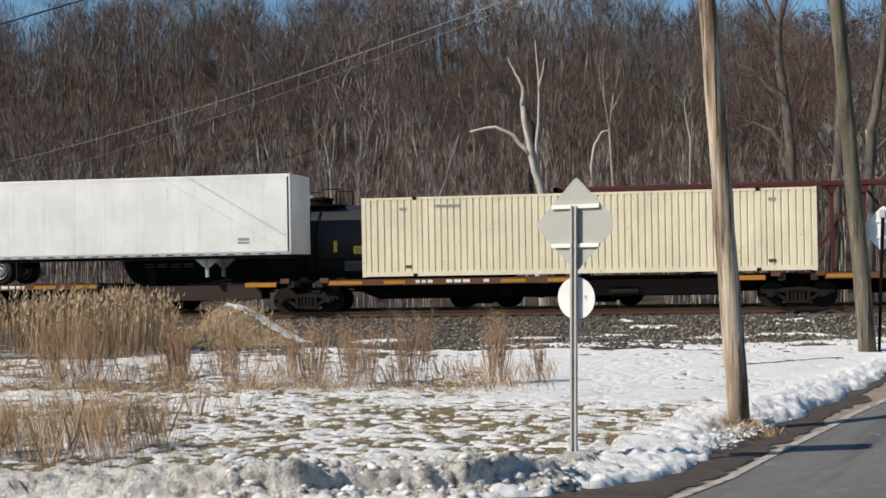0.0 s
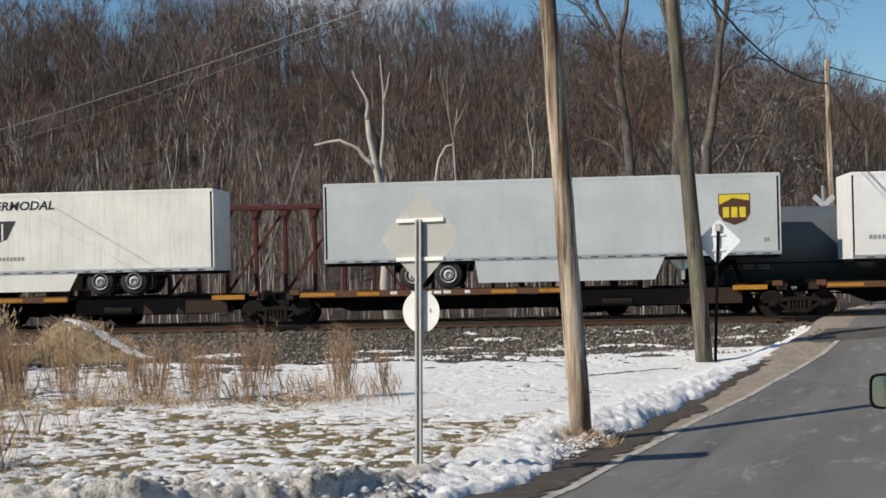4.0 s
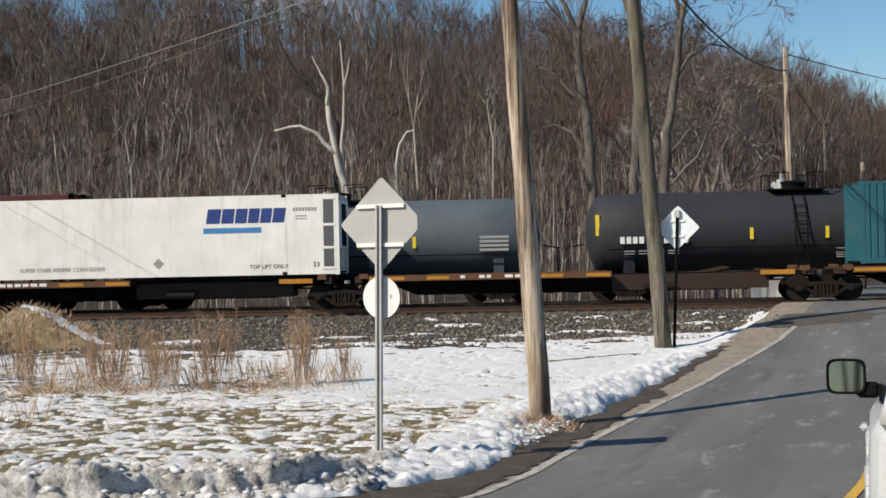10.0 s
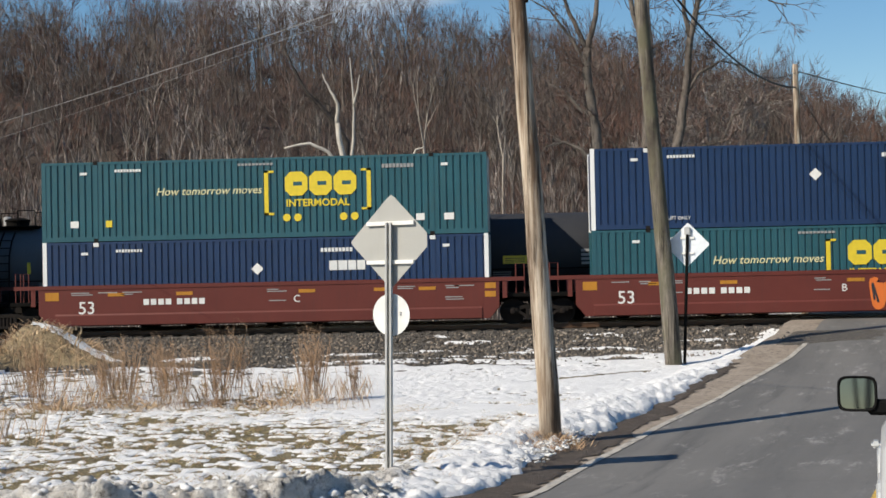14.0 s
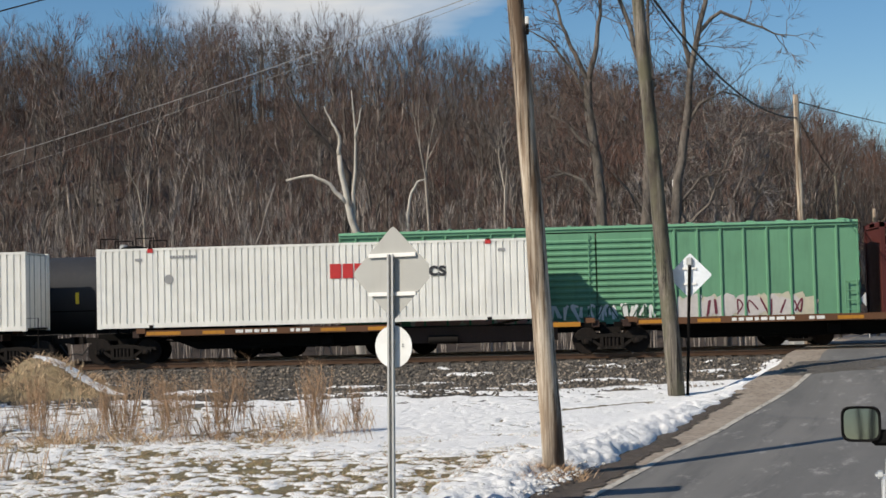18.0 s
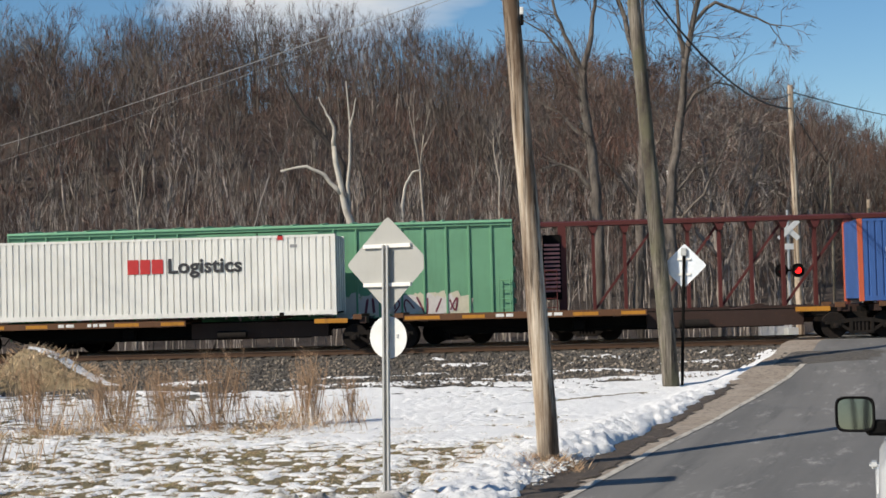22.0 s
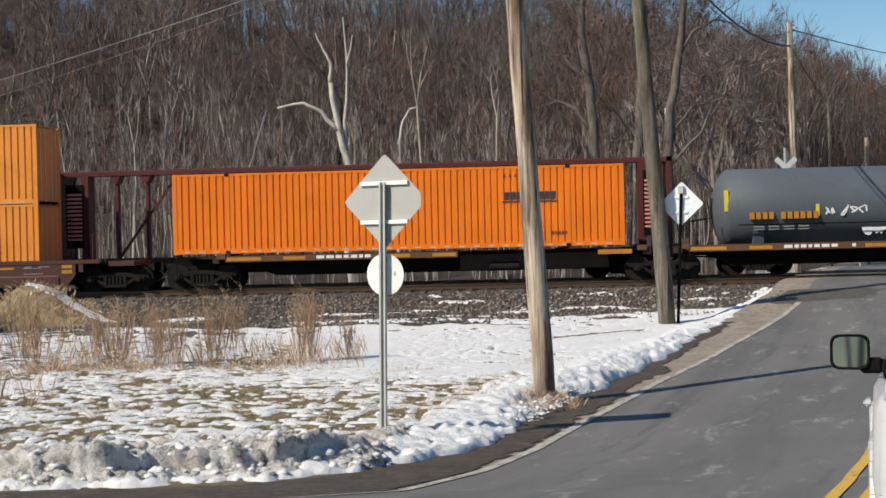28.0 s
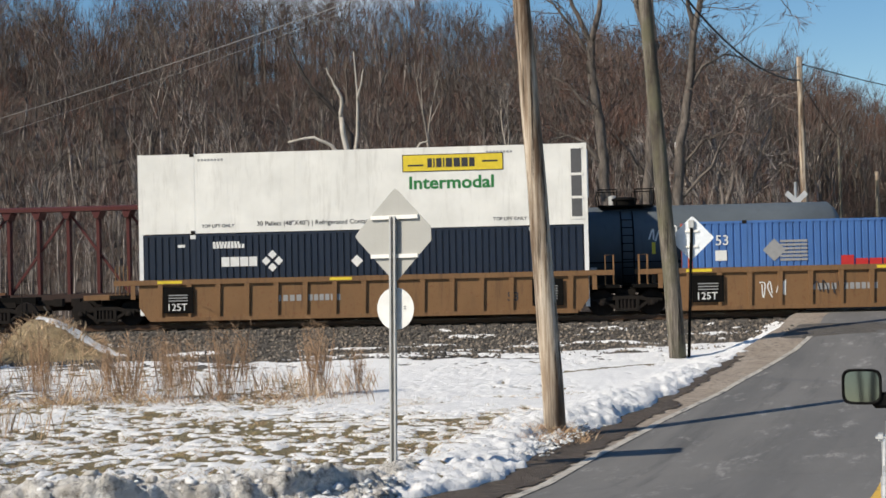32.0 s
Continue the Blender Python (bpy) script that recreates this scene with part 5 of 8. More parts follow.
# ---------------------------------------------------------------- crossing beyond the tracks
def crossing_signal(x, y):
    s = thing("crossing_signal", "railway crossing signal with crossed boards and a lit red lamp", "crossing signal", m=pose(x, y, 0.9, 0, 0, 12))
    part("mast", tube(bmesh.new(), [(0, 0, -0.3), (0, 0, 5.3)], 0.055, 12), M_ALU, s)
    part("base", rbox(-0.25, 0.25, -0.25, 0.25, -0.3, 0.25, 0.03), M_GALV, s)
    for a in (42, -42):
        o = part("crossed_board", boxed(-0.6, 0.6, -0.075, -0.065, -0.115, 0.115), M_WHITE, s)
        o.location, o.rotation_euler = (0, -0.03 if a > 0 else -0.045, 4.45), (0, radians(a), 0)
    part("small_plate", boxed(-0.22, 0.22, -0.075, -0.065, 3.6, 3.85), M_WHITE, s)
    part("cross_arm", boxed(-0.5, 0.5, -0.06, -0.02, 2.66, 2.74), M_BLACK, s)
    for dx, lens in ((-0.37, M_REDDARK), (0.37, M_REDLAMP)):
        unit = part("lamp_disc", lathe(bmesh.new(), [(-0.09, 0.30), (-0.07, 0.30)], "y", 28), M_BLACK, s)
        unit.location = (dx, 0, 2.7)
        part("lens", lathe(bmesh.new(), [(-0.14, 0.145), (-0.10, 0.15)], "y", 24), lens, unit, "glowing red lens" if dx > 0 else "unlit dark red lens")
        hood = bmesh.new()
        for k in range(13):
            t = math.pi * (k / 12)
            tube(hood, [(0.165 * math.cos(t), -0.1, 0.165 * math.sin(t)), (0.155 * math.cos(t), -0.34, 0.155 * math.sin(t))], 0.018, 4)
        part("hood", hood, M_BLACK, unit)
    return s


crossing_signal(11.0, 63.0)
cab = thing("equipment_cabinet", "pale metal signal cabinet on a low base", "cabinet", m=pose(10.9, 66.5, 0.55))
part("body", rbox(-0.7, 0.7, -0.4, 0.4, 0.1, 1.25, 0.03), M_ALU, cab)
part("roof", prism(bmesh.new(), [(-0.46, 1.25), (0.46, 1.25), (0.0, 1.4)], "x", -0.76, 0.76), M_ALU, cab)
diamond2 = thing("yellow_warning_sign", "pale diamond sign beyond the crossing", "road sign", m=pose(15.2, 68.0, 0.7, 0, 0, 8))
part("post", tube(bmesh.new(), [(0, 0, -0.2), (0, 0, 2.4)], 0.035, 8), M_GALV, diamond2)
part("plate", prism(bmesh.new(), [(0, 1.55), (0.45, 2.0), (0, 2.45), (-0.45, 2.0)], "y", -0.05, -0.045), M_WHITE, diamond2)

# ---------------------------------------------------------------- white car waiting ahead
M_CARWHITE = plain("white_car_paint", (0.52, 0.535, 0.55), 0.25)
M_CARGLASS = plain("tinted_car_glass", (0.012, 0.014, 0.016), 0.05)
M_CARTRIM = paint("black_car_plastic", (0.008, 0.008, 0.0085), 0.75, (0.014, 0.013, 0.012), 0.3, gloss=0.06)
M_TAILRED = plain("red_tail_lens", (0.56, 0.016, 0.026), 0.15)
M_CLEAR = plain("clear_lamp_lens", (0.40, 0.37, 0.35), 0.15, 0.4)
M_MIRROR = plain("mirror_silver", (0.22, 0.245, 0.265), 0.03, 1.0)


def white_suv(m):
    """A boxy estate car; its own x runs forward from the tail, y to the left, z up from the road."""
    car = thing("parked_car", "white boxy SUV waiting in the lane ahead", "car", m=m)
    stations = [(0.02, 0.80, 0.42, 0.98), (0.10, 0.86, 0.36, 1.02), (0.5, 0.875, 0.32, 1.03), (1.6, 0.875, 0.30, 1.02), (2.9, 0.875, 0.30, 1.0), (3.4, 0.87, 0.32, 0.99), (4.1, 0.84, 0.36, 0.94), (4.38, 0.72, 0.45, 0.85)]
    bm = bmesh.new()
    rings = []
    for x, w, z0, z1 in stations:
        ring = []
        for sy in (1, -1):
            prof = [(w - 0.06, z0), (w, z0 + 0.12), (w + 0.012, 0.62), (w - 0.004, z1 - 0.08), (w - 0.05, z1)]
            ring += [(x, sy * py, pz) for py, pz in (prof if sy == 1 else prof[::-1])]
        rings.append([bm.verts.new(p) for p in ring])
    for a, b in zip(rings, rings[1:]):
        for k in range(len(a)):
            bm.faces.new((a[k], a[(k + 1) % len(a)], b[(k + 1) % len(a)], b[k]))
    bm.faces.new(rings[0]), bm.faces.new(rings[-1][::-1])
    bmesh.ops.recalc_face_normals(bm, faces=bm.faces[:])
    bmesh.ops.bevel(bm, geom=[e for e in bm.edges if e.is_manifold and e.calc_face_angle(0) > 0.5], offset=0.025, segments=2, affect="EDGES")
    body = part("body", bm, M_CARWHITE, car, smooth=True)
    bm = bmesh.new()
    rings = []
    for z, xa, xb, w in ((1.0, 0.03, 3.35, 0.83), (1.12, 0.05, 3.18, 0.80), (1.45, 0.22, 2.60, 0.70), (1.56, 0.31, 2.38, 0.66), (1.61, 0.42, 2.20, 0.60)):
        rings.append([bm.verts.new(p) for p in ((xa, -w, z), (xb, -w * 0.96, z), (xb, w * 0.96, z), (xa, w, z))])
    for a, b in zip(rings, rings[1:]):
        for k in range(4):
            bm.faces.new((a[k], a[(k + 1) % 4], b[(k + 1) % 4], b[k]))
    bm.faces.new(rings[0][::-1]), bm.faces.new(rings[-1])
    bmesh.ops.bevel(bm, geom=[e for e in bm.edges if e.calc_face_angle(0) > 0.4], offset=0.05, segments=3, affect="EDGES")
    part("roof_cabin", bm, M_CARWHITE, car, smooth=True)

    def side_y(z):
        return float(np.interp(z, [1.0, 1.12, 1.45, 1.56], [0.83, 0.80, 0.70, 0.66]))

    for sy in (1, -1):
        for x0, x1, s0, s1 in ((0.34, 0.95, 0.10, 0.0), (1.02, 1.85, 0.0, 0.0), (1.92, 2.95, 0.0, -0.45)):
            quad = [(x0, 1.08), (x1, 1.06), (x1 + s1, 1.47), (x0 + s0, 1.47)]
            bm = bmesh.new()
            vs = [bm.verts.new((x, sy * (side_y(z) + 0.012), z)) for x, z in quad] + [bm.verts.new((x, sy * (side_y(z) - 0.02), z)) for x, z in quad]
            for f in ((0, 1, 2, 3), (7, 6, 5, 4), (0, 4, 5, 1), (1, 5, 6, 2), (2, 6, 7, 3), (3, 7, 4, 0)):
                bm.faces.new([vs[i] for i in f])
            bmesh.ops.recalc_face_normals(bm, faces=bm.faces[:])
            part("side_window", bm, M_CARGLASS, car)
        rail = tube(bmesh.new(), [(0.5, sy * 0.56, 1.62), (0.55, sy * 0.57, 1.67), (2.0, sy * 0.56, 1.67), (2.08, sy * 0.55, 1.61)], 0.018, 8)
        part("roof_rail", rail, M_CARTRIM, car, smooth=True)
        bm = prism(bmesh.new(), [(-0.10, -0.225), (0.10, -0.225), (0.10, 0.13 if sy > 0 else 0.20), (0.045, 0.215), (-0.045, 0.215), (-0.10, 0.20 if sy > 0 else 0.13)], "x", -0.035, 0.03)
        bmesh.ops.bevel(bm, geom=bm.edges[:], offset=0.012, segments=2, affect="EDGES")
        lamp = part("tail_lamp", bm, M_TAILRED, car, "red tail lamp", True)
        lamp.location = (0.008, sy * 0.695, 0.88)
        for dz in (0.022, -0.058):
            o = part("reversing_lens", rbox(-0.04, -0.02, -0.068, 0.068, -0.034, 0.034, 0.008), M_CLEAR, lamp, "ribbed clear lens")
            o.location = (-0.002, 0, dz)
            for k in range(5):
                part("lens_rib", boxed(-0.0435, -0.0385, -0.06, 0.06, dz - 0.026 + 0.012 * k, dz - 0.022 + 0.012 * k), M_GALV, lamp)
        arm = part("mirror_arm", rbox(-0.05, 0.05, -0.07, 0.07, -0.05, 0.05, 0.02), M_CARTRIM, car)
        arm.location = (2.75, sy * 0.88, 1.06)
        def shell(rings):
            bm = bmesh.new()
            loops = []
            for px, k in rings:
                loop = []
                for i in range(32):
                    c, s = math.cos(2 * math.pi * i / 32), math.sin(2 * math.pi * i / 32)
                    f = k / (abs(c) ** 5 + abs(s) ** 5) ** 0.2
                    loop.append(bm.verts.new((px, 0.122 * f * c, 0.112 * f * s)))
                loops.append(loop)
            for a, b in zip(loops, loops[1:]):
                for i in range(32):
                    bm.faces.new((a[i], a[(i + 1) % 32], b[(i + 1) % 32], b[i]))
            bm.faces.new(loops[0]), bm.faces.new(loops[-1])
            bmesh.ops.recalc_face_normals(bm, faces=bm.faces[:])
            return bm

        hous = part("door_mirror", shell([(-0.052, 0.86), (-0.062, 0.9), (-0.066, 0.95), (-0.055, 1.0), (0.03, 0.95), (0.08, 0.8), (0.10, 0.5)]), M_CARTRIM, car, "black door mirror", True)
        hous.location = (2.75, sy * 1.01, 1.145)
        part("mirror_glass", shell([(-0.056, 0.85), (-0.0525, 0.85)]), M_MIRROR, hous)
        for hx in (1.25,):
            o = part("door_handle", rbox(-0.10, 0.10, -0.025, 0.025, -0.018, 0.018, 0.012, 2), M_CARWHITE, car)
            o.location = (hx, sy * 0.90, 0.92)
        for cx in (0.80, 3.50):
            wheel = part("wheel", lathe(bmesh.new(), [(-0.10, 0.26), (-0.11, 0.33), (-0.06, 0.345), (0.06, 0.345), (0.11, 0.33), (0.10, 0.26)], "y", 36), M_RUBBER, car, "black tyre", True)
            wheel.location = (cx, sy * 0.77, 0.345)
            part("rim", lathe(bmesh.new(), [(-0.09, 0.12), (-0.105, 0.25), (0.105, 0.25), (0.09, 0.12)], "y", 20), M_ALU, wheel)
            arch = bmesh.new()
            for k in range(14):
                a, b = math.pi * k / 14, math.pi * (k + 1) / 14
                tube(arch, [(cx + 0.40 * math.cos(a), sy * 0.875, 0.345 + 0.40 * math.sin(a)), (cx + 0.40 * math.cos(b), sy * 0.875, 0.345 + 0.40 * math.sin(b))], 0.03, 5)
            part("wheel_arch_trim", arch, M_CARWHITE, car)
        part("side_moulding", rbox(0.95, 3.05, sy * 0.885 - 0.012, sy * 0.885 + 0.012, 0.55, 0.63, 0.008), M_CARWHITE, car)
    part("rear_window", prism(bmesh.new(), [(0.07, 1.10), (0.215, 1.47), (0.235, 1.47), (0.10, 1.10)], "y", -0.50, 0.50), M_CARGLASS, car)
    part("windscreen", prism(bmesh.new(), [(3.24, 1.06), (2.66, 1.48), (2.63, 1.47), (3.2, 1.05)], "y", -0.66, 0.66), M_CARGLASS, car)
    part("rear_bumper", rbox(-0.10, 0.14, -0.86, 0.86, 0.38, 0.62, 0.05, 2), M_CARWHITE, car, smooth=True)
    part("tailgate_seam", boxed(0.005, 0.03, -0.592, -0.585, 0.62, 1.0), M_CARTRIM, car)
    part("tailgate_seam", boxed(0.005, 0.03, 0.585, 0.592, 0.62, 1.0), M_CARTRIM, car)
    part("number_plate", rbox(-0.01, 0.02, -0.16, 0.16, 0.74, 0.90, 0.006), M_WHITE, car)
    part("plate_bars", boxed(-0.016, -0.009, -0.12, 0.12, 0.79, 0.85), M_BLUEMARK, car)
    part("bonnet", rbox(3.2, 4.3, -0.72, 0.72, 0.93, 0.98, 0.02), M_CARWHITE, car)
    part("aerial", tube(bmesh.new(), [(3.2, -0.7, 1.0), (3.1, -0.72, 1.75)], 0.004, 5), M_CARTRIM, car)
    return car


white_suv(pose(2.36, 6.35, 0.97, 0, 3.2, 90 - 13))

# trees and field behind the camera, which the car's mirrors show
rear = []
for _ in range(90):
    x, y = wrng.uniform(-55, 60), wrng.uniform(-62, -26)
    rear.append((x, y, float(ground_z(np.array([x]), np.array([y]))[0]) - 0.1, wrng.uniform(0.8, 1.3), wrng.uniform(0, 6.28), wrng.randint(len(TALL)), 0.0))
tagged(grove("roadside_woods", TALL, rear, [M_BARK, M_TWIG]), "leafless trees along the road behind", "woods", kind="stuff")

# ---------------------------------------------------------------- rolling stock
# Every vehicle and load is built round its own origin: x along the train, y across (the face towards the road is -y), z up from the railhead.
NEAR_RUN, FAR_RUN = [], []     # (thing, place along its train at the start, height over the rail)


def rides(ob, x, z=0.0, far=False):
    (FAR_RUN if far else NEAR_RUN).append((ob, x, z))
    y = TRACKS[1] if far else TRACKS[0]
    ob.matrix_world = pose(x, y, RAIL_Z + z)
    return ob


SHARED = {}
M_RIM = plain("pale_wheel_rim", (0.55, 0.54, 0.52), 0.45, 0.2)


def truck(parent, x):
    """A two-axle truck under a car: bolster, side frames, wheelsets, springs."""
    if "bolster" not in SHARED:
        bm = boxed(-0.22, 0.22, -1.0, 1.0, 0.42, 0.72)
        box(bm, -0.35, 0.35, -0.35, 0.35, 0.72, 0.92)
        SHARED["bolster"] = part("truck", bm, M_TRUCK, parent)
        bolster = SHARED["bolster"]
        bm = bmesh.new()
        a, b = -0.09, 0.09
        for s in (1, -1):
            prism(bm, [(0, 0.70), (s * 0.42, 0.70), (s * 0.72, 0.62), (s * 1.22, 0.60), (s * 1.24, 0.50), (s * 0.72, 0.50), (s * 0.42, 0.56), (0, 0.58)], "y", a, b)
            prism(bm, [(s * 0.34, 0.30), (s * 0.40, 0.20), (s * 0.78, 0.47), (s * 0.74, 0.55)], "y", a, b)
            prism(bm, [(s * 0.30, 0.22), (s * 0.42, 0.22), (s * 0.42, 0.60), (s * 0.30, 0.60)], "y", a * 1.2, b * 1.2)
            prism(bm, [(s * 0.74, 0.36), (s * 1.05, 0.36), (s * 1.10, 0.58), (s * 0.70, 0.58)], "y", a * 1.35, b * 1.35)
        prism(bm, [(-0.44, 0.17), (0.44, 0.17), (0.36, 0.27), (-0.36, 0.27)], "y", a * 1.1, b * 1.1)
        SHARED["frame"] = part("side_frame", bm, M_TRUCK, bolster)
        SHARED["frame"].location.y = -1.0
        share(SHARED["frame"], bolster, (0, 1.0, 0))
        for yy in (-1.02, 1.02):
            for k in (-0.2, -0.07, 0.07, 0.2):
                if "spring" not in SHARED:
                    SHARED["spring"] = part("spring", lathe(bmesh.new(), [(0.27, 0.06), (0.42, 0.065), (0.57, 0.06)], "z", 8), M_WHEEL, bolster)
                    SHARED["spring"].location = (k, yy, 0)
                else:
                    share(SHARED["spring"], bolster, (k, yy, 0))
        bm = lathe(bmesh.new(), [(-1.06, 0.08), (-1.04, 0.09), (-0.82, 0.09), (-0.82, 0.455), (-0.77, 0.455), (-0.74, 0.47), (-0.70, 0.47), (-0.70, 0.40), (-0.72, 0.14), (-0.66, 0.085), (0.66, 0.085), (0.72, 0.14), (0.70, 0.40), (0.70, 0.47), (0.74, 0.47), (0.77, 0.455), (0.82, 0.455), (0.82, 0.09), (1.04, 0.09), (1.06, 0.08)], "y", 20)
        SHARED["wheelset"] = part("wheelset", bm, M_WHEEL, bolster)
        SHARED["wheelset"].location = (-0.89, 0, 0.457)
        share(SHARED["wheelset"], bolster, (0.89, 0, 0.457))
        bm = lathe(bmesh.new(), [(-1.20, 0.03), (-1.19, 0.09), (-1.06, 0.10)], "y", 14)
        SHARED["cap"] = part("bearing_cap", bm, M_WHEEL, bolster)
        SHARED["cap"].location = (-0.89, 0, 0.457)
        share(SHARED["cap"], bolster, (0.89, 0, 0.457))
        bolster.location.x = x
        return bolster
    src = SHARED["bolster"]
    top = share(src, parent, (x, 0, 0))
    for c in src.children:
        share(c, top, c.location)
    return top


def coupler(parent, x, s):
    bm = boxed(-0.1, 0.7, -0.09, 0.09, 0.78, 0.98)
    box(bm, 0.62, 0.95, -0.17, 0.17, 0.74, 1.02)
    if s < 0:
        for v in bm.verts:
            v.co.x = -v.co.x
        bmesh.ops.reverse_faces(bm, faces=bm.faces[:])
    o = part("coupler", bm, M_TRUCK, parent)
    o.location.x = x
    hose = tube(bmesh.new(), [(x + s * 0.3, -0.3, 0.75), (x + s * 0.6, -0.32, 0.35), (x + s * 0.95, -0.28, 0.4)], 0.03, 6)
    part("air_hose", hose, M_RUBBER, parent, smooth=True)


def spine_unit(xa, xb, left_end, right_end, label, seed):
    """One platform of an articulated spine car between the truck centres xa and xb."""
    rng = random.Random(seed)
    n = xb - xa
    car = thing("spine_car", label, "flat wagon", "spine wagon platforms")
    a, b = (-1.1 if left_end else 0.15), (n + 1.1 if right_end else n - 0.15)
    bm = prism(bmesh.new(), [(a, 0.86), (1.6, 0.86), (2.6, 0.46), (n - 2.6, 0.46), (n - 1.6, 0.86), (b, 0.86), (b, 1.10), (a, 1.10)], "y", -0.33, 0.33)
    part("centre_sill", bm, M_BLACK, car)
    dx0, dx1 = 0.9, n * 0.56
    for s in (-1, 1):
        bm = boxed(dx0, dx1, 0.34 if s > 0 else -1.24, 1.24 if s > 0 else -0.34, 1.06, 1.13)
        box(bm, dx0, dx1, s * 1.24 - 0.03, s * 1.24 + 0.03, 0.99, 1.20)
        part("wheel_deck", bm, M_DECK, car, "rust-brown deck")
        bm = boxed(dx1 + 0.05, n - 1.9, 0.34 if s > 0 else -0.55, 0.55 if s > 0 else -0.34, 0.50, 1.06)
        part("side_plate", bm, M_BROWNSTEEL, car, "brown side plate")
        for px in (0.55, 1.6, n * 0.5, n - 2.0, n - 0.55):
            part("cross_bearer", boxed(px - 0.12, px + 0.12, 0.3 if s > 0 else -1.22, 1.22 if s > 0 else -0.3, 0.95, 1.18), M_BROWNSTEEL, car)
        for px in (0.75, n - 0.75):
            part("corner_pedestal", boxed(px - 0.16, px + 0.16, s * 1.2 - 0.1, s * 1.2 + 0.1, 1.10, 1.275), M_DECK, car)
    stripes = [(dx0 + 0.05, dx0 + 1.3), (dx0 + 2.1, dx0 + 2.9), (dx1 - 2.6, dx1 - 1.7), (dx1 - 0.9, dx1 - 0.05)]
    plates(car, [(p, q, 1.03, 1.15) for p, q in stripes], M_AMBER, -1.272, "amber_stripe", 0.003)
    bits = []
    p = dx0 + 3.3
    while p < dx1 - 3.0:
        w = rng.uniform(0.12, 0.3)
        bits.append((p, p + w, 1.05, 1.16))
        p += w + rng.choice((0.07, 0.07, 0.07, 0.5))
    if bits:
        plates(car, bits, M_WHITE, -1.272, "stencilled_marks", 0.003)
    plates(car, [(n - 2.3, n - 1.1, 0.98, 1.14)], M_AMBER, -1.225, "amber_end_plate", 0.02)
    bm = lathe(bmesh.new(), [(-0.55, 0.02), (-0.52, 0.16), (0.52, 0.16), (0.55, 0.02)], "x", 16)
    part("air_tank", bm, M_TRUCK, car).location = (n * 0.66, -0.75, 0.62)
    part("brake_valve", rbox(-0.22, 0.22, -0.15, 0.15, -0.18, 0.18, 0.03), M_BLACK, car).location = (n * 0.42, -0.62, 0.70)
    part("brake_pipe", tube(bmesh.new(), [(1.0, -0.42, 0.82), (n * 0.4, -0.5, 0.50), (n - 1.2, -0.42, 0.80)], 0.03, 6), M_BLACK, car)
    part("hitch_stand", prism(bmesh.new(), [(n - 4.4, 1.1), (n - 3.9, 1.1), (n - 3.2, 1.24), (n - 3.4, 1.3)], "y", -0.35, 0.35), M_BROWNSTEEL, car)
    truck(car, 0.0)
    if right_end:
        truck(car, n)
        coupler(car, n + 1.1, 1)
        part("end_ladder", tube(bmesh.new(), [(n + 0.9, -1.2, 0.4), (n + 0.9, -1.2, 1.75), (n + 0.4, -1.2, 1.75), (n + 0.4, -1.2, 1.1)], 0.018, 6), M_TRUCK, car)
    if left_end:
        coupler(car, -1.1, -1)
        part("end_ladder", tube(bmesh.new(), [(-0.9, -1.2, 0.4), (-0.9, -1.2, 1.75), (-0.4, -1.2, 1.75), (-0.4, -1.2, 1.1)], 0.018, 6), M_TRUCK, car)
    return rides(car, xa)


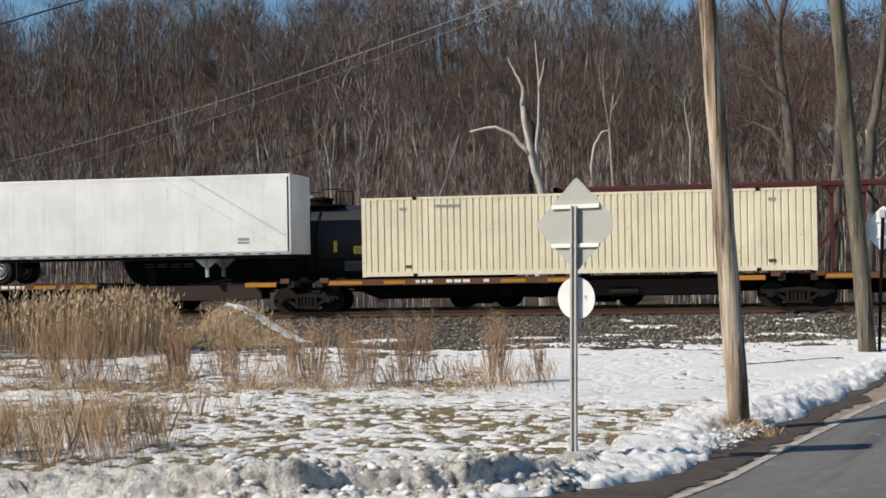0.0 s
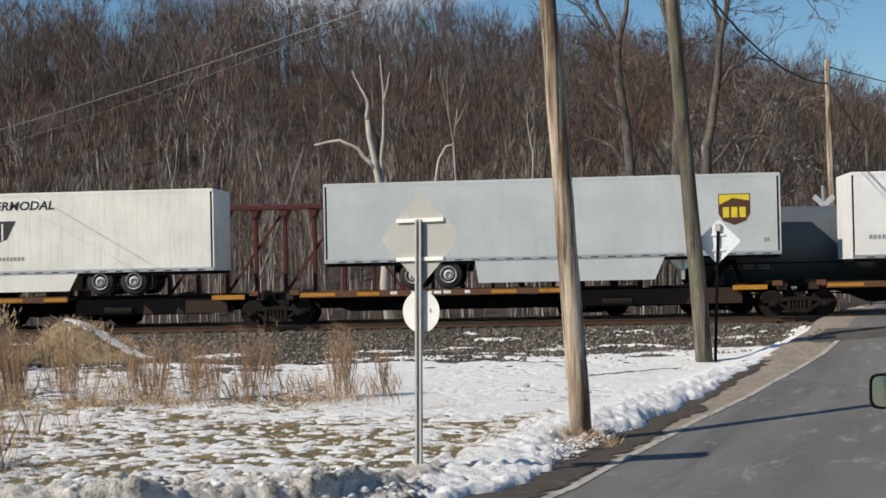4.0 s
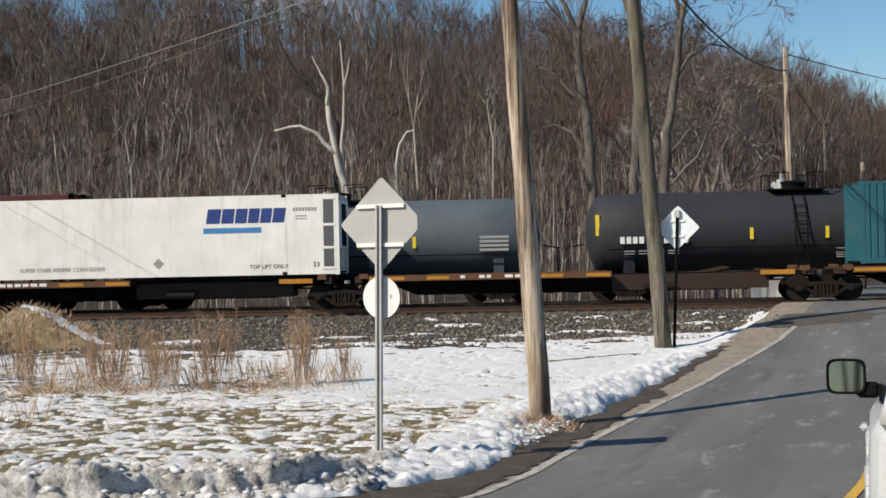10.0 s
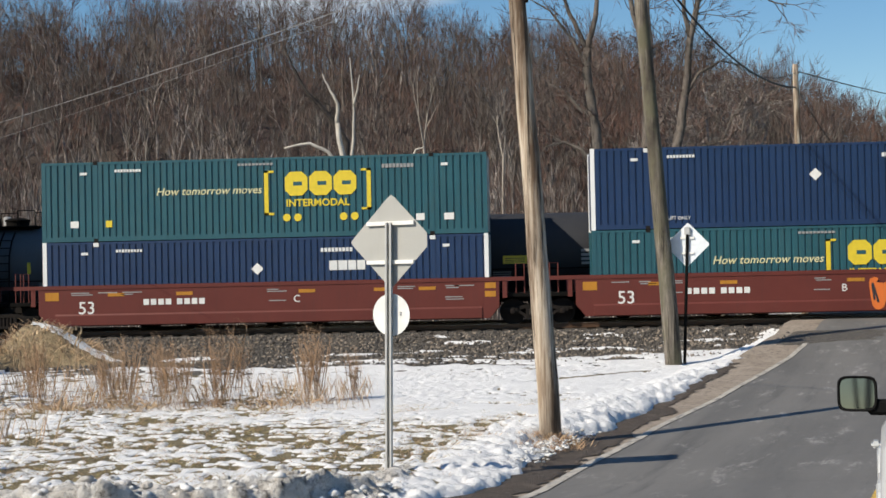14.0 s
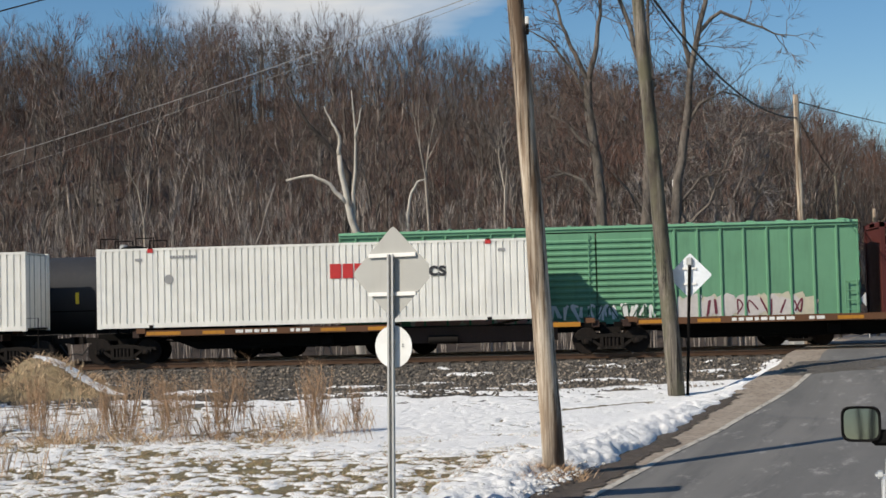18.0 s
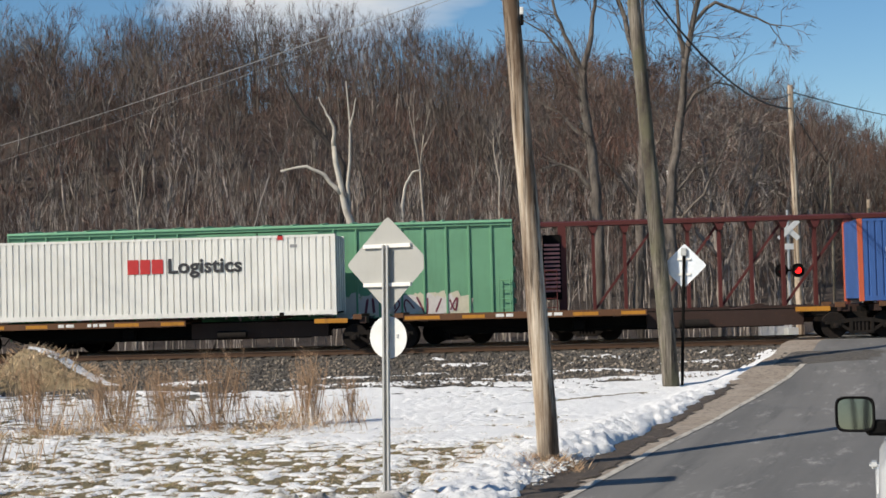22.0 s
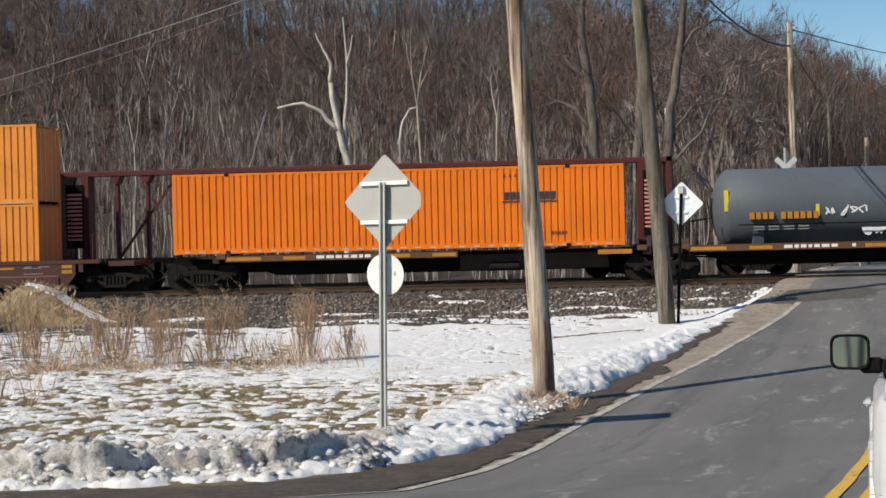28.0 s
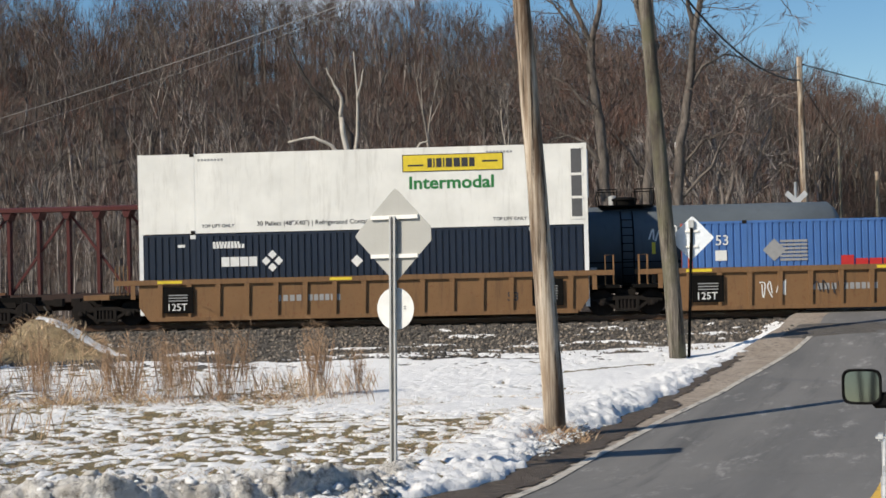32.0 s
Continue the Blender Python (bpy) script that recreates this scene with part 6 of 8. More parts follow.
def well_unit(xa, xb, left_end, right_end, paint_m, ribbed, label, seed, spray=(), letter="", side=1.55):
    """One well of a double-stack car between the truck centres xa and xb."""
    n = xb - xa
    car = thing("well_car", label, "well wagon", "double-stack well wagons")
    w = 1.48 if ribbed else 1.40
    top, low = (1.47, 0.18) if ribbed else (side, 0.24)
    squeeze = (top - low) / 1.31
    x0, x1 = 1.35, n - 1.35
    for s in (-1, 1):
        y0, y1 = s * w, s * (w - 0.05)
        face = [(x0, 0.66), (x0 + 0.34, low), (x1 - 0.34, low), (x1, 0.66), (x1, top), (x0, top)]
        if ribbed:
            part("side_sheet", prism(bmesh.new(), face, "y", s * (w - 0.08), s * (w - 0.11)), paint_m, car)
            part("top_chord", boxed(x0 - 0.9, x1 + 0.9, min(y0, y1 - s * 0.12), max(y0, y1 - s * 0.12), top - 0.02, top + 0.16), paint_m, car)
            part("bottom_chord", boxed(x0 + 0.40, x1 - 0.40, min(y0, y1 - s * 0.03), max(y0, y1 - s * 0.08), low - 0.04, low + 0.10), paint_m, car)
            k, stake = x0 + 0.8, None
            while k < x1 - 0.5:
                if stake is None:
                    stake = part("side_stake", prism(bmesh.new(), [(-0.05, low + 0.1), (0.05, low + 0.1), (0.09, top - 0.02), (-0.09, top - 0.02)], "y", s * (w - 0.004), s * (w - 0.08)), paint_m, car)
                    stake.location.x = k
                else:
                    share(stake, car, (k, 0, 0))
                k += 1.05
        else:
            part("side_sheet", prism(bmesh.new(), face, "y", y0, y1), paint_m, car)
            part("top_chord", boxed(x0 - 0.9, x1 + 0.9, min(y0, y1) - 0.02, max(y0, y1) + 0.02, top, top + 0.14), paint_m, car)
            part("lower_fold", prism(bmesh.new(), [(s * (w + 0.002), 0.66), (s * (w + 0.035), 0.60), (s * (w + 0.035), low + 0.02), (s * (w - 0.06), low - 0.02), (s * (w - 0.06), 0.66)], "x", x0 + 0.62, x1 - 0.62), paint_m, car)
        for px in (x0 - 0.2, x1 + 0.2):
            part("end_post", boxed(px - 0.08, px + 0.08, min(y0, y1), max(y0, y1), min(0.95, top - 0.3), top), paint_m, car)
    for px, sg in ((0.0, 1), (n, -1)):
        part("end_platform", boxed(min(px + sg * 0.25, px + sg * 1.9), max(px + sg * 0.25, px + sg * 1.9), -1.25, 1.25, 0.98, 1.10), M_BLACK, car)
        part("end_bulkhead", prism(bmesh.new(), [(px + sg * 1.5, 1.1), (px + sg * 1.6, 1.1), (px + sg * 2.25, 0.35), (px + sg * 2.15, 0.35)], "y", -1.2, 1.2), M_BLACK, car)
        part("end_sill", boxed(min(px + sg * 0.1, px + sg * 1.6), max(px + sg * 0.1, px + sg * 1.6), -0.3, 0.3, 0.78, 0.98), M_BLACK, car)
        rail = bmesh.new()
        for yy in (-1.22, -0.7):
            tube(rail, [(px + sg * 0.45, yy, 1.0), (px + sg * 0.45, yy, 2.15), (px + sg * 0.75, yy, 2.15), (px + sg * 0.75, yy, 1.0)], 0.022, 6)
        part("handrail", rail, paint_m, car)
    part("well_floor", boxed(2.1, n - 2.1, -1.2, 1.2, 0.26, 0.345), M_BLACK, car)
    y = -w - (0.04 if not ribbed else 0.0)
    if ribbed:
        part("load_plate", boxed(x0 + 0.9, x0 + 2.0, y - 0.004, y + 0.02, 0.42, 1.36), M_BLACK, car, "black data panel")
        part("load_plate", boxed(x1 - 2.0, x1 - 0.9, y - 0.004, y + 0.02, 0.42, 1.36), M_BLACK, car, "black data panel")
        plates(car, [(x0 + 1.1, x0 + 1.8, 1.05 - 0.1 * k, 1.09 - 0.1 * k) for k in range(3)] + [(x1 - 1.8, x1 - 1.1, 1.1 - 0.09 * k, 1.13 - 0.09 * k) for k in range(6)], M_GREYMARK, y - 0.006)
        lettering(car, "125T", x0 + 1.02, 0.52, 0.36, M_WHITE, y - 0.008)
        lettering(car, "53", x1 - 2.9, 0.62, 0.44, M_DARKMARK, -w + 0.074)
        plates(car, [(x0 + 5.0 + 0.24 * k, x0 + 5.17 + 0.24 * k, 0.78, 1.0) for k in range(4)] + [(x0 + 6.15 + 0.2 * k, x0 + 6.3 + 0.2 * k, 0.78, 1.0) for k in range(6)], M_GREYMARK, -w + 0.078)
        plates(car, [(x0 + 0.7, x0 + 1.6, top + 0.02, top + 0.12), (n * 0.44, n * 0.44 + 0.8, top + 0.02, top + 0.12)], M_YELLOW, -w - 0.002)
    else:
        y = -w - 0.022
        lettering(car, "53", x0 + 1.45, low + 0.42 * squeeze, 0.64, M_WHITE, -w - (0.004 if squeeze > 0.99 else 0.041))
        if letter:
            lettering(car, letter, n * 0.55, low + 0.71 * squeeze, 0.36, M_WHITE, -w - 0.004)
        plates(car, [(a, b, low + (c - low) * squeeze, low + (d - low) * squeeze) for a, b, c, d in [(5.2 + 0.27 * k + (0.14 if k > 3 else 0), 5.4 + 0.27 * k + (0.14 if k > 3 else 0), 0.95, 1.16) for k in range(8)]], M_WHITE, -w - 0.002, "reporting_number")
        amber = [(x0 + 0.25, x0 + 0.75, 1.15, 1.45)] + [(q, q + 0.6, 1.28, 1.40) for q in (3.9, 6.4, n * 0.56, n * 0.7, n - 4.2)] + [(x1 - 0.5, x1 - 0.12, 1.3, 1.5), (x1 - 0.5, x1 - 0.12, 1.0, 1.2)]
        plates(car, [(a, b, low + (c - low) * squeeze, low + (d - low) * squeeze) for a, b, c, d in amber], M_AMBER, -w - 0.002, "amber_mark")
        rng = random.Random(seed)
        small = []
        for q in (x0 + 1.2, x0 + 2.2, x0 + 3.0, n * 0.5, n - 5.0, n - 3.3, n - 3.0):
            small += [(q + rng.uniform(0, 0.1), q + rng.uniform(0.3, 0.8), zz, zz + 0.035) for zz in (1.40, 1.33, 1.0, 0.92)[: rng.randint(1, 4)]]
        plates(car, [(a, b, low + (c - low) * squeeze, low + (d - low) * squeeze) for a, b, c, d in small], M_GREYMARK, -w - 0.002, "small_print")
    for k, (q0, q1, z0, z1, m, cnt, wd) in enumerate(spray):
        strokes(car, q0, q1, low + (z0 - low) * squeeze, low + (z1 - low) * squeeze, m, -w - (0.042 if not ribbed else -0.076) - 0.012 * k, cnt, wd, seed * 7 + k)
    truck(car, 0.0)
    if right_end:
        truck(car, n)
        coupler(car, n + 0.6, 1)
        part("end_beam", boxed(n - 0.2, n + 0.75, -1.2, 1.2, 0.95, 1.12), paint_m, car)
    if left_end:
        coupler(car, -0.6, -1)
        part("end_beam", boxed(-0.75, 0.2, -1.2, 1.2, 0.95, 1.12), paint_m, car)
    return rides(car, xa)


# ---- containers and trailers
C_L, C_W, C_H = 16.15, 1.295, 2.896
P1, P2 = 1.98, 14.17


def corrugated(x0, x1, z0, z1, y, pitch=0.236, depth=0.044):
    """A pressed steel wall: flat crests with narrow grooves between."""
    bm = bmesh.new()
    k = max(1, round((x1 - x0) / pitch))
    pitch = (x1 - x0) / k
    prof = []
    for i in range(k):
        a = x0 + i * pitch
        prof += [(a, 0), (a + pitch * 0.70, 0), (a + pitch * 0.77, depth), (a + pitch * 0.91, depth)]
    prof.append((x1, 0))
    s = 1 if y > 0 else -1
    rows = [[bm.verts.new((px, y - s * d, z)) for px, d in prof] for z in (z0, z1)]
    for i in range(len(prof) - 1):
        bm.faces.new((rows[0][i], rows[0][i + 1], rows[1][i + 1], rows[1][i]))
    return bm


def container(x, z, body, label, smooth=False, corner=None, frame=None, doors=False, vents=False, seam=1.22):
    """A 53-foot box on its corner posts and the two inner lifting posts."""
    frame = frame or body
    box_thing = thing("shipping_container", label, "shipping container", "containers on the train")
    bt, tt = 0.19 if not smooth else 0.12, 0.10
    for s in (-1, 1):
        spans = [(0.14, P1 - 0.08), (P1 + 0.08, P2 - 0.08), (P2 + 0.08, C_L - 0.14)]
        for a, b in spans:
            if not smooth:
                part("side_wall", corrugated(a, b, bt, C_H - tt, s * (C_W - 0.012)), body, box_thing)
                continue
            part("side_wall", boxed(a, b, min(s * (C_W - 0.004), s * (C_W - 0.05)), max(s * (C_W - 0.004), s * (C_W - 0.05)), bt, C_H - tt), body, box_thing)
            q = a
            while q < b - 0.05 and s < 0:
                e = min(q + seam, b)
                part("wall_panel", boxed(q + 0.004, e - 0.004, -C_W, -C_W + 0.0035, bt, C_H - tt), body, box_thing)
                q = e
        part("top_rail", boxed(0.1, C_L - 0.1, min(s * C_W, s * (C_W - 0.07)), max(s * C_W, s * (C_W - 0.07)), C_H - tt, C_H - 0.01), frame, box_thing)
        part("bottom_rail", boxed(0.1, C_L - 0.1, min(s * C_W, s * (C_W - 0.08)), max(s * C_W, s * (C_W - 0.08)), 0.02, bt), frame, box_thing)
        for px in (0.0, C_L - 0.15):
            part("corner_post", boxed(px, px + 0.15, min(s * (C_W + 0.004), s * (C_W - 0.15)), max(s * (C_W + 0.004), s * (C_W - 0.15)), 0.0, C_H), corner or frame, box_thing)
        for px in (P1, P2):
            part("lifting_post", boxed(px - 0.085, px + 0.085, min(s * (C_W + 0.006), s * (C_W - 0.1)), max(s * (C_W + 0.006), s * (C_W - 0.1)), 0.0, C_H + 0.01), frame, box_thing)
            for zz in (-0.02, C_H - 0.13):
                part("lift_casting", boxed(px - 0.08, px + 0.08, min(s * (C_W + 0.014), s * (C_W - 0.16)), max(s * (C_W + 0.014), s * (C_W - 0.16)), zz + 0.02, zz + 0.14), M_TRUCK, box_thing)
    part("roof", boxed(0.05, C_L - 0.05, -C_W + 0.03, C_W - 0.03, C_H - 0.06, C_H - 0.025), body, box_thing)
    part("floor", boxed(0.05, C_L - 0.05, -C_W + 0.03, C_W - 0.03, 0.05, 0.16), M_BLACK, box_thing)
    part("front_wall", boxed(0.03, 0.07, -C_W + 0.14, C_W - 0.14, 0.1, C_H - 0.08), body, box_thing)
    for s in (-1, 1):
        part("end_door", boxed(C_L - 0.07, C_L - 0.03, min(s * 0.01, s * (C_W - 0.14)), max(s * 0.01, s * (C_W - 0.14)), 0.12, C_H - 0.10), M_DECK if doors else body, box_thing)
        for q in (0.35, 0.85):
            part("lock_rod", tube(bmesh.new(), [(C_L - 0.01, s * q, 0.1), (C_L - 0.01, s * q, C_H - 0.08)], 0.018, 6), M_GALV, box_thing)
    if vents:
        # open framed end of a refrigerated box; a flat dark grey plate paints the shade inside
        for vx in ((C_L - 0.62,) if vents == "right" else (0.14,)):
            part("frame_recess", boxed(vx + 0.06, vx + 0.42, -C_W - 0.012, -C_W + 0.0, 0.25, C_H - 0.14), M_RECESS, box_thing)
            for zz in (0.2, 0.93, 1.75, C_H - 0.2):
                part("frame_rung", boxed(vx, vx + 0.48, -C_W - 0.02, -C_W - 0.002, zz, zz + 0.09), frame, box_thing)
    if vents == "right":
        part("cooling_unit", rbox(C_L - 0.03, C_L + 0.05, -1.02, 1.02, 0.95, C_H - 0.22, 0.02), P_BRIGHT, box_thing)
        for z0, z1 in ((1.02, 1.75), (1.86, 2.55)):
            part("unit_grille", boxed(C_L + 0.045, C_L + 0.06, -0.92, 0.35, z0, z1), M_BLACK, box_thing)
    rides(box_thing, x, z)
    return box_thing


SPINE_Z, LOW_Z = 1.28, 0.36
HIGH_Z = LOW_Z + C_H
Y_FACE = -C_W - 0.002
P_TAN = paint("cream_container_paint", (0.84, 0.76, 0.575), 0.55, (0.45, 0.30, 0.16), 0.35, 0, 0.12)
P_WHITE = paint("white_container_paint", (0.86, 0.845, 0.795), 0.5, (0.30, 0.27, 0.22), 0.35)
P_BRIGHT = paint("bright_white_paint", (0.87, 0.87, 0.86), 0.45, (0.40, 0.37, 0.32), 0.25)
P_OFFWHITE = paint("stained_white_paint", (0.77, 0.745, 0.67), 0.5, (0.28, 0.21, 0.12), 0.6)
P_ORANGE = paint("orange_container_paint", (0.82, 0.195, 0.013), 0.5, (0.32, 0.09, 0.02), 0.35)
P_SALMON = paint("faded_orange_paint", (0.76, 0.185, 0.042), 0.55, (0.30, 0.09, 0.03), 0.5)
P_AMBER = paint("yellow_orange_paint", (0.80, 0.29, 0.050), 0.5, (0.45, 0.13, 0.02), 0.5)
P_TEAL = paint("teal_container_paint", (0.024, 0.122, 0.155), 0.38, (0.05, 0.09, 0.09), 0.4, gloss=0.55)
P_DKTEAL = paint("dark_teal_paint", (0.020, 0.098, 0.124), 0.38, (0.05, 0.07, 0.06), 0.4, gloss=0.55)
P_NAVY = paint("navy_container_paint", (0.010, 0.034, 0.100), 0.36, (0.02, 0.03, 0.06), 0.2, gloss=0.6)
P_INK = paint("near_black_navy_paint", (0.009, 0.017, 0.036), 0.4, (0.02, 0.03, 0.05), 0.25, gloss=0.5)
P_BLUE = paint("blue_container_paint", (0.066, 0.170, 0.43), 0.4, (0.06, 0.08, 0.16), 0.35, gloss=0.5)
P_DEEPBLUE = paint("deep_blue_container_paint", (0.046, 0.118, 0.34), 0.4, (0.06, 0.08, 0.16), 0.35, gloss=0.5)
P_LTBLUE = paint("faded_blue_paint", (0.13, 0.27, 0.52), 0.55, (0.10, 0.16, 0.26), 0.4)
P_REDPOST = paint("red_post_paint", (0.55, 0.12, 0.06), 0.5, (0.2, 0.06, 0.03), 0.4)


def small_marks(box_thing, dark=False, seed=0):
    m = M_DARKMARK if dark else M_WHITE
    plates(box_thing, [(1.42, 1.68, 2.42, 2.52), (P2 + 0.35, P2 + 0.6, 2.45, 2.55)] + [(2.7 + 0.11 * k, 2.78 + 0.11 * k, 2.5, 2.6) for k in range(9)], M_GREYMARK if dark else m, Y_FACE)


def tan_box(x):
    c = container(x, SPINE_Z, P_TAN, "cream corrugated steel container streaked with rust", frame=P_TAN, doors=True)
    small_marks(c, True)
    plates(c, [(1.62, 1.86, 0.32, 0.42), (14.5, 14.75, 0.32, 0.42)], M_DECK, Y_FACE, "rusty_plate")
    lathe_d = lathe(bmesh.new(), [(0, 0.2), (0.004, 0.2)], "y", 4)
    part("placard", lathe_d, M_GREYMARK, c).location = (8.0, Y_FACE - 0.004, 0.55)
    return c


def yellow_sign(c, x, z, w=3.6, h=0.62, pale=False):
    """A framed yellow field with a dark word bar; the word under it is lettered."""
    part("sign_field", boxed(x, x + w, Y_FACE - 0.008, Y_FACE, z, z + h), M_YELLOW if not pale else P_WHITE, c, "yellow sign field")
    for r in ((x, x + w, z, z + 0.03), (x, x + w, z + h - 0.03, z + h), (x, x + 0.03, z, z + h), (x + w - 0.03, x + w, z, z + h)):
        part("sign_border", boxed(r[0], r[1], Y_FACE - 0.011, Y_FACE - 0.007, r[2], r[3]), M_DARKMARK, c)
    blocks(c, x + w * 0.25, z + h * 0.24, h * 0.52, (0.5, 0.15, 0.6, 0.15, 0.7, 0.7, 0.7, 0.6), M_DARKMARK, Y_FACE - 0.009, 0.16)
    plates(c, [(x + 0.2, x + 0.75, z + 0.2, z + 0.26), (x + w - 0.75, x + w - 0.2, z + 0.3, z + 0.36)], M_DARKMARK, Y_FACE - 0.008)


def intermodal(c, x, z, size=0.62):
    lettering(c, "Intermodal", x, z, size, M_GREENMARK, Y_FACE - 0.004, 0, 1.12)


def white_sign_box(x, z, sign_x, corr, label, reefer=False, low=False, stained=False, pale=False, vents="right"):
    c = container(x, z, P_OFFWHITE if stained else P_WHITE, label, smooth=not corr, vents=vents if reefer else False)
    yellow_sign(c, sign_x, 2.02, pale=pale)
    intermodal(c, sign_x + 0.2, 1.42)
    if not low:
        lettering(c, "TOP LIFT ONLY", 2.3, 0.22, 0.17, M_DARKMARK, Y_FACE - 0.004)
        lettering(c, "TOP LIFT ONLY", 12.8, 0.22, 0.17, M_DARKMARK, Y_FACE - 0.004)
    if reefer:
        lettering(c, '30 Pallets (48"X40") | Refrigerated Container', 4.3, 0.24, 0.235, M_DARKMARK, Y_FACE - 0.004)
    plates(c, [(2.2 + 0.12 * k, 2.28 + 0.12 * k, 2.62, 2.70) for k in range(8)] + [(12.6 + 0.12 * k, 12.68 + 0.12 * k, 2.62, 2.70) for k in range(8)], M_GREYMARK, Y_FACE)
    return c


def red_black_box(x, z, word_x, label, faded=False, sprayed=False):
    c = container(x, z, P_WHITE, label)
    blocks(c, word_x, 1.62, 0.52, (0.78, 0.72, 0.8), M_PALERED if faded else M_REDMARK, Y_FACE, 0.1)
    lettering(c, "Logistics", word_x + 1.45, 1.64, 0.72, M_DARKMARK, Y_FACE - 0.004, 0, 1.1)
    small_marks(c, True)
    part("red_tag", boxed(P1 - 0.1, P1 + 0.1, Y_FACE - 0.02, Y_FACE, 2.72, 2.86), M_REDMARK, c)
    part("red_tag", boxed(P2 - 0.1, P2 + 0.1, Y_FACE - 0.02, Y_FACE, 2.72, 2.86), M_REDMARK, c)
    ring = lathe(bmesh.new(), [(0, 0.17), (0.004, 0.17)], "y", 20)
    part("round_mark", ring, M_GREYMARK, c).location = (2.65, Y_FACE - 0.005, 1.75)
    if sprayed:
        strokes(c, 4.1, 5.4, 0.35, 0.85, M_DARKMARK, Y_FACE, 5, 0.04, 3)
        strokes(c, 5.5, 6.2, 0.4, 0.65, M_DARKMARK, Y_FACE, 4, 0.03, 5)
    return c


def orange_box(x, z, word_x, m, label, diamonds=True):
    c = container(x, z, m, label)
    blocks(c, word_x, 1.70, 0.27, (0.66, 0.66, 0.72, 0.76, 0.6, 0.28, 0.72, 0.6, 0.68), M_DARKMARK, Y_FACE, 0.13, lean=0.12)
    plates(c, [(word_x - 0.05, word_x + 1.9, 1.60, 1.65)], M_DARKMARK, Y_FACE)
    if diamonds:
        for zz in (2.0, 0.75):
            o = part("pale_diamond", prism(bmesh.new(), [(0, -0.2), (0.2, 0), (0, 0.2), (-0.2, 0)], "y", -0.006, 0), M_SIGNBACK, c)
            o.location = (7.55, Y_FACE, zz)
    plates(c, [(word_x + 0.1 * k, word_x + 0.07 + 0.1 * k, 2.5, 2.6) for k in range(0, 12, 2)] + [(P2 - 0.6 + 0.12 * k, P2 - 0.52 + 0.12 * k, 0.45, 0.55) for k in range(5)], M_DECK, Y_FACE)
    bm = bmesh.new()
    for k in range(30):
        box(bm, 0.4 + k * 0.52, 0.62 + k * 0.52, Y_FACE - 0.004, Y_FACE, 0.06, 0.11)
    part("reflective_tape", bm, M_TAPE, c, "pale reflective dashes")
    return c


def slogan_box(x, z, m, label):
    c = container(x, z, m, label)
    lettering(c, "How tomorrow moves", 4.2, 1.62, 0.40, M_PALEYELLOW, Y_FACE - 0.004, 0.25, 1.02)
    y = M_YELLOW
    plates(c, [(8.15, 8.30, 0.82, 2.42), (8.15, 8.5, 2.34, 2.42), (8.15, 8.5, 0.82, 0.90), (11.85, 12.0, 0.95, 2.42), (11.65, 12.0, 2.34, 2.42), (11.65, 12.0, 0.95, 1.03)], y, Y_FACE, "yellow_bracket")
    for dx in (0, 0.88, 1.76):
        bm = prism(bmesh.new(), [(0.2, 0), (0.62, 0), (0.82, 0.2), (0.82, 0.66), (0.62, 0.86), (0.2, 0.86), (0, 0.66), (0, 0.2)], "y", -0.006, 0)
        part("mark_shape", bm, y, c).location = (8.9 + dx, Y_FACE, 1.5)
        part("mark_gap", boxed(0.3, 0.62, -0.009, -0.006, 0.36, 0.5), m, c).location = (8.9 + dx, Y_FACE, 1.5)
    lettering(c, "INTERMODAL", 8.93, 1.12, 0.36, y, Y_FACE - 0.004, 0, 1.02)
    for dx in (8.95, 9.35, 11.0, 11.4):
        part("yellow_dot", lathe(bmesh.new(), [(-0.006, 0.14), (0, 0.14)], "y", 18), y, c).location = (dx, Y_FACE, 0.72)
    small_marks(c)
    plates(c, [(1.05, 1.35, 0.52, 0.76), (13.6, 13.9, 0.52, 0.76), (14.6, 14.95, 0.52, 0.76)], M_SIGNBACK, Y_FACE)
    plates(c, [(2.35, 2.58, 0.52, 0.76)], M_YELLOW, Y_FACE)
    plates(c, [(12.4 + 0.13 * k, 12.5 + 0.13 * k, 2.42, 2.56) for k in range(9)] + [(7.2 + 0.13 * k, 7.3 + 0.13 * k, 2.62, 2.70) for k in range(10)], M_GREYMARK, Y_FACE)
    return c


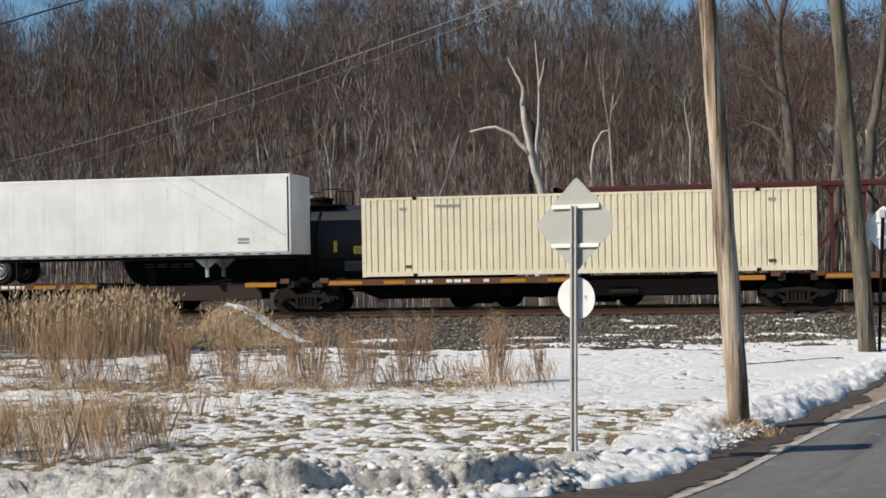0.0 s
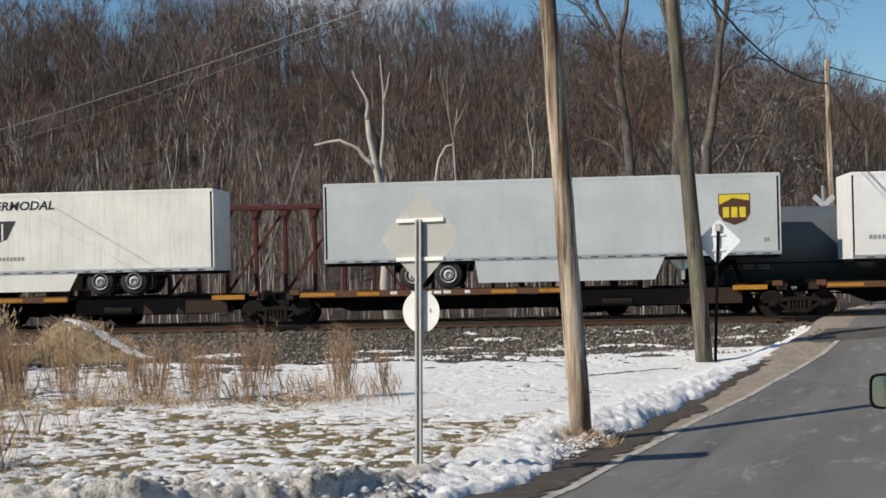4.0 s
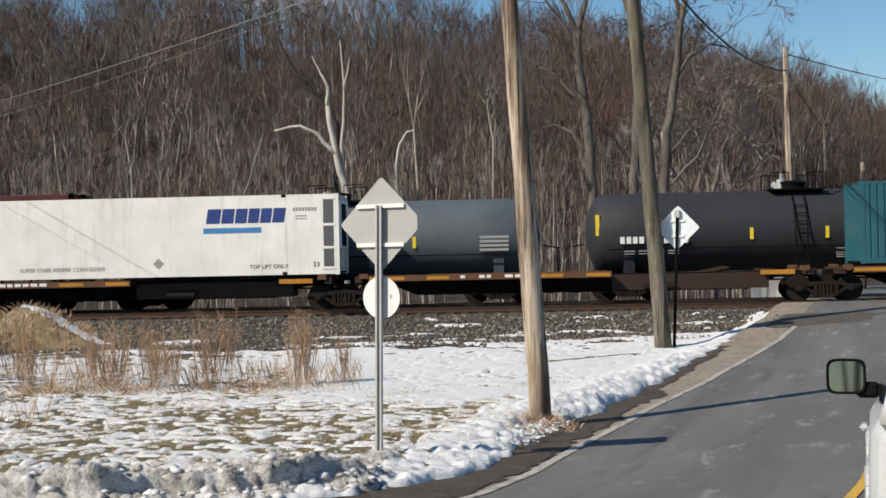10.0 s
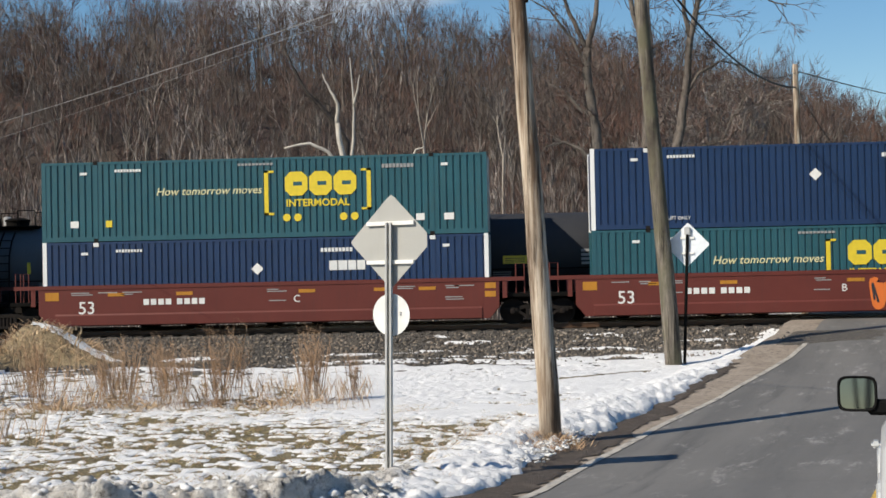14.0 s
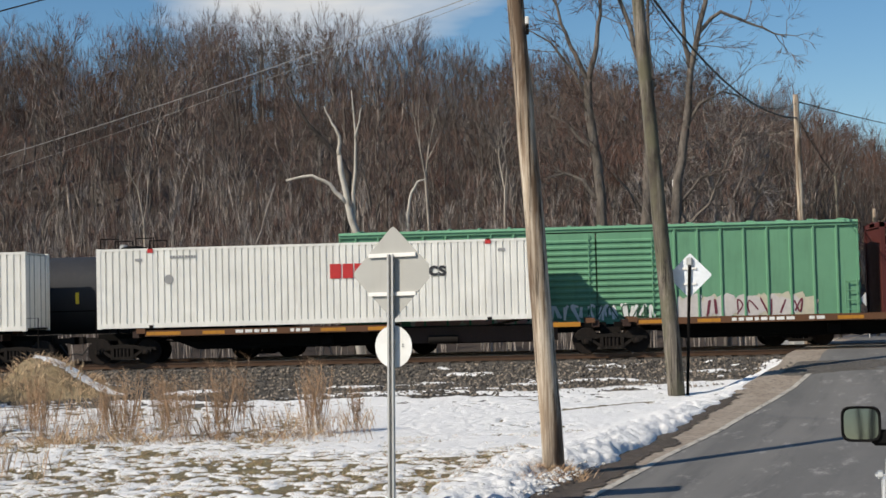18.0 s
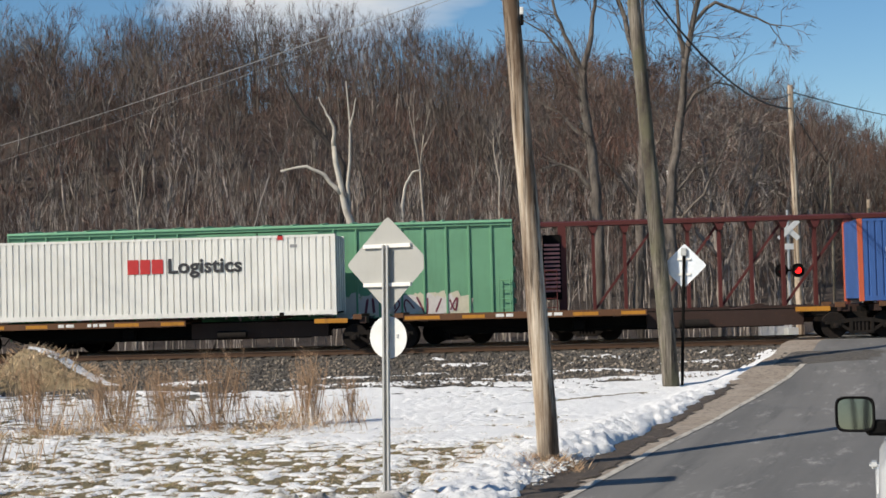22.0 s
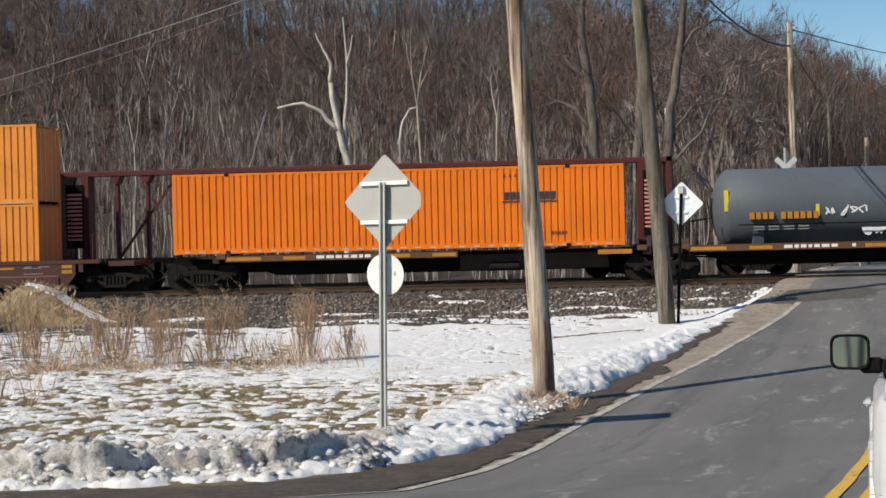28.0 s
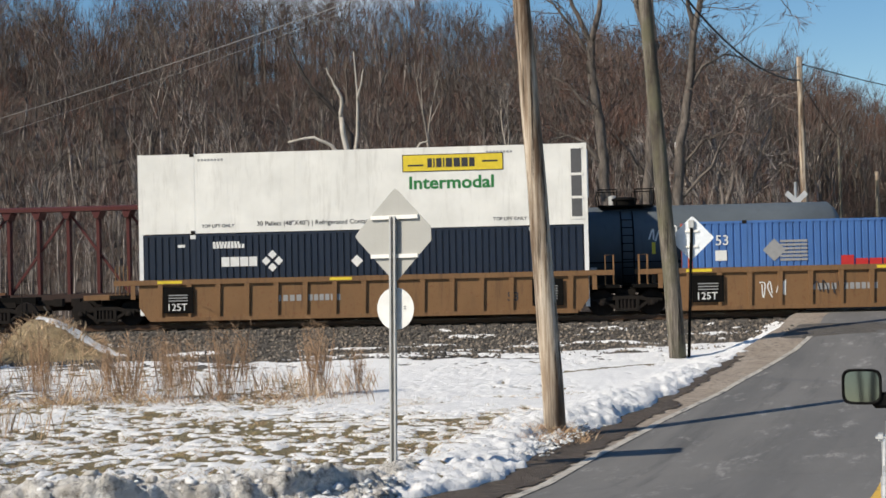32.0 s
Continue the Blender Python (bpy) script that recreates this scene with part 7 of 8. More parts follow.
def navy_box(x, z, word_x, diamond_x, label, m=P_NAVY):
    c = container(x, z, m, label, corner=P_BRIGHT)
    blocks(c, word_x, 1.70, 0.34, (0.85, 0.95, 0.85, 0.85), M_WHITE, Y_FACE, 0.1)
    bm = bmesh.new()
    for dx, dz in ((0, 0.23), (0.23, 0), (0, -0.23), (-0.23, 0)):
        prism(bm, [(dx, dz - 0.16), (dx + 0.16, dz), (dx, dz + 0.16), (dx - 0.16, dz)], "y", -0.006, 0)
    part("diamond_mark", bm, M_WHITE, c).location = (word_x + 1.85, Y_FACE, 1.87)
    part("pale_diamond", prism(bmesh.new(), [(0, -0.22), (0.22, 0), (0, 0.22), (-0.22, 0)], "y", -0.006, 0), M_SIGNBACK, c).location = (diamond_x, Y_FACE, 1.80)
    lettering(c, "TOP LIFT ONLY", 2.3, 0.32, 0.17, M_WHITE, Y_FACE - 0.004)
    lettering(c, "TOP LIFT ONLY", 12.6, 0.32, 0.17, M_WHITE, Y_FACE - 0.004)
    small_marks(c)
    plates(c, [(word_x - 0.3 + 0.13 * k, word_x - 0.2 + 0.13 * k, 2.36, 2.5) for k in range(9)], M_WHITE, Y_FACE)
    part("white_tag", boxed(P1 - 0.1, P1 + 0.1, Y_FACE - 0.02, Y_FACE, 2.72, 2.86), M_WHITE, c)
    part("white_tag", boxed(P2 - 0.1, P2 + 0.1, Y_FACE - 0.02, Y_FACE, 2.72, 2.86), M_WHITE, c)
    return c


def blue_box(x, z, m, label):
    c = container(x, z, m, label, corner=P_REDPOST)
    lettering(c, "53", 0.95, 2.05, 0.5, M_WHITE, Y_FACE - 0.004)
    plates(c, [(0.95, 1.35, 1.5, 1.86), (7.85, 8.3, 2.38, 2.74), (14.9, 15.1, 0.85, 1.05)], M_WHITE, Y_FACE)
    x0 = 5.3
    blocks(c, x0, 0.98, 0.62, (0.7,), M_REDMARK, Y_FACE)
    blocks(c, x0 + 0.5, 0.98, 0.5, (0.85, 0.85, 0.75, 0.85), M_REDMARK, Y_FACE, 0.1)
    blocks(c, x0 + 2.2, 0.98, 0.66, (0.75,), M_WHITE, Y_FACE)
    blocks(c, x0 + 2.77, 0.98, 0.47, (0.8, 0.85, 0.85, 0.85, 0.8, 0.85, 0.85, 0.35, 0.9), M_WHITE, Y_FACE, 0.1)
    for k in range(6):
        part("speed_bar", boxed(3.2, 4.15, Y_FACE - 0.006, Y_FACE, 1.45 + 0.13 * k, 1.53 + 0.13 * k), M_GREYMARK, c)
    part("diamond_mark", prism(bmesh.new(), [(2.6, 1.84), (3.0, 2.24), (3.4, 1.84), (3.0, 1.44)], "y", Y_FACE - 0.008, Y_FACE - 0.001), M_GREYMARK, c)
    plates(c, [(12.5 + 0.16 * k, 12.62 + 0.16 * k, 2.3, 2.46) for k in range(7)], M_WHITE, Y_FACE)
    return c


def blue_word_box(x, z, label):
    c = container(x, z, P_WHITE, label, smooth=True, vents="right", seam=4.1)
    blocks(c, 11.35, 1.9, 0.52, (0.95, 0.85, 0.8, 0.75, 0.75, 0.85), M_BLUEMARK, Y_FACE, 0.1, lean=0.15)
    plates(c, [(11.25, 13.35, 1.55, 1.74)], plain("mid_blue_marking", (0.05, 0.22, 0.5)), Y_FACE)
    lettering(c, "TOP LIFT ONLY", 2.25, 0.26, 0.2, M_DARKMARK, Y_FACE - 0.004)
    lettering(c, "TOP LIFT ONLY", 12.9, 0.26, 0.2, M_DARKMARK, Y_FACE - 0.004)
    lettering(c, "SUPER CUBE REEFER CONTAINER", 4.5, 0.28, 0.21, M_GREYMARK, Y_FACE - 0.004, 0.2)
    lettering(c, "53", 15.2, 0.3, 0.24, M_DARKMARK, Y_FACE - 0.004)
    part("placard", lathe(bmesh.new(), [(0, 0.2), (0.004, 0.2)], "y", 4), M_GREYMARK, c).location = (9.6, Y_FACE - 0.005, 0.5)
    plates(c, [(14.5 + 0.11 * k, 14.58 + 0.11 * k, 2.3, 2.42) for k in range(8)] + [(14.6, 15.0, 2.1, 2.14), (14.6, 15.0, 2.0, 2.04)], M_GREYMARK, Y_FACE)
    return c


def semitrailer(x, label, body, axles, skirt=None, reefer_end=None, ribs=1.25, low=2.14, high=5.10, stand=None):
    """A highway trailer on a wagon; axles: places of its wheels, skirt: span of the side panel."""
    t = thing("semitrailer", label, "trailer", "trailers on the train")
    w = 1.295
    for s in (-1, 1):
        part("side_wall", boxed(0.12, C_L - 0.12, min(s * (w - 0.004), s * (w - 0.04)), max(s * (w - 0.004), s * (w - 0.04)), low + 0.12, high - 0.1), body, t)
    q = 0.12
    while q < C_L - 0.15:
        e = min(q + ribs, C_L - 0.12)
        part("wall_panel", boxed(q + 0.004, e - 0.004, -w, -w + 0.0035, low + 0.12, high - 0.1), body, t)
        q = e
    part("roof", rbox(0.02, C_L - 0.02, -w + 0.02, w - 0.02, high - 0.06, high, 0.02), body, t)
    for s in (-1, 1):
        part("top_rail", boxed(0.02, C_L - 0.02, min(s * (w + 0.008), s * (w - 0.05)), max(s * (w + 0.008), s * (w - 0.05)), high - 0.12, high - 0.015), body, t)
        part("bottom_rail", boxed(0.02, C_L - 0.02, min(s * (w + 0.012), s * (w - 0.05)), max(s * (w + 0.012), s * (w - 0.05)), low, low + 0.13), M_ALU, t)
    for px, nm in ((0.0, "rear_wall"), (C_L - 0.05, "front_wall")):
        part(nm, boxed(px, px + 0.05, -w, w, low, high - 0.02), body, t)
    part("floor", boxed(0.05, C_L - 0.05, -w + 0.05, w - 0.05, low - 0.12, low + 0.02), M_BLACK, t)
    tape = bmesh.new()
    for k in range(26):
        box(tape, 0.5 + k * 0.6, 0.78 + k * 0.6, -w - 0.015, -w - 0.011, low + 0.02, low + 0.06)
    part("reflective_tape", tape, M_DARKMARK, t)
    for ax in axles:
        for s in (-1, 1):
            wheel = part("wheel", lathe(bmesh.new(), [(-0.24, 0.30), (-0.25, 0.45), (-0.21, 0.50), (0.21, 0.50), (0.25, 0.45), (0.24, 0.30)], "y", 30), M_RUBBER, t, "black tyre", True)
            wheel.location = (ax, s * 0.98, 1.72)
            part("rim", lathe(bmesh.new(), [(-0.20, 0.08), (-0.26, 0.10), (-0.19, 0.16), (-0.16, 0.24), (-0.245, 0.29), (-0.2, 0.31), (0.2, 0.31)], "y", 22), M_RIM, wheel, "bright metal rim").location.y = -0.06
        part("axle", boxed(ax - 0.07, ax + 0.07, -0.9, 0.9, 1.65, 1.79), M_BLACK, t)
    a0, a1 = min(axles) - 0.8, max(axles) + 0.8
    part("slider_frame", boxed(a0, a1, -0.55, 0.55, 1.82, low - 0.1), M_BLACK, t)
    for k in (a0 + 0.1, a1 - 0.1):
        part("mud_flap", boxed(k - 0.01, k + 0.01, -1.25, -0.7, 1.45, low - 0.1), M_RUBBER, t)
    stand = C_L - 3.4 if stand is None else stand
    for s in (-1, 1):
        part("landing_leg", boxed(stand - 0.06, stand + 0.06, s * 0.9 - 0.06, s * 0.9 + 0.06, 1.38, low - 0.1), M_GALV, t)
        part("leg_brace", prism(bmesh.new(), [(stand - 0.5, low - 0.1), (stand + 0.5, low - 0.1), (stand + 0.12, 1.75), (stand - 0.12, 1.75)], "y", s * 0.92 - 0.02, s * 0.92 + 0.02), M_SIGNBACK, t)
    hx = stand + (1.8 if stand > 8 else -1.8)
    part("hitch_post", prism(bmesh.new(), [(hx - 0.9, 1.2), (hx - 0.7, 1.2), (hx + 0.1, low - 0.12), (hx - 0.2, low - 0.12)], "y", -0.3, 0.3), M_BLACK, t)
    part("hitch_post", prism(bmesh.new(), [(hx + 0.3, 1.2), (hx + 0.45, 1.2), (hx + 0.1, low - 0.12), (hx - 0.05, low - 0.12)], "y", -0.2, 0.2), M_BLACK, t)
    if skirt:
        for s in (-1, 1):
            part("side_skirt", prism(bmesh.new(), [(skirt[0], low), (skirt[1], low), (skirt[1] - 0.35, 1.40), (skirt[0] + 0.12, 1.40)], "y", s * (w - 0.01), s * (w - 0.04)), body, t, "pale side skirt")
    if reefer_end is not None:
        s = 1 if reefer_end > 8 else -1
        px = C_L if s > 0 else 0.0
        part("cooling_unit", rbox(min(px, px + s * 0.55), max(px, px + s * 0.55), -0.95, 0.95, low + 1.1, high - 0.25, 0.06), P_BRIGHT if s < 0 else M_BLACK, t)
        part("unit_grille", boxed(min(px + s * 0.1, px + s * 0.45), max(px + s * 0.1, px + s * 0.45), -0.965, -0.945, low + 1.3, high - 0.6), M_BLACK, t)
    return rides(t, x)


# ---- the passing train, from its front to its end
TAN1, METRO, TAN2 = -12.98, -31.84, -52.33
spine_label = "rusty spine wagon platform with an amber-striped deck edge"
seedn = 100
for ends in ([20.0, 2.5, -15.2, -33.71, -51.17], [-55.72, -73.29, -91.88, -109.21], [-176.48, -192.8, -209.86, -227.4, -244.31, -260.94], [-328.51, -345.75, -364.42, -382.05],
             [-386.0, -402.9, -420.5, -437.6, -454.6, -470.42], [-498.69, -515.36, -532.52, -549.75, -566.9, -583.43], [-673.4, -690.5]):
    for k in range(len(ends) - 1):
        seedn += 1
        spine_unit(ends[k + 1], ends[k], k == len(ends) - 2, k == 0, spine_label, seedn)
P_WELLNAVY = paint("dark_navy_wagon_paint", (0.016, 0.023, 0.052), 0.55, (0.06, 0.05, 0.05), 0.5)
P_WELLRED = paint("red_brown_wagon_paint", (0.135, 0.032, 0.025), 0.55, (0.06, 0.03, 0.025), 0.4)
P_WELLBROWN = paint("dull_brown_wagon_paint", (0.085, 0.034, 0.027), 0.6, (0.04, 0.03, 0.025), 0.5)
P_WELLPLUM = paint("plum_brown_wagon_paint", (0.088, 0.040, 0.040), 0.6, (0.05, 0.035, 0.03), 0.5)
P_WELLGOLD = paint("golden_brown_wagon_paint", (0.215, 0.118, 0.055), 0.65, (0.075, 0.043, 0.028), 0.95, 0, 0.8)
P_SPRAYTAN = plain("tan_spray_paint", (0.50, 0.36, 0.16))
P_SPRAYSIL = plain("silver_spray_paint", (0.40, 0.40, 0.40), 0.5, 0.3)
well_unit(-133.4, -114.2, False, True, P_WELLNAVY, False, "dark navy well wagon covered in spray paint", 11, spray=((3.6, 8.6, 0.35, 1.4, P_SPRAYTAN, 16, 0.10),), letter="B", side=1.28)
well_unit(-152.09, -133.4, False, False, P_WELLNAVY, False, "dark navy well wagon covered in spray paint", 12, spray=((5.0, 8.0, 0.55, 1.3, P_SPRAYTAN, 12, 0.42), (5.0, 8.0, 0.4, 1.42, M_DARKMARK, 5, 0.05), (10.3, 13.4, 0.5, 1.4, P_SPRAYSIL, 12, 0.09)), letter="C", side=1.28)
well_unit(-171.85, -152.09, True, False, P_WELLNAVY, False, "dark navy well wagon covered in spray paint", 13, spray=((2.6, 6.4, 0.35, 1.4, P_SPRAYTAN, 12, 0.08), (8.3, 14.4, 0.35, 1.45, P_SPRAYSIL, 22, 0.075)), side=1.28)
well_unit(-284.89, -265.64, False, True, P_WELLRED, False, "red-brown smooth-sided well wagon", 14, spray=((11.6, 14.2, 0.45, 1.25, P_SALMON, 8, 0.34), (11.6, 14.2, 0.38, 1.35, M_DARKMARK, 6, 0.075)), letter="B")
well_unit(-304.23, -284.89, False, False, P_WELLRED, False, "red-brown smooth-sided well wagon", 15, letter="C")
well_unit(-323.9, -304.23, True, False, P_WELLRED, False, "red-brown smooth-sided well wagon", 16, letter="A")
well_unit(-494.76, -475.38, True, True, P_WELLPLUM, True, "plum-brown ribbed well wagon", 17, spray=((8.8, 10.6, 0.4, 1.2, P_SPRAYTAN, 6, 0.05),))
well_unit(-607.32, -586.62, True, True, P_WELLBROWN, False, "dull brown smooth-sided well wagon", 18, spray=((8.8, 11.2, 0.35, 1.35, M_WHITE, 6, 0.05),), side=1.06)
well_unit(-631.03, -610.46, False, True, P_WELLGOLD, True, "golden-brown ribbed well wagon with spray paint", 19, spray=((9.3, 12.2, 0.35, 1.35, P_SPRAYSIL, 5, 0.16), (9.3, 12.2, 0.35, 1.35, M_DARKMARK, 5, 0.07)))
well_unit(-650.63, -631.03, False, False, P_WELLGOLD, True, "golden-brown ribbed well wagon", 20, spray=((4.6, 5.6, 0.5, 1.2, M_WHITE, 4, 0.04), (6.4, 7.6, 0.5, 1.2, M_DARKMARK, 4, 0.04), (9.4, 9.9, 0.3, 1.3, M_WHITE, 4, 0.04)))
well_unit(-669.46, -650.63, True, False, P_WELLGOLD, True, "golden-brown ribbed well wagon", 21)

tan_box(TAN1)
metro = semitrailer(METRO, "plain white box trailer with dark blue block lettering", P_BRIGHT, (3.27, 4.47), low=2.18, high=5.17)
blocks(metro, 1.75, 4.55, 0.34, (1.0, 0.85, 0.85, 0.85, 0.95), M_BLUEMARK, -1.297, 0.1, lean=0.15)
blocks(metro, 1.75, 4.12, 0.30, (0.8, 0.8, 0.85, 0.3, 0.75, 0.75, 0.8), M_BLUEMARK, -1.297, 0.1, lean=0.15)
plates(metro, [(14.1, 14.55, 2.6, 2.68), (14.1, 14.55, 2.72, 2.82)], M_GREYMARK, -1.297)
tan_box(TAN2)
alli = semitrailer(-71.48, "white trailer with dark blue block lettering and four blue dots", P_BRIGHT, (3.55, 4.75), low=1.98, high=5.0, reefer_end=16, ribs=2.3)
blocks(alli, 4.6, 4.0, 0.5, (1.0, 0.7, 0.7, 0.4, 1.0, 0.9, 0.8, 0.8), M_BLUEMARK, -1.297, 0.08, lean=0.15)
blocks(alli, 8.2, 4.0, 0.36, (0.7, 0.7, 0.3, 0.75, 0.75, 0.75, 0.5, 0.7), M_DARKMARK, -1.297, 0.16)
blocks(alli, 10.6, 4.0, 0.36, (0.3, 0.7, 0.7, 0.2), M_DARKMARK, -1.297, 0.16)
plates(alli, [(4.55, 11.6, 3.84, 3.88)], M_DARKMARK, -1.297)
for dx in (5.0, 5.7, 10.3, 11.0):
    part("blue_dot", lathe(bmesh.new(), [(-0.006, 0.28), (0, 0.28)], "y", 26), M_BLUEMARK, alli).location = (dx, -1.297, 3.42)
plates(alli, [(0.6 + 0.15 * k, 0.71 + 0.15 * k, 2.66, 2.8) for k in range(16)], M_GREYMARK, -1.297)
lettering(alli, "53'", 7.8, 2.75, 0.36, M_DARKMARK, -1.3)
blocks(alli, 14.35, 2.95, 0.15, (0.7,) * 10, M_GREYMARK, -1.297, 0.2)
P_TRAILERGREY = paint("pale_grey_trailer_paint", (0.54, 0.58, 0.595), 0.4, (0.35, 0.32, 0.28), 0.3)
grey_trailer = semitrailer(-90.03, "pale grey trailer with a brown and gold shield", P_TRAILERGREY, (3.2, 4.45), skirt=(5.4, 12.1), low=2.2, high=5.06, ribs=20)
bm = prism(bmesh.new(), [(0, 1.1), (1.1, 1.1), (1.1, 0.4), (0.95, 0.15), (0.55, 0.0), (0.15, 0.15), (0, 0.4)], "y", -0.006, 0)
part("shield", bm, plain("brown_marking", (0.085, 0.035, 0.015)), grey_trailer, "brown shield").location = (14.0, -1.297, 3.25)
part("shield_top", prism(bmesh.new(), [(0.03, 1.07), (1.07, 1.07), (1.07, 0.85), (0.5, 0.95), (0.03, 0.72)], "y", -0.009, 0), M_YELLOW, grey_trailer).location = (14.0, -1.297, 3.25)
blocks(grey_trailer, 14.15, 3.52, 0.36, (0.6, 0.6, 0.6), M_YELLOW, -1.303, 0.2)
blocks(grey_trailer, 15.55, 2.65, 0.14, (0.7, 0.7), M_GREYMARK, -1.297)
shield_trailer = semitrailer(-110.2, "off-white refrigerated trailer with black block lettering", P_WHITE, (11.9, 13.15), skirt=(5.1, 11.1), low=2.05, high=5.02, reefer_end=0, ribs=0.4, stand=3.6)
blocks(shield_trailer, 5.45, 4.42, 0.42, (0.75, 0.75, 0.35, 0.9, 0.7), M_DARKMARK, -1.297, 0.08)
plates(shield_trailer, [(5.3, 6.9, 4.86, 4.90)], M_DARKMARK, -1.297)
lettering(shield_trailer, "INTERMODAL", 7.2, 4.40, 0.44, M_DARKMARK, -1.3, 0.2, 1.1)
part("dark_shield", prism(bmesh.new(), [(0, 0.85), (1.7, 0.85), (1.35, 0.18), (0.85, 0.0), (0.35, 0.18)], "y", -0.006, 0), M_DARKMARK, shield_trailer).location = (7.1, -1.297, 3.15)
plates(shield_trailer, [(7.55, 7.62, 3.35, 3.9), (7.95, 8.02, 3.25, 3.9), (8.25, 8.32, 3.3, 3.9)], M_WHITE, -1.304)
blocks(shield_trailer, 6.7, 2.55, 0.13, (0.8,) * 17, M_GREYMARK, -1.297, 0.3)

white_sign_box(-131.74, HIGH_Z, 2.9, True, "white corrugated container with a yellow sign field")
orange_box(-131.74, LOW_Z, 2.5, P_ORANGE, "orange corrugated container with a black word mark")
orange_box(-151.03, HIGH_Z, 2.8, P_ORANGE, "orange corrugated container with a black word mark")
white_sign_box(-151.03, LOW_Z, 9.6, True, "white corrugated container with a pale sign field", pale=True, low=True)
red_black_box(-170.52, HIGH_Z, 3.1, "white corrugated container with a faded red mark and spray paint", True, True)
white_sign_box(-170.52, LOW_Z, 2.9, False, "off-white smooth container with a yellow sign field", low=True, stained=True)
slogan_box(-191.6, SPINE_Z, P_TEAL, "teal corrugated container with yellow markings")
blue_word_box(-226.11, SPINE_Z, "white smooth refrigerated container with blue block lettering")
navy_box(-261.8, SPINE_Z, 3.05, 7.9, "navy corrugated container with white corner posts")
navy_box(-282.93, HIGH_Z, 10.45, 7.85, "navy corrugated container with white corner posts")
slogan_box(-282.93, LOW_Z, P_DKTEAL, "dark teal corrugated container with yellow markings")
slogan_box(-302.74, HIGH_Z, P_DKTEAL, "dark teal corrugated container with yellow markings")
navy_box(-302.74, LOW_Z, 10.45, 7.85, "navy corrugated container with white corner posts")
blue_box(-322.12, HIGH_Z, P_DEEPBLUE, "deep blue corrugated container with red corner posts")
blue_box(-322.12, LOW_Z, P_LTBLUE, "faded light blue container with red corner posts")
white_sign_box(-343.63, SPINE_Z, 2.7, False, "white smooth refrigerated container with a yellow sign field", reefer=True, vents="left")
red_black_box(-382.89, SPINE_Z, 8.5, "white corrugated container with red and black markings")
red_black_box(-401.66, SPINE_Z, 8.6, "white corrugated container with red and black markings")
blue_box(-437.67, SPINE_Z, P_DEEPBLUE, "deep blue corrugated container with red corner posts")
red_black_box(-472.23, SPINE_Z, 8.6, "white corrugated container with red and black markings")
white_sign_box(-493.27, HIGH_Z, 9.5, False, "stained white refrigerated container with a yellow sign field", reefer=True, stained=True)
white_sign_box(-493.27, LOW_Z, 2.85, False, "white smooth refrigerated container with a yellow sign field", reefer=False, low=True)
orange_box(-514.24, SPINE_Z, 2.35, P_SALMON, "faded orange corrugated container with a black word mark", False)
orange_box(-548.78, SPINE_Z, 12.6, P_ORANGE, "orange corrugated container with a black word mark")
orange_box(-584.39, SPINE_Z, 11.9, P_ORANGE, "orange corrugated container with a black word mark")
orange_box(-605.47, HIGH_Z, 2.35, P_AMBER, "yellow-orange corrugated container with a black word mark")
orange_box(-605.47, LOW_Z, 2.35, P_AMBER, "yellow-orange corrugated container with a black word mark")
orange_box(-628.86, LOW_Z, 12.2, P_AMBER, "yellow-orange corrugated container with a black word mark")
blue_box(-648.48, LOW_Z, P_BLUE, "blue corrugated container with red corner posts")
white_sign_box(-668.1, HIGH_Z, 9.6, False, "white smooth refrigerated container with a yellow sign field", reefer=True)
navy_box(-668.1, LOW_Z, 3.0, 7.9, "near-black navy corrugated container with white corner posts", P_INK)

# ---- the slow train on the far track
P_TANKGREY = paint("blue_grey_tank_paint", (0.095, 0.113, 0.130), 0.55, (0.05, 0.05, 0.05), 0.35, gloss=0.2)
P_TANKBLACK = paint("black_tank_paint", (0.034, 0.036, 0.042), 0.62, (0.06, 0.05, 0.045), 0.35, gloss=0.16)
P_BOXGREEN = paint("green_boxcar_paint", (0.145, 0.335, 0.205), 0.5, (0.07, 0.15, 0.09), 0.4)
P_BEAMRED = paint("oxide_red_beam_paint", (0.092, 0.022, 0.020), 0.6, (0.05, 0.02, 0.018), 0.5)


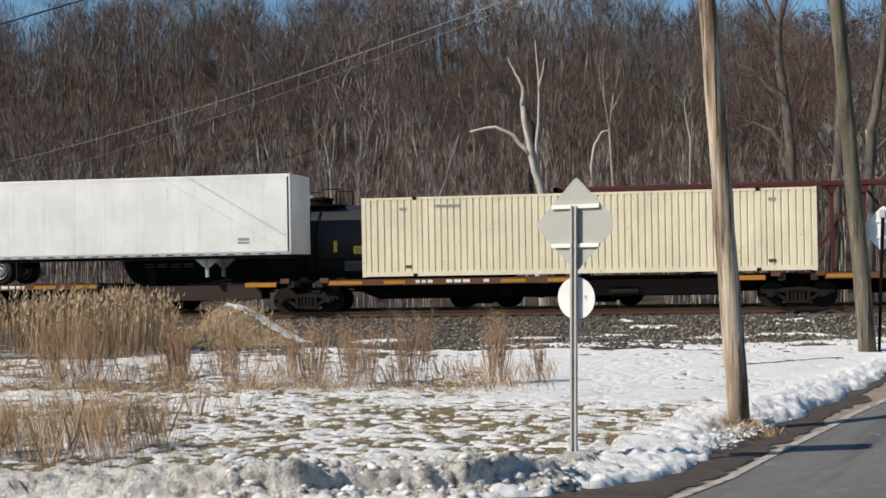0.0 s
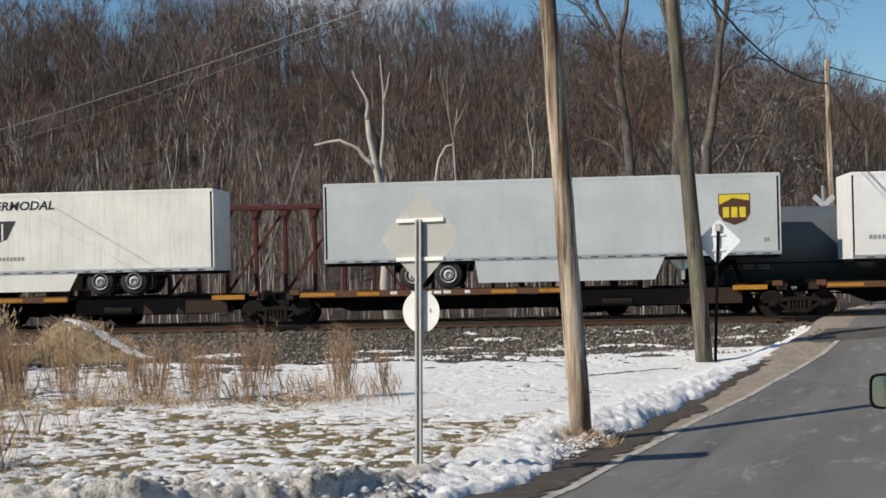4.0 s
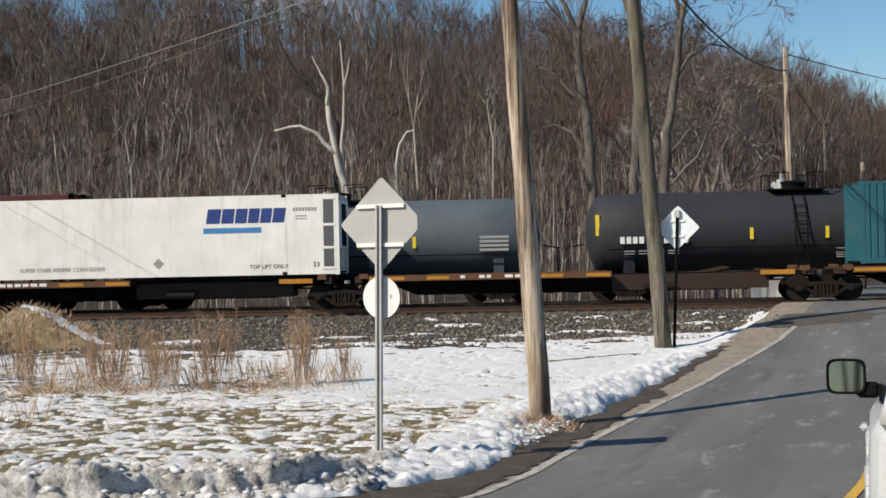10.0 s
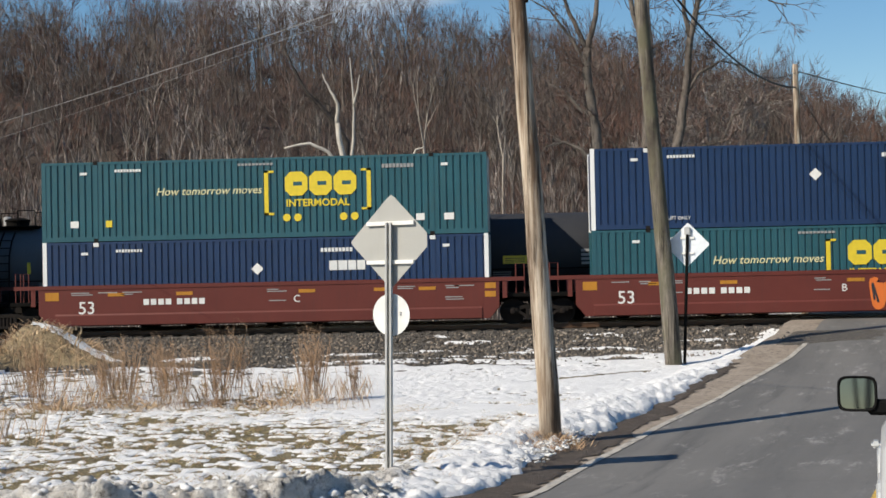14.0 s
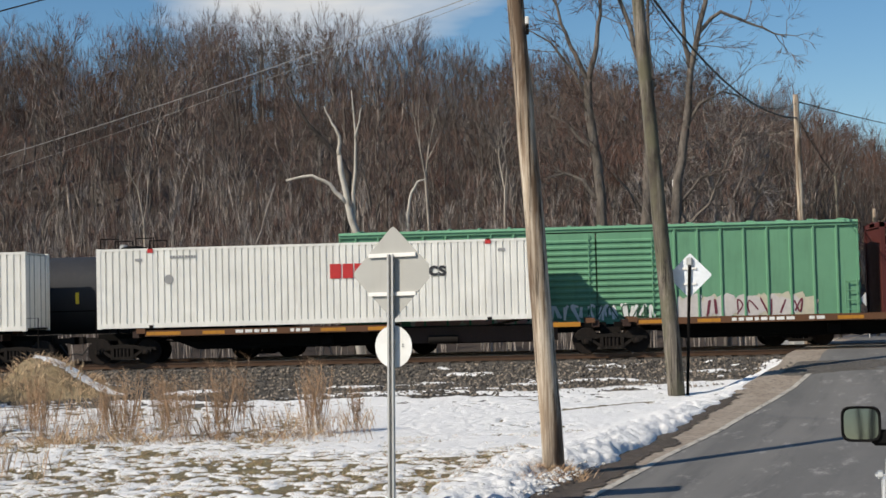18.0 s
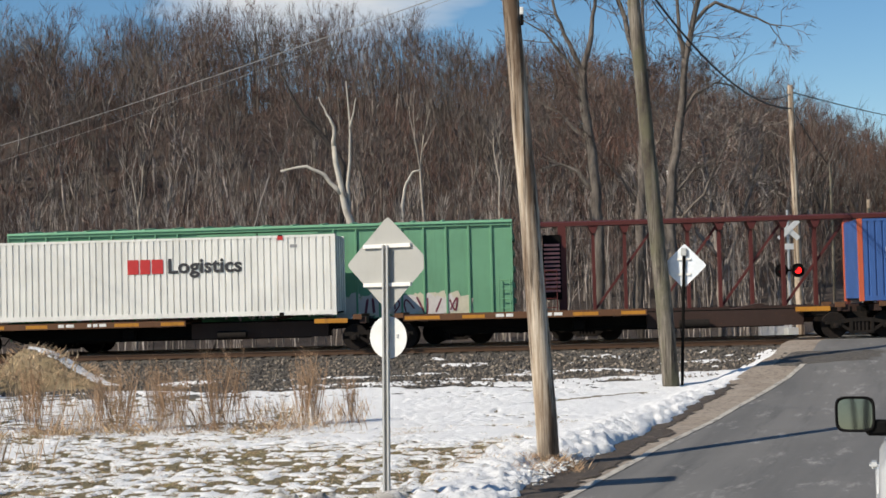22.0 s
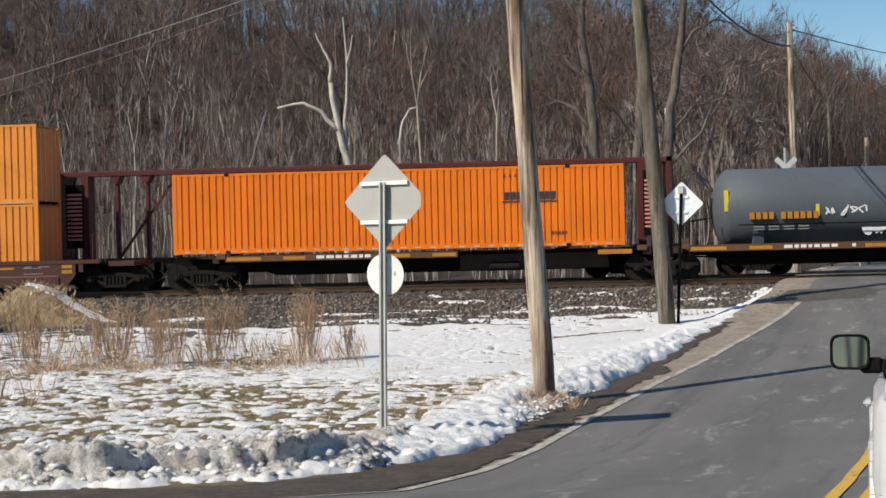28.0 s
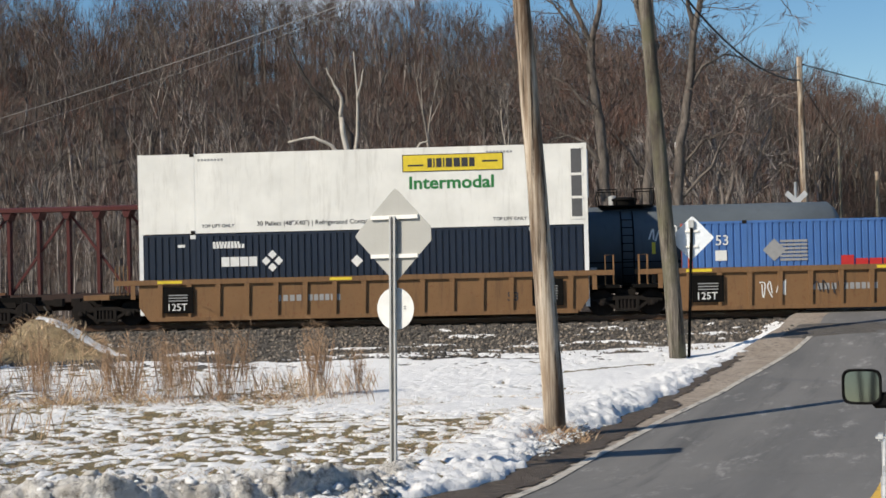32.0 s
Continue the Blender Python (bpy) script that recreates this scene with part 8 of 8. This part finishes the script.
def tank_car(x0, x1, hatch, m, label, spray=False):
    n = x1 - x0
    car = thing("tank_car", label, "tank wagon", "tank wagons")
    r, cz = 1.53, 2.52 if m == P_TANKGREY else 2.60
    prof = [(0.0, 0.02), (0.06, 0.55), (0.18, 1.0), (0.36, 1.32), (0.6, r)]
    prof += [(0.6 + (n - 1.2) * k / 8, r) for k in range(1, 8)] + [(n - a, q) for a, q in prof[::-1]]
    part("tank_shell", lathe(bmesh.new(), prof, "x", 48, (0, 0, cz)), m, car, smooth=True)
    for px in (1.6, n - 1.6):
        part("saddle", prism(bmesh.new(), [(-1.15, 1.02), (1.15, 1.02), (1.35, cz - 0.7), (0.9, cz - 1.18), (-0.9, cz - 1.18), (-1.35, cz - 0.7)], "x", px - 0.2, px + 0.2), m, car)
        truck(car, px)
    for a, b in ((-0.9, 2.6), (n - 2.6, n + 0.9)):
        part("stub_sill", boxed(a, b, -0.32, 0.32, 0.78, 1.08), M_BLACK, car)
        part("end_platform", boxed(a if a < 1 else b - 0.9, a + 0.9 if a < 1 else b, -1.3, 1.3, 1.06, 1.12), M_BLACK, car)
    for px, sg in ((-0.7, 1), (n + 0.7, -1)):
        rail = bmesh.new()
        for yy in (-1.25, 1.25):
            tube(rail, [(px, yy, 1.1), (px, yy, 2.1), (px + sg * 0.6, yy, 2.2)], 0.022, 6)
        tube(rail, [(px, -1.25, 2.1), (px, 1.25, 2.1)], 0.022, 6)
        part("end_rail", rail, M_BLACK, car)
        coupler(car, px, -sg)
    part("outlet_valve", lathe(bmesh.new(), [(0.55, 0.1), (0.7, 0.16), (cz - r + 0.1, 0.2)], "z", 14, (hatch, 0, 0)), M_BLACK, car)
    part("manway", lathe(bmesh.new(), [(cz + r - 0.05, 0.45), (cz + r + 0.22, 0.45), (cz + r + 0.24, 0.5), (cz + r + 0.30, 0.5), (cz + r + 0.36, 0.3)], "z", 24, (hatch, 0, 0)), M_BLACK, car)
    part("valve_housing", lathe(bmesh.new(), [(cz + r - 0.05, 0.16), (cz + r + 0.4, 0.16), (cz + r + 0.44, 0.08)], "z", 14, (hatch - 0.45, 0.1, 0)), M_GALV, car)
    part("top_platform", boxed(hatch - 1.05, hatch + 1.05, -1.0, 1.0, cz + r - 0.02, cz + r + 0.03), M_BLACK, car)
    for yy in (-1.0, 1.0):
        for a, b in ((-1.05, -0.35), (0.35, 1.05)):
            part("top_rail", tube(bmesh.new(), [(hatch + a, yy, cz + r), (hatch + a, yy, cz + r + 0.62), (hatch + b, yy, cz + r + 0.62), (hatch + b, yy, cz + r)], 0.028, 6), M_BLACK, car)
    ladder = bmesh.new()
    for dx in (-0.22, 0.22):
        tube(ladder, [(hatch + dx, -r * math.sin(t) - 0.1, cz + r * math.cos(t)) for t in (0.55, 0.9, 1.3, 1.57)] + [(hatch + dx, -r - 0.1, 1.0)], 0.028, 6)
    for k in range(9):
        zz = 1.1 + k * 0.3
        yy = -r - 0.1 if zz < cz else -math.sqrt(max(0.1, r * r - (zz - cz) ** 2)) - 0.1
        tube(ladder, [(hatch - 0.22, yy, zz), (hatch + 0.22, yy, zz)], 0.018, 6)
    part("ladder", ladder, M_BLACK, car)
    part("side_rail", tube(bmesh.new(), [(0.8, -r - 0.02, cz - 0.62), (n - 0.8, -r - 0.02, cz - 0.62)], 0.02, 6), M_BLACK, car)
    for q in (0.35, 3.7, hatch - 1.9, hatch + 0.9, hatch + 3.0, n - 0.65):
        big = q < 1 or q > n - 1
        rr = r + 0.006 if not big else 1.40
        part("yellow_strip", boxed(q, q + (0.13 if not big else 0.14), -rr - 0.004, -rr + 0.2, cz + (-0.34 if not big else -0.1), cz + 0.10 + (0.6 if big else 0)), M_YELLOW, car, "yellow reflective strip")
    mm = M_AMBER if m == P_TANKGREY else M_WHITE
    plates(car, [(1.25 + 0.24 * k + (0.2 if k > 3 else 0), 1.42 + 0.24 * k + (0.2 if k > 3 else 0), cz - 0.42, cz - 0.16) for k in range(10)], mm, -r + 0.035, "reporting_number", 0.07)
    plates(car, [(1.4 + 0.55 * k, 1.8 + 0.55 * k, cz - 0.72 - 0.1 * j, cz - 0.68 - 0.1 * j) for k in range(4) for j in range(2)], M_GREYMARK, -r + 0.11, "small_print", 0.03)
    plates(car, [(hatch + 1.3, hatch + 2.0, cz - 0.75 - 0.08 * j, cz - 0.72 - 0.08 * j) for j in range(5)], M_GREYMARK, -r + 0.16, "small_print", 0.04)
    if m == P_TANKBLACK:
        placard = part("yellow_placard", boxed(hatch + 1.7, hatch + 2.6, -r - 0.006, -r + 0.1, cz - 0.42, cz - 0.12), M_YELLOW, car)
        for zz in (cz - 0.22, cz - 0.29, cz - 0.36):
            part("print_line", boxed(hatch + 1.78, hatch + 2.52, -r - 0.009, -r - 0.005, zz - 0.012, zz + 0.012), M_DARKMARK, placard)
    plates(car, [(n - 2.3, n - 1.2, cz - 0.5 + 0.16 * j, cz - 0.40 + 0.16 * j) for j in range(4)], M_GREYMARK, -r + 0.05, "data_stencil", 0.06)
    if spray:
        strokes(car, hatch + 0.6, hatch + 3.2, cz - 0.1, cz + 0.75, M_WHITE, -r + 0.02, 6, 0.06, 51)
        strokes(car, hatch + 2.0, hatch + 6.2, cz - 0.75, cz - 0.3, M_WHITE, -r + 0.1, 10, 0.05, 52)
        strokes(car, 3.9, 5.6, cz - 0.35, cz + 0.1, M_WHITE, -r + 0.01, 5, 0.06, 53)
        strokes(car, hatch - 3.0, hatch - 1.2, cz - 1.05, cz - 0.6, M_WHITE, -r + 0.24, 6, 0.2, 54)
    return rides(car, x0, 0, True)


def centre_beam(x0, x1, label):
    n = x1 - x0
    car = thing("centre_beam_flatcar", label, "flat wagon", "centre-beam wagons")
    part("deck", boxed(0, n, -1.4, 1.4, 1.0, 1.14), M_BROWNSTEEL, car)
    part("centre_sill", prism(bmesh.new(), [(0.3, 0.85), (3.0, 0.80), (4.2, 0.5), (n - 4.2, 0.5), (n - 3.0, 0.80), (n - 0.3, 0.85), (n - 0.3, 1.0), (0.3, 1.0)], "y", -0.3, 0.3), M_BROWNSTEEL, car)
    for s in (-1, 1):
        part("side_sill", boxed(0, n, s * 1.42 - 0.03, s * 1.42 + 0.03, 0.86, 1.16), M_BROWNSTEEL, car)
    part("top_chord", prism(bmesh.new(), [(-0.42, 4.42), (0.42, 4.42), (0.42, 4.56), (0.12, 4.62), (-0.12, 4.62), (-0.42, 4.56)], "x", 0.0, n), P_BEAMRED, car)
    for px, sg in ((0.0, 1), (n, -1)):
        a, b = (px, px + sg * 0.16)
        part("bulkhead_frame", boxed(min(a, b), max(a, b), -1.4, -1.2, 1.1, 4.56), P_BEAMRED, car)
        part("bulkhead_frame", boxed(min(a, b), max(a, b), 1.2, 1.4, 1.1, 4.56), P_BEAMRED, car)
        part("bulkhead_top", boxed(min(a, b), max(a, b), -1.4, 1.4, 4.38, 4.56), P_BEAMRED, car)
        part("bulkhead_sheet", boxed(min(a + sg * 0.05, b - sg * 0.05), max(a + sg * 0.05, b - sg * 0.05), -1.2, 1.2, 1.1, 4.4), P_BEAMRED, car)
        part("end_post", boxed(min(px + sg * 0.9, px + sg * 1.2), max(px + sg * 0.9, px + sg * 1.2), -0.42, 0.42, 1.14, 4.42), P_BEAMRED, car)
        part("data_board", boxed(min(px + sg * 0.3, px + sg * 1.0), max(px + sg * 0.3, px + sg * 1.0), -0.46, -0.44, 1.6, 4.1), M_BLACK, car)
        plates(car, [(min(px + sg * 0.35, px + sg * 0.95), max(px + sg * 0.35, px + sg * 0.95), 1.9 + 0.16 * j, 1.98 + 0.16 * j) for j in range(12)], M_PALERED, -0.462)
        truck(car, px + sg * 1.9)
        coupler(car, px, -sg)
        lad = bmesh.new()
        for k in range(5):
            tube(lad, [(px + sg * 0.35, -1.44, 1.3 + 0.35 * k), (px + sg * 0.8, -1.44, 1.3 + 0.35 * k)], 0.018, 6)
        for q in (0.35, 0.8):
            tube(lad, [(px + sg * q, -1.44, 0.7), (px + sg * q, -1.44, 2.8)], 0.018, 6)
        part("ladder", lad, P_BEAMRED, car)
    posts = 18
    step = (n - 2.1) / posts
    post = gusset = None
    for k in range(1, posts):
        px = 1.05 + k * step
        if post is None:
            post = part("centre_post", boxed(-0.06, 0.06, -0.16, 0.16, 1.14, 4.42), P_BEAMRED, car)
            gusset = part("gusset", prism(bmesh.new(), [(-0.2, 4.42), (0.2, 4.42), (0.07, 4.12), (-0.07, 4.12)], "y", -0.38, 0.38), P_BEAMRED, car)
            post.location.x = gusset.location.x = px
        else:
            share(post, car, (px, 0, 0)), share(gusset, car, (px, 0, 0))
    for k in range(1, posts - 1, 2):
        px, up = 1.05 + k * step, k < posts / 2
        a, b = (px, px + 2 * step) if up else (px + 2 * step, px)
        part("diagonal_brace", prism(bmesh.new(), [(a - 0.06, 1.14), (a + 0.06, 1.14), (b + 0.06, 4.4), (b - 0.06, 4.4)], "y", -0.05, 0.05), P_BEAMRED, car)
    return rides(car, x0, 0, True)


def box_car(x0, x1, label):
    n = x1 - x0
    car = thing("boxcar", label, "box wagon")
    y, low, high = 1.50, 1.02, 4.50
    d0, d1 = n * 0.38, n * 0.62
    for s in (-1, 1):
        for a, b in ((0.05, d0), (d1, n - 0.05)):
            part("side_sheet", boxed(a, b, min(s * (y - 0.065), s * (y - 0.105)), max(s * (y - 0.065), s * (y - 0.105)), low, high), P_BOXGREEN, car)
            k = a + 0.6
            post = None
            while k < b - 0.2:
                if post is None:
                    post = part("side_post", prism(bmesh.new(), [(-0.05, s * (y - 0.065)), (0.05, s * (y - 0.065)), (0.03, s * y), (-0.03, s * y)], "z", low, high), P_BOXGREEN, car)
                    post.location.x = k
                else:
                    share(post, car, (k, 0, 0))
                k += 0.86
        part("side_sill", boxed(0, n, min(s * (y + 0.01), s * (y - 0.12)), max(s * (y + 0.01), s * (y - 0.12)), low - 0.14, low + 0.05), P_BOXGREEN, car)
        part("top_plate", boxed(0, n, min(s * (y + 0.01), s * (y - 0.12)), max(s * (y + 0.01), s * (y - 0.12)), high - 0.01, high + 0.10), P_BOXGREEN, car)
        mid = (d0 + d1) / 2
        for a, b in ((d0, mid - 0.03), (mid + 0.03, d1)):
            pressed, zz = [(s * (y - 0.09), high - 0.06), (s * (y - 0.09), low + 0.06), (s * (y - 0.02), low + 0.06)], low + 0.2
            while zz < high - 0.25:
                pressed += [(s * (y - 0.02), zz), (s * (y + 0.03), zz + 0.05), (s * (y + 0.03), zz + 0.11), (s * (y - 0.02), zz + 0.16)]
                zz += 0.235
            bm = prism(bmesh.new(), pressed + [(s * (y - 0.02), high - 0.06)], "x", a, b)
            door = part("plug_door", bm, P_BOXGREEN, car, "green ribbed sliding door")
            part("door_rod", tube(bmesh.new(), [(b - 0.25, s * (y + 0.05), low + 0.1), (b - 0.25, s * (y + 0.05), high - 0.1)], 0.022, 6), P_BOXGREEN, door)
        part("door_track", boxed(d0 - 1.5, d1 + 0.6, min(s * (y + 0.03), s * (y - 0.02)), max(s * (y + 0.03), s * (y - 0.02)), low - 0.12, low - 0.02), M_BLACK, car)
    roof = prism(bmesh.new(), [(-1.56, 4.6), (1.56, 4.6), (1.50, 4.68), (0, 4.78), (-1.50, 4.68)], "x", 0, n)
    k = 0.7
    while k < n - 0.4:
        prism(roof, [(-1.50, 4.66), (1.50, 4.66), (1.48, 4.72), (0, 4.83), (-1.48, 4.72)], "x", k, k + 0.1)
        k += 1.15
    part("roof", roof, P_BOXGREEN, car)
    for px, sg in ((0.0, 1), (n, -1)):
        part("end_wall", boxed(min(px, px + sg * 0.06), max(px, px + sg * 0.06), -1.48, 1.48, low, 4.62), P_BOXGREEN, car)
        for zz in (1.5, 2.1, 2.7, 3.3, 3.9):
            part("end_rib", boxed(min(px, px - sg * 0.07), max(px, px - sg * 0.07), -1.35, 1.35, zz, zz + 0.22), P_BOXGREEN, car)
        lad = bmesh.new()
        for q in (0.12, 0.55):
            tube(lad, [(px + sg * q, -1.56, 0.5), (px + sg * q, -1.56, 2.5)], 0.02, 6)
        for k in range(6):
            tube(lad, [(px + sg * 0.12, -1.56, 0.6 + 0.36 * k), (px + sg * 0.55, -1.56, 0.6 + 0.36 * k)], 0.018, 6)
        part("ladder", lad, P_BOXGREEN, car)
        truck(car, px + sg * 2.2)
        coupler(car, px, -sg)
    part("centre_sill", boxed(0.2, n - 0.2, -0.3, 0.3, 0.72, 0.92), M_BLACK, car)
    part("floor", boxed(0.1, n - 0.1, -1.4, 1.4, 0.9, 1.04), M_BLACK, car)
    yy = -y + 0.061
    ring = bmesh.new()
    for k in range(40):
        a, b = 2 * math.pi * k / 40, 2 * math.pi * (k + 1) / 40
        v = [ring.verts.new((q * math.cos(t), 0, q * math.sin(t))) for q, t in ((0.50, a), (0.62, a), (0.62, b), (0.50, b))]
        ring.faces.new(v)
    for zz, w in ((-0.25, 0.28), (0.0, 0.24), (0.22, 0.19)):
        for s in (-1, 1):
            v = [ring.verts.new(p) for p in ((0, 0, zz + 0.22), (s * w, 0, zz - 0.02), (s * w, 0, zz - 0.12), (0, 0, zz + 0.10))]
            ring.faces.new(v)
    v = [ring.verts.new(p) for p in ((-0.05, -0.001, -0.42), (0.05, -0.001, -0.42), (0.05, -0.001, 0.42), (-0.05, -0.001, 0.42))]
    ring.faces.new(v)
    part("round_tree_mark", ring, M_WHITE, car, "white ring round a tree shape").location = (1.7, yy - 0.004, 3.05)
    plates(car, [(1.0 + 0.24 * k, 1.18 + 0.24 * k, 2.1, 2.35) for k in range(3)] + [(1.0 + 0.24 * k, 1.18 + 0.24 * k, 1.65, 1.9) for k in range(3)] + [(2.1, 2.25, 1.65, 1.9), (2.33, 2.48, 1.65, 1.9)], M_WHITE, yy, "reporting_number")
    pink, cream = plain("pink_spray_paint", (0.60, 0.32, 0.33)), plain("cream_spray_paint", (0.58, 0.54, 0.42))
    maroon, dark_green = plain("maroon_spray_paint", (0.16, 0.03, 0.05)), plain("dark_green_spray_paint", (0.03, 0.09, 0.05))
    chalk = plain("chalk_spray_paint", (0.62, 0.58, 0.56))
    strokes(car, 1.9, 7.3, 1.15, 2.15, cream, yy, 16, 0.34, 61)
    strokes(car, 2.6, 7.2, 1.05, 2.05, chalk, yy - 0.012, 15, 0.46, 62)
    strokes(car, 2.9, 7.1, 1.06, 1.40, pink, yy - 0.022, 10, 0.30, 63)
    strokes(car, 2.7, 7.2, 1.15, 2.0, dark_green, yy - 0.030, 9, 0.05, 69)
    strokes(car, 7.5, 11.9, 1.12, 1.8, M_WHITE, -y - 0.034, 14, 0.09, 64)
    strokes(car, 9.2, 11.9, 1.12, 1.75, dark_green, -y - 0.044, 6, 0.05, 65)
    strokes(car, 12.3, 18.0, 1.1, 1.9, cream, yy, 18, 0.42, 66)
    strokes(car, 12.5, 17.3, 1.1, 1.9, chalk, yy - 0.012, 12, 0.40, 67)
    strokes(car, 13.6, 17.4, 1.15, 1.9, maroon, yy - 0.022, 7, 0.06, 68)
    return rides(car, x0, 0, True)


tank_car(-24.3, -7.6, 8.4, P_TANKBLACK, "black tank wagon with a railed hatch platform")
centre_beam(-6.35, 16.75, "empty oxide-red centre-beam flat wagon")
tank_car(18.0, 34.75, 8.9, P_TANKGREY, "blue-grey tank wagon with yellow strips")
tank_car(36.5, 51.45, 8.0, P_TANKBLACK, "black tank wagon with white stencils")
box_car(52.87, 72.4, "green boxcar with ribbed doors and sprayed lower sides")
centre_beam(73.25, 97.1, "empty oxide-red centre-beam flat wagon")
tank_car(98.72, 115.4, 8.4, P_TANKGREY, "blue-grey tank wagon with white spray paint", True)

# ---------------------------------------------------------------- what moves
NEAR_T = [0, 2, 4.5, 6.5, 9, 11, 13, 14.5, 16.5, 18, 20, 22, 24.5, 26.5, 28, 29.5, 31, 32]
NEAR_X = [0, 40.69, 91.58, 132.24, 182.98, 223.63, 264.33, 295.24, 336.3, 366.99, 407.99, 449.07, 500.14, 540.97, 571.59, 602.27, 633.06, 653.68]
FAR_T = [0, 4, 8, 12, 16, 20, 24, 28, 32]


def motions():
    for ob, x, z in NEAR_RUN:
        walk(ob, [(t, pose(x + s, TRACKS[0], RAIL_Z + z)) for t, s in zip(NEAR_T, NEAR_X)])
    for ob, x, z in FAR_RUN:
        walk(ob, [(t, pose(x - 3.5 * t + 0.008 * t * t, TRACKS[1], RAIL_Z + z)) for t in FAR_T])


motions()
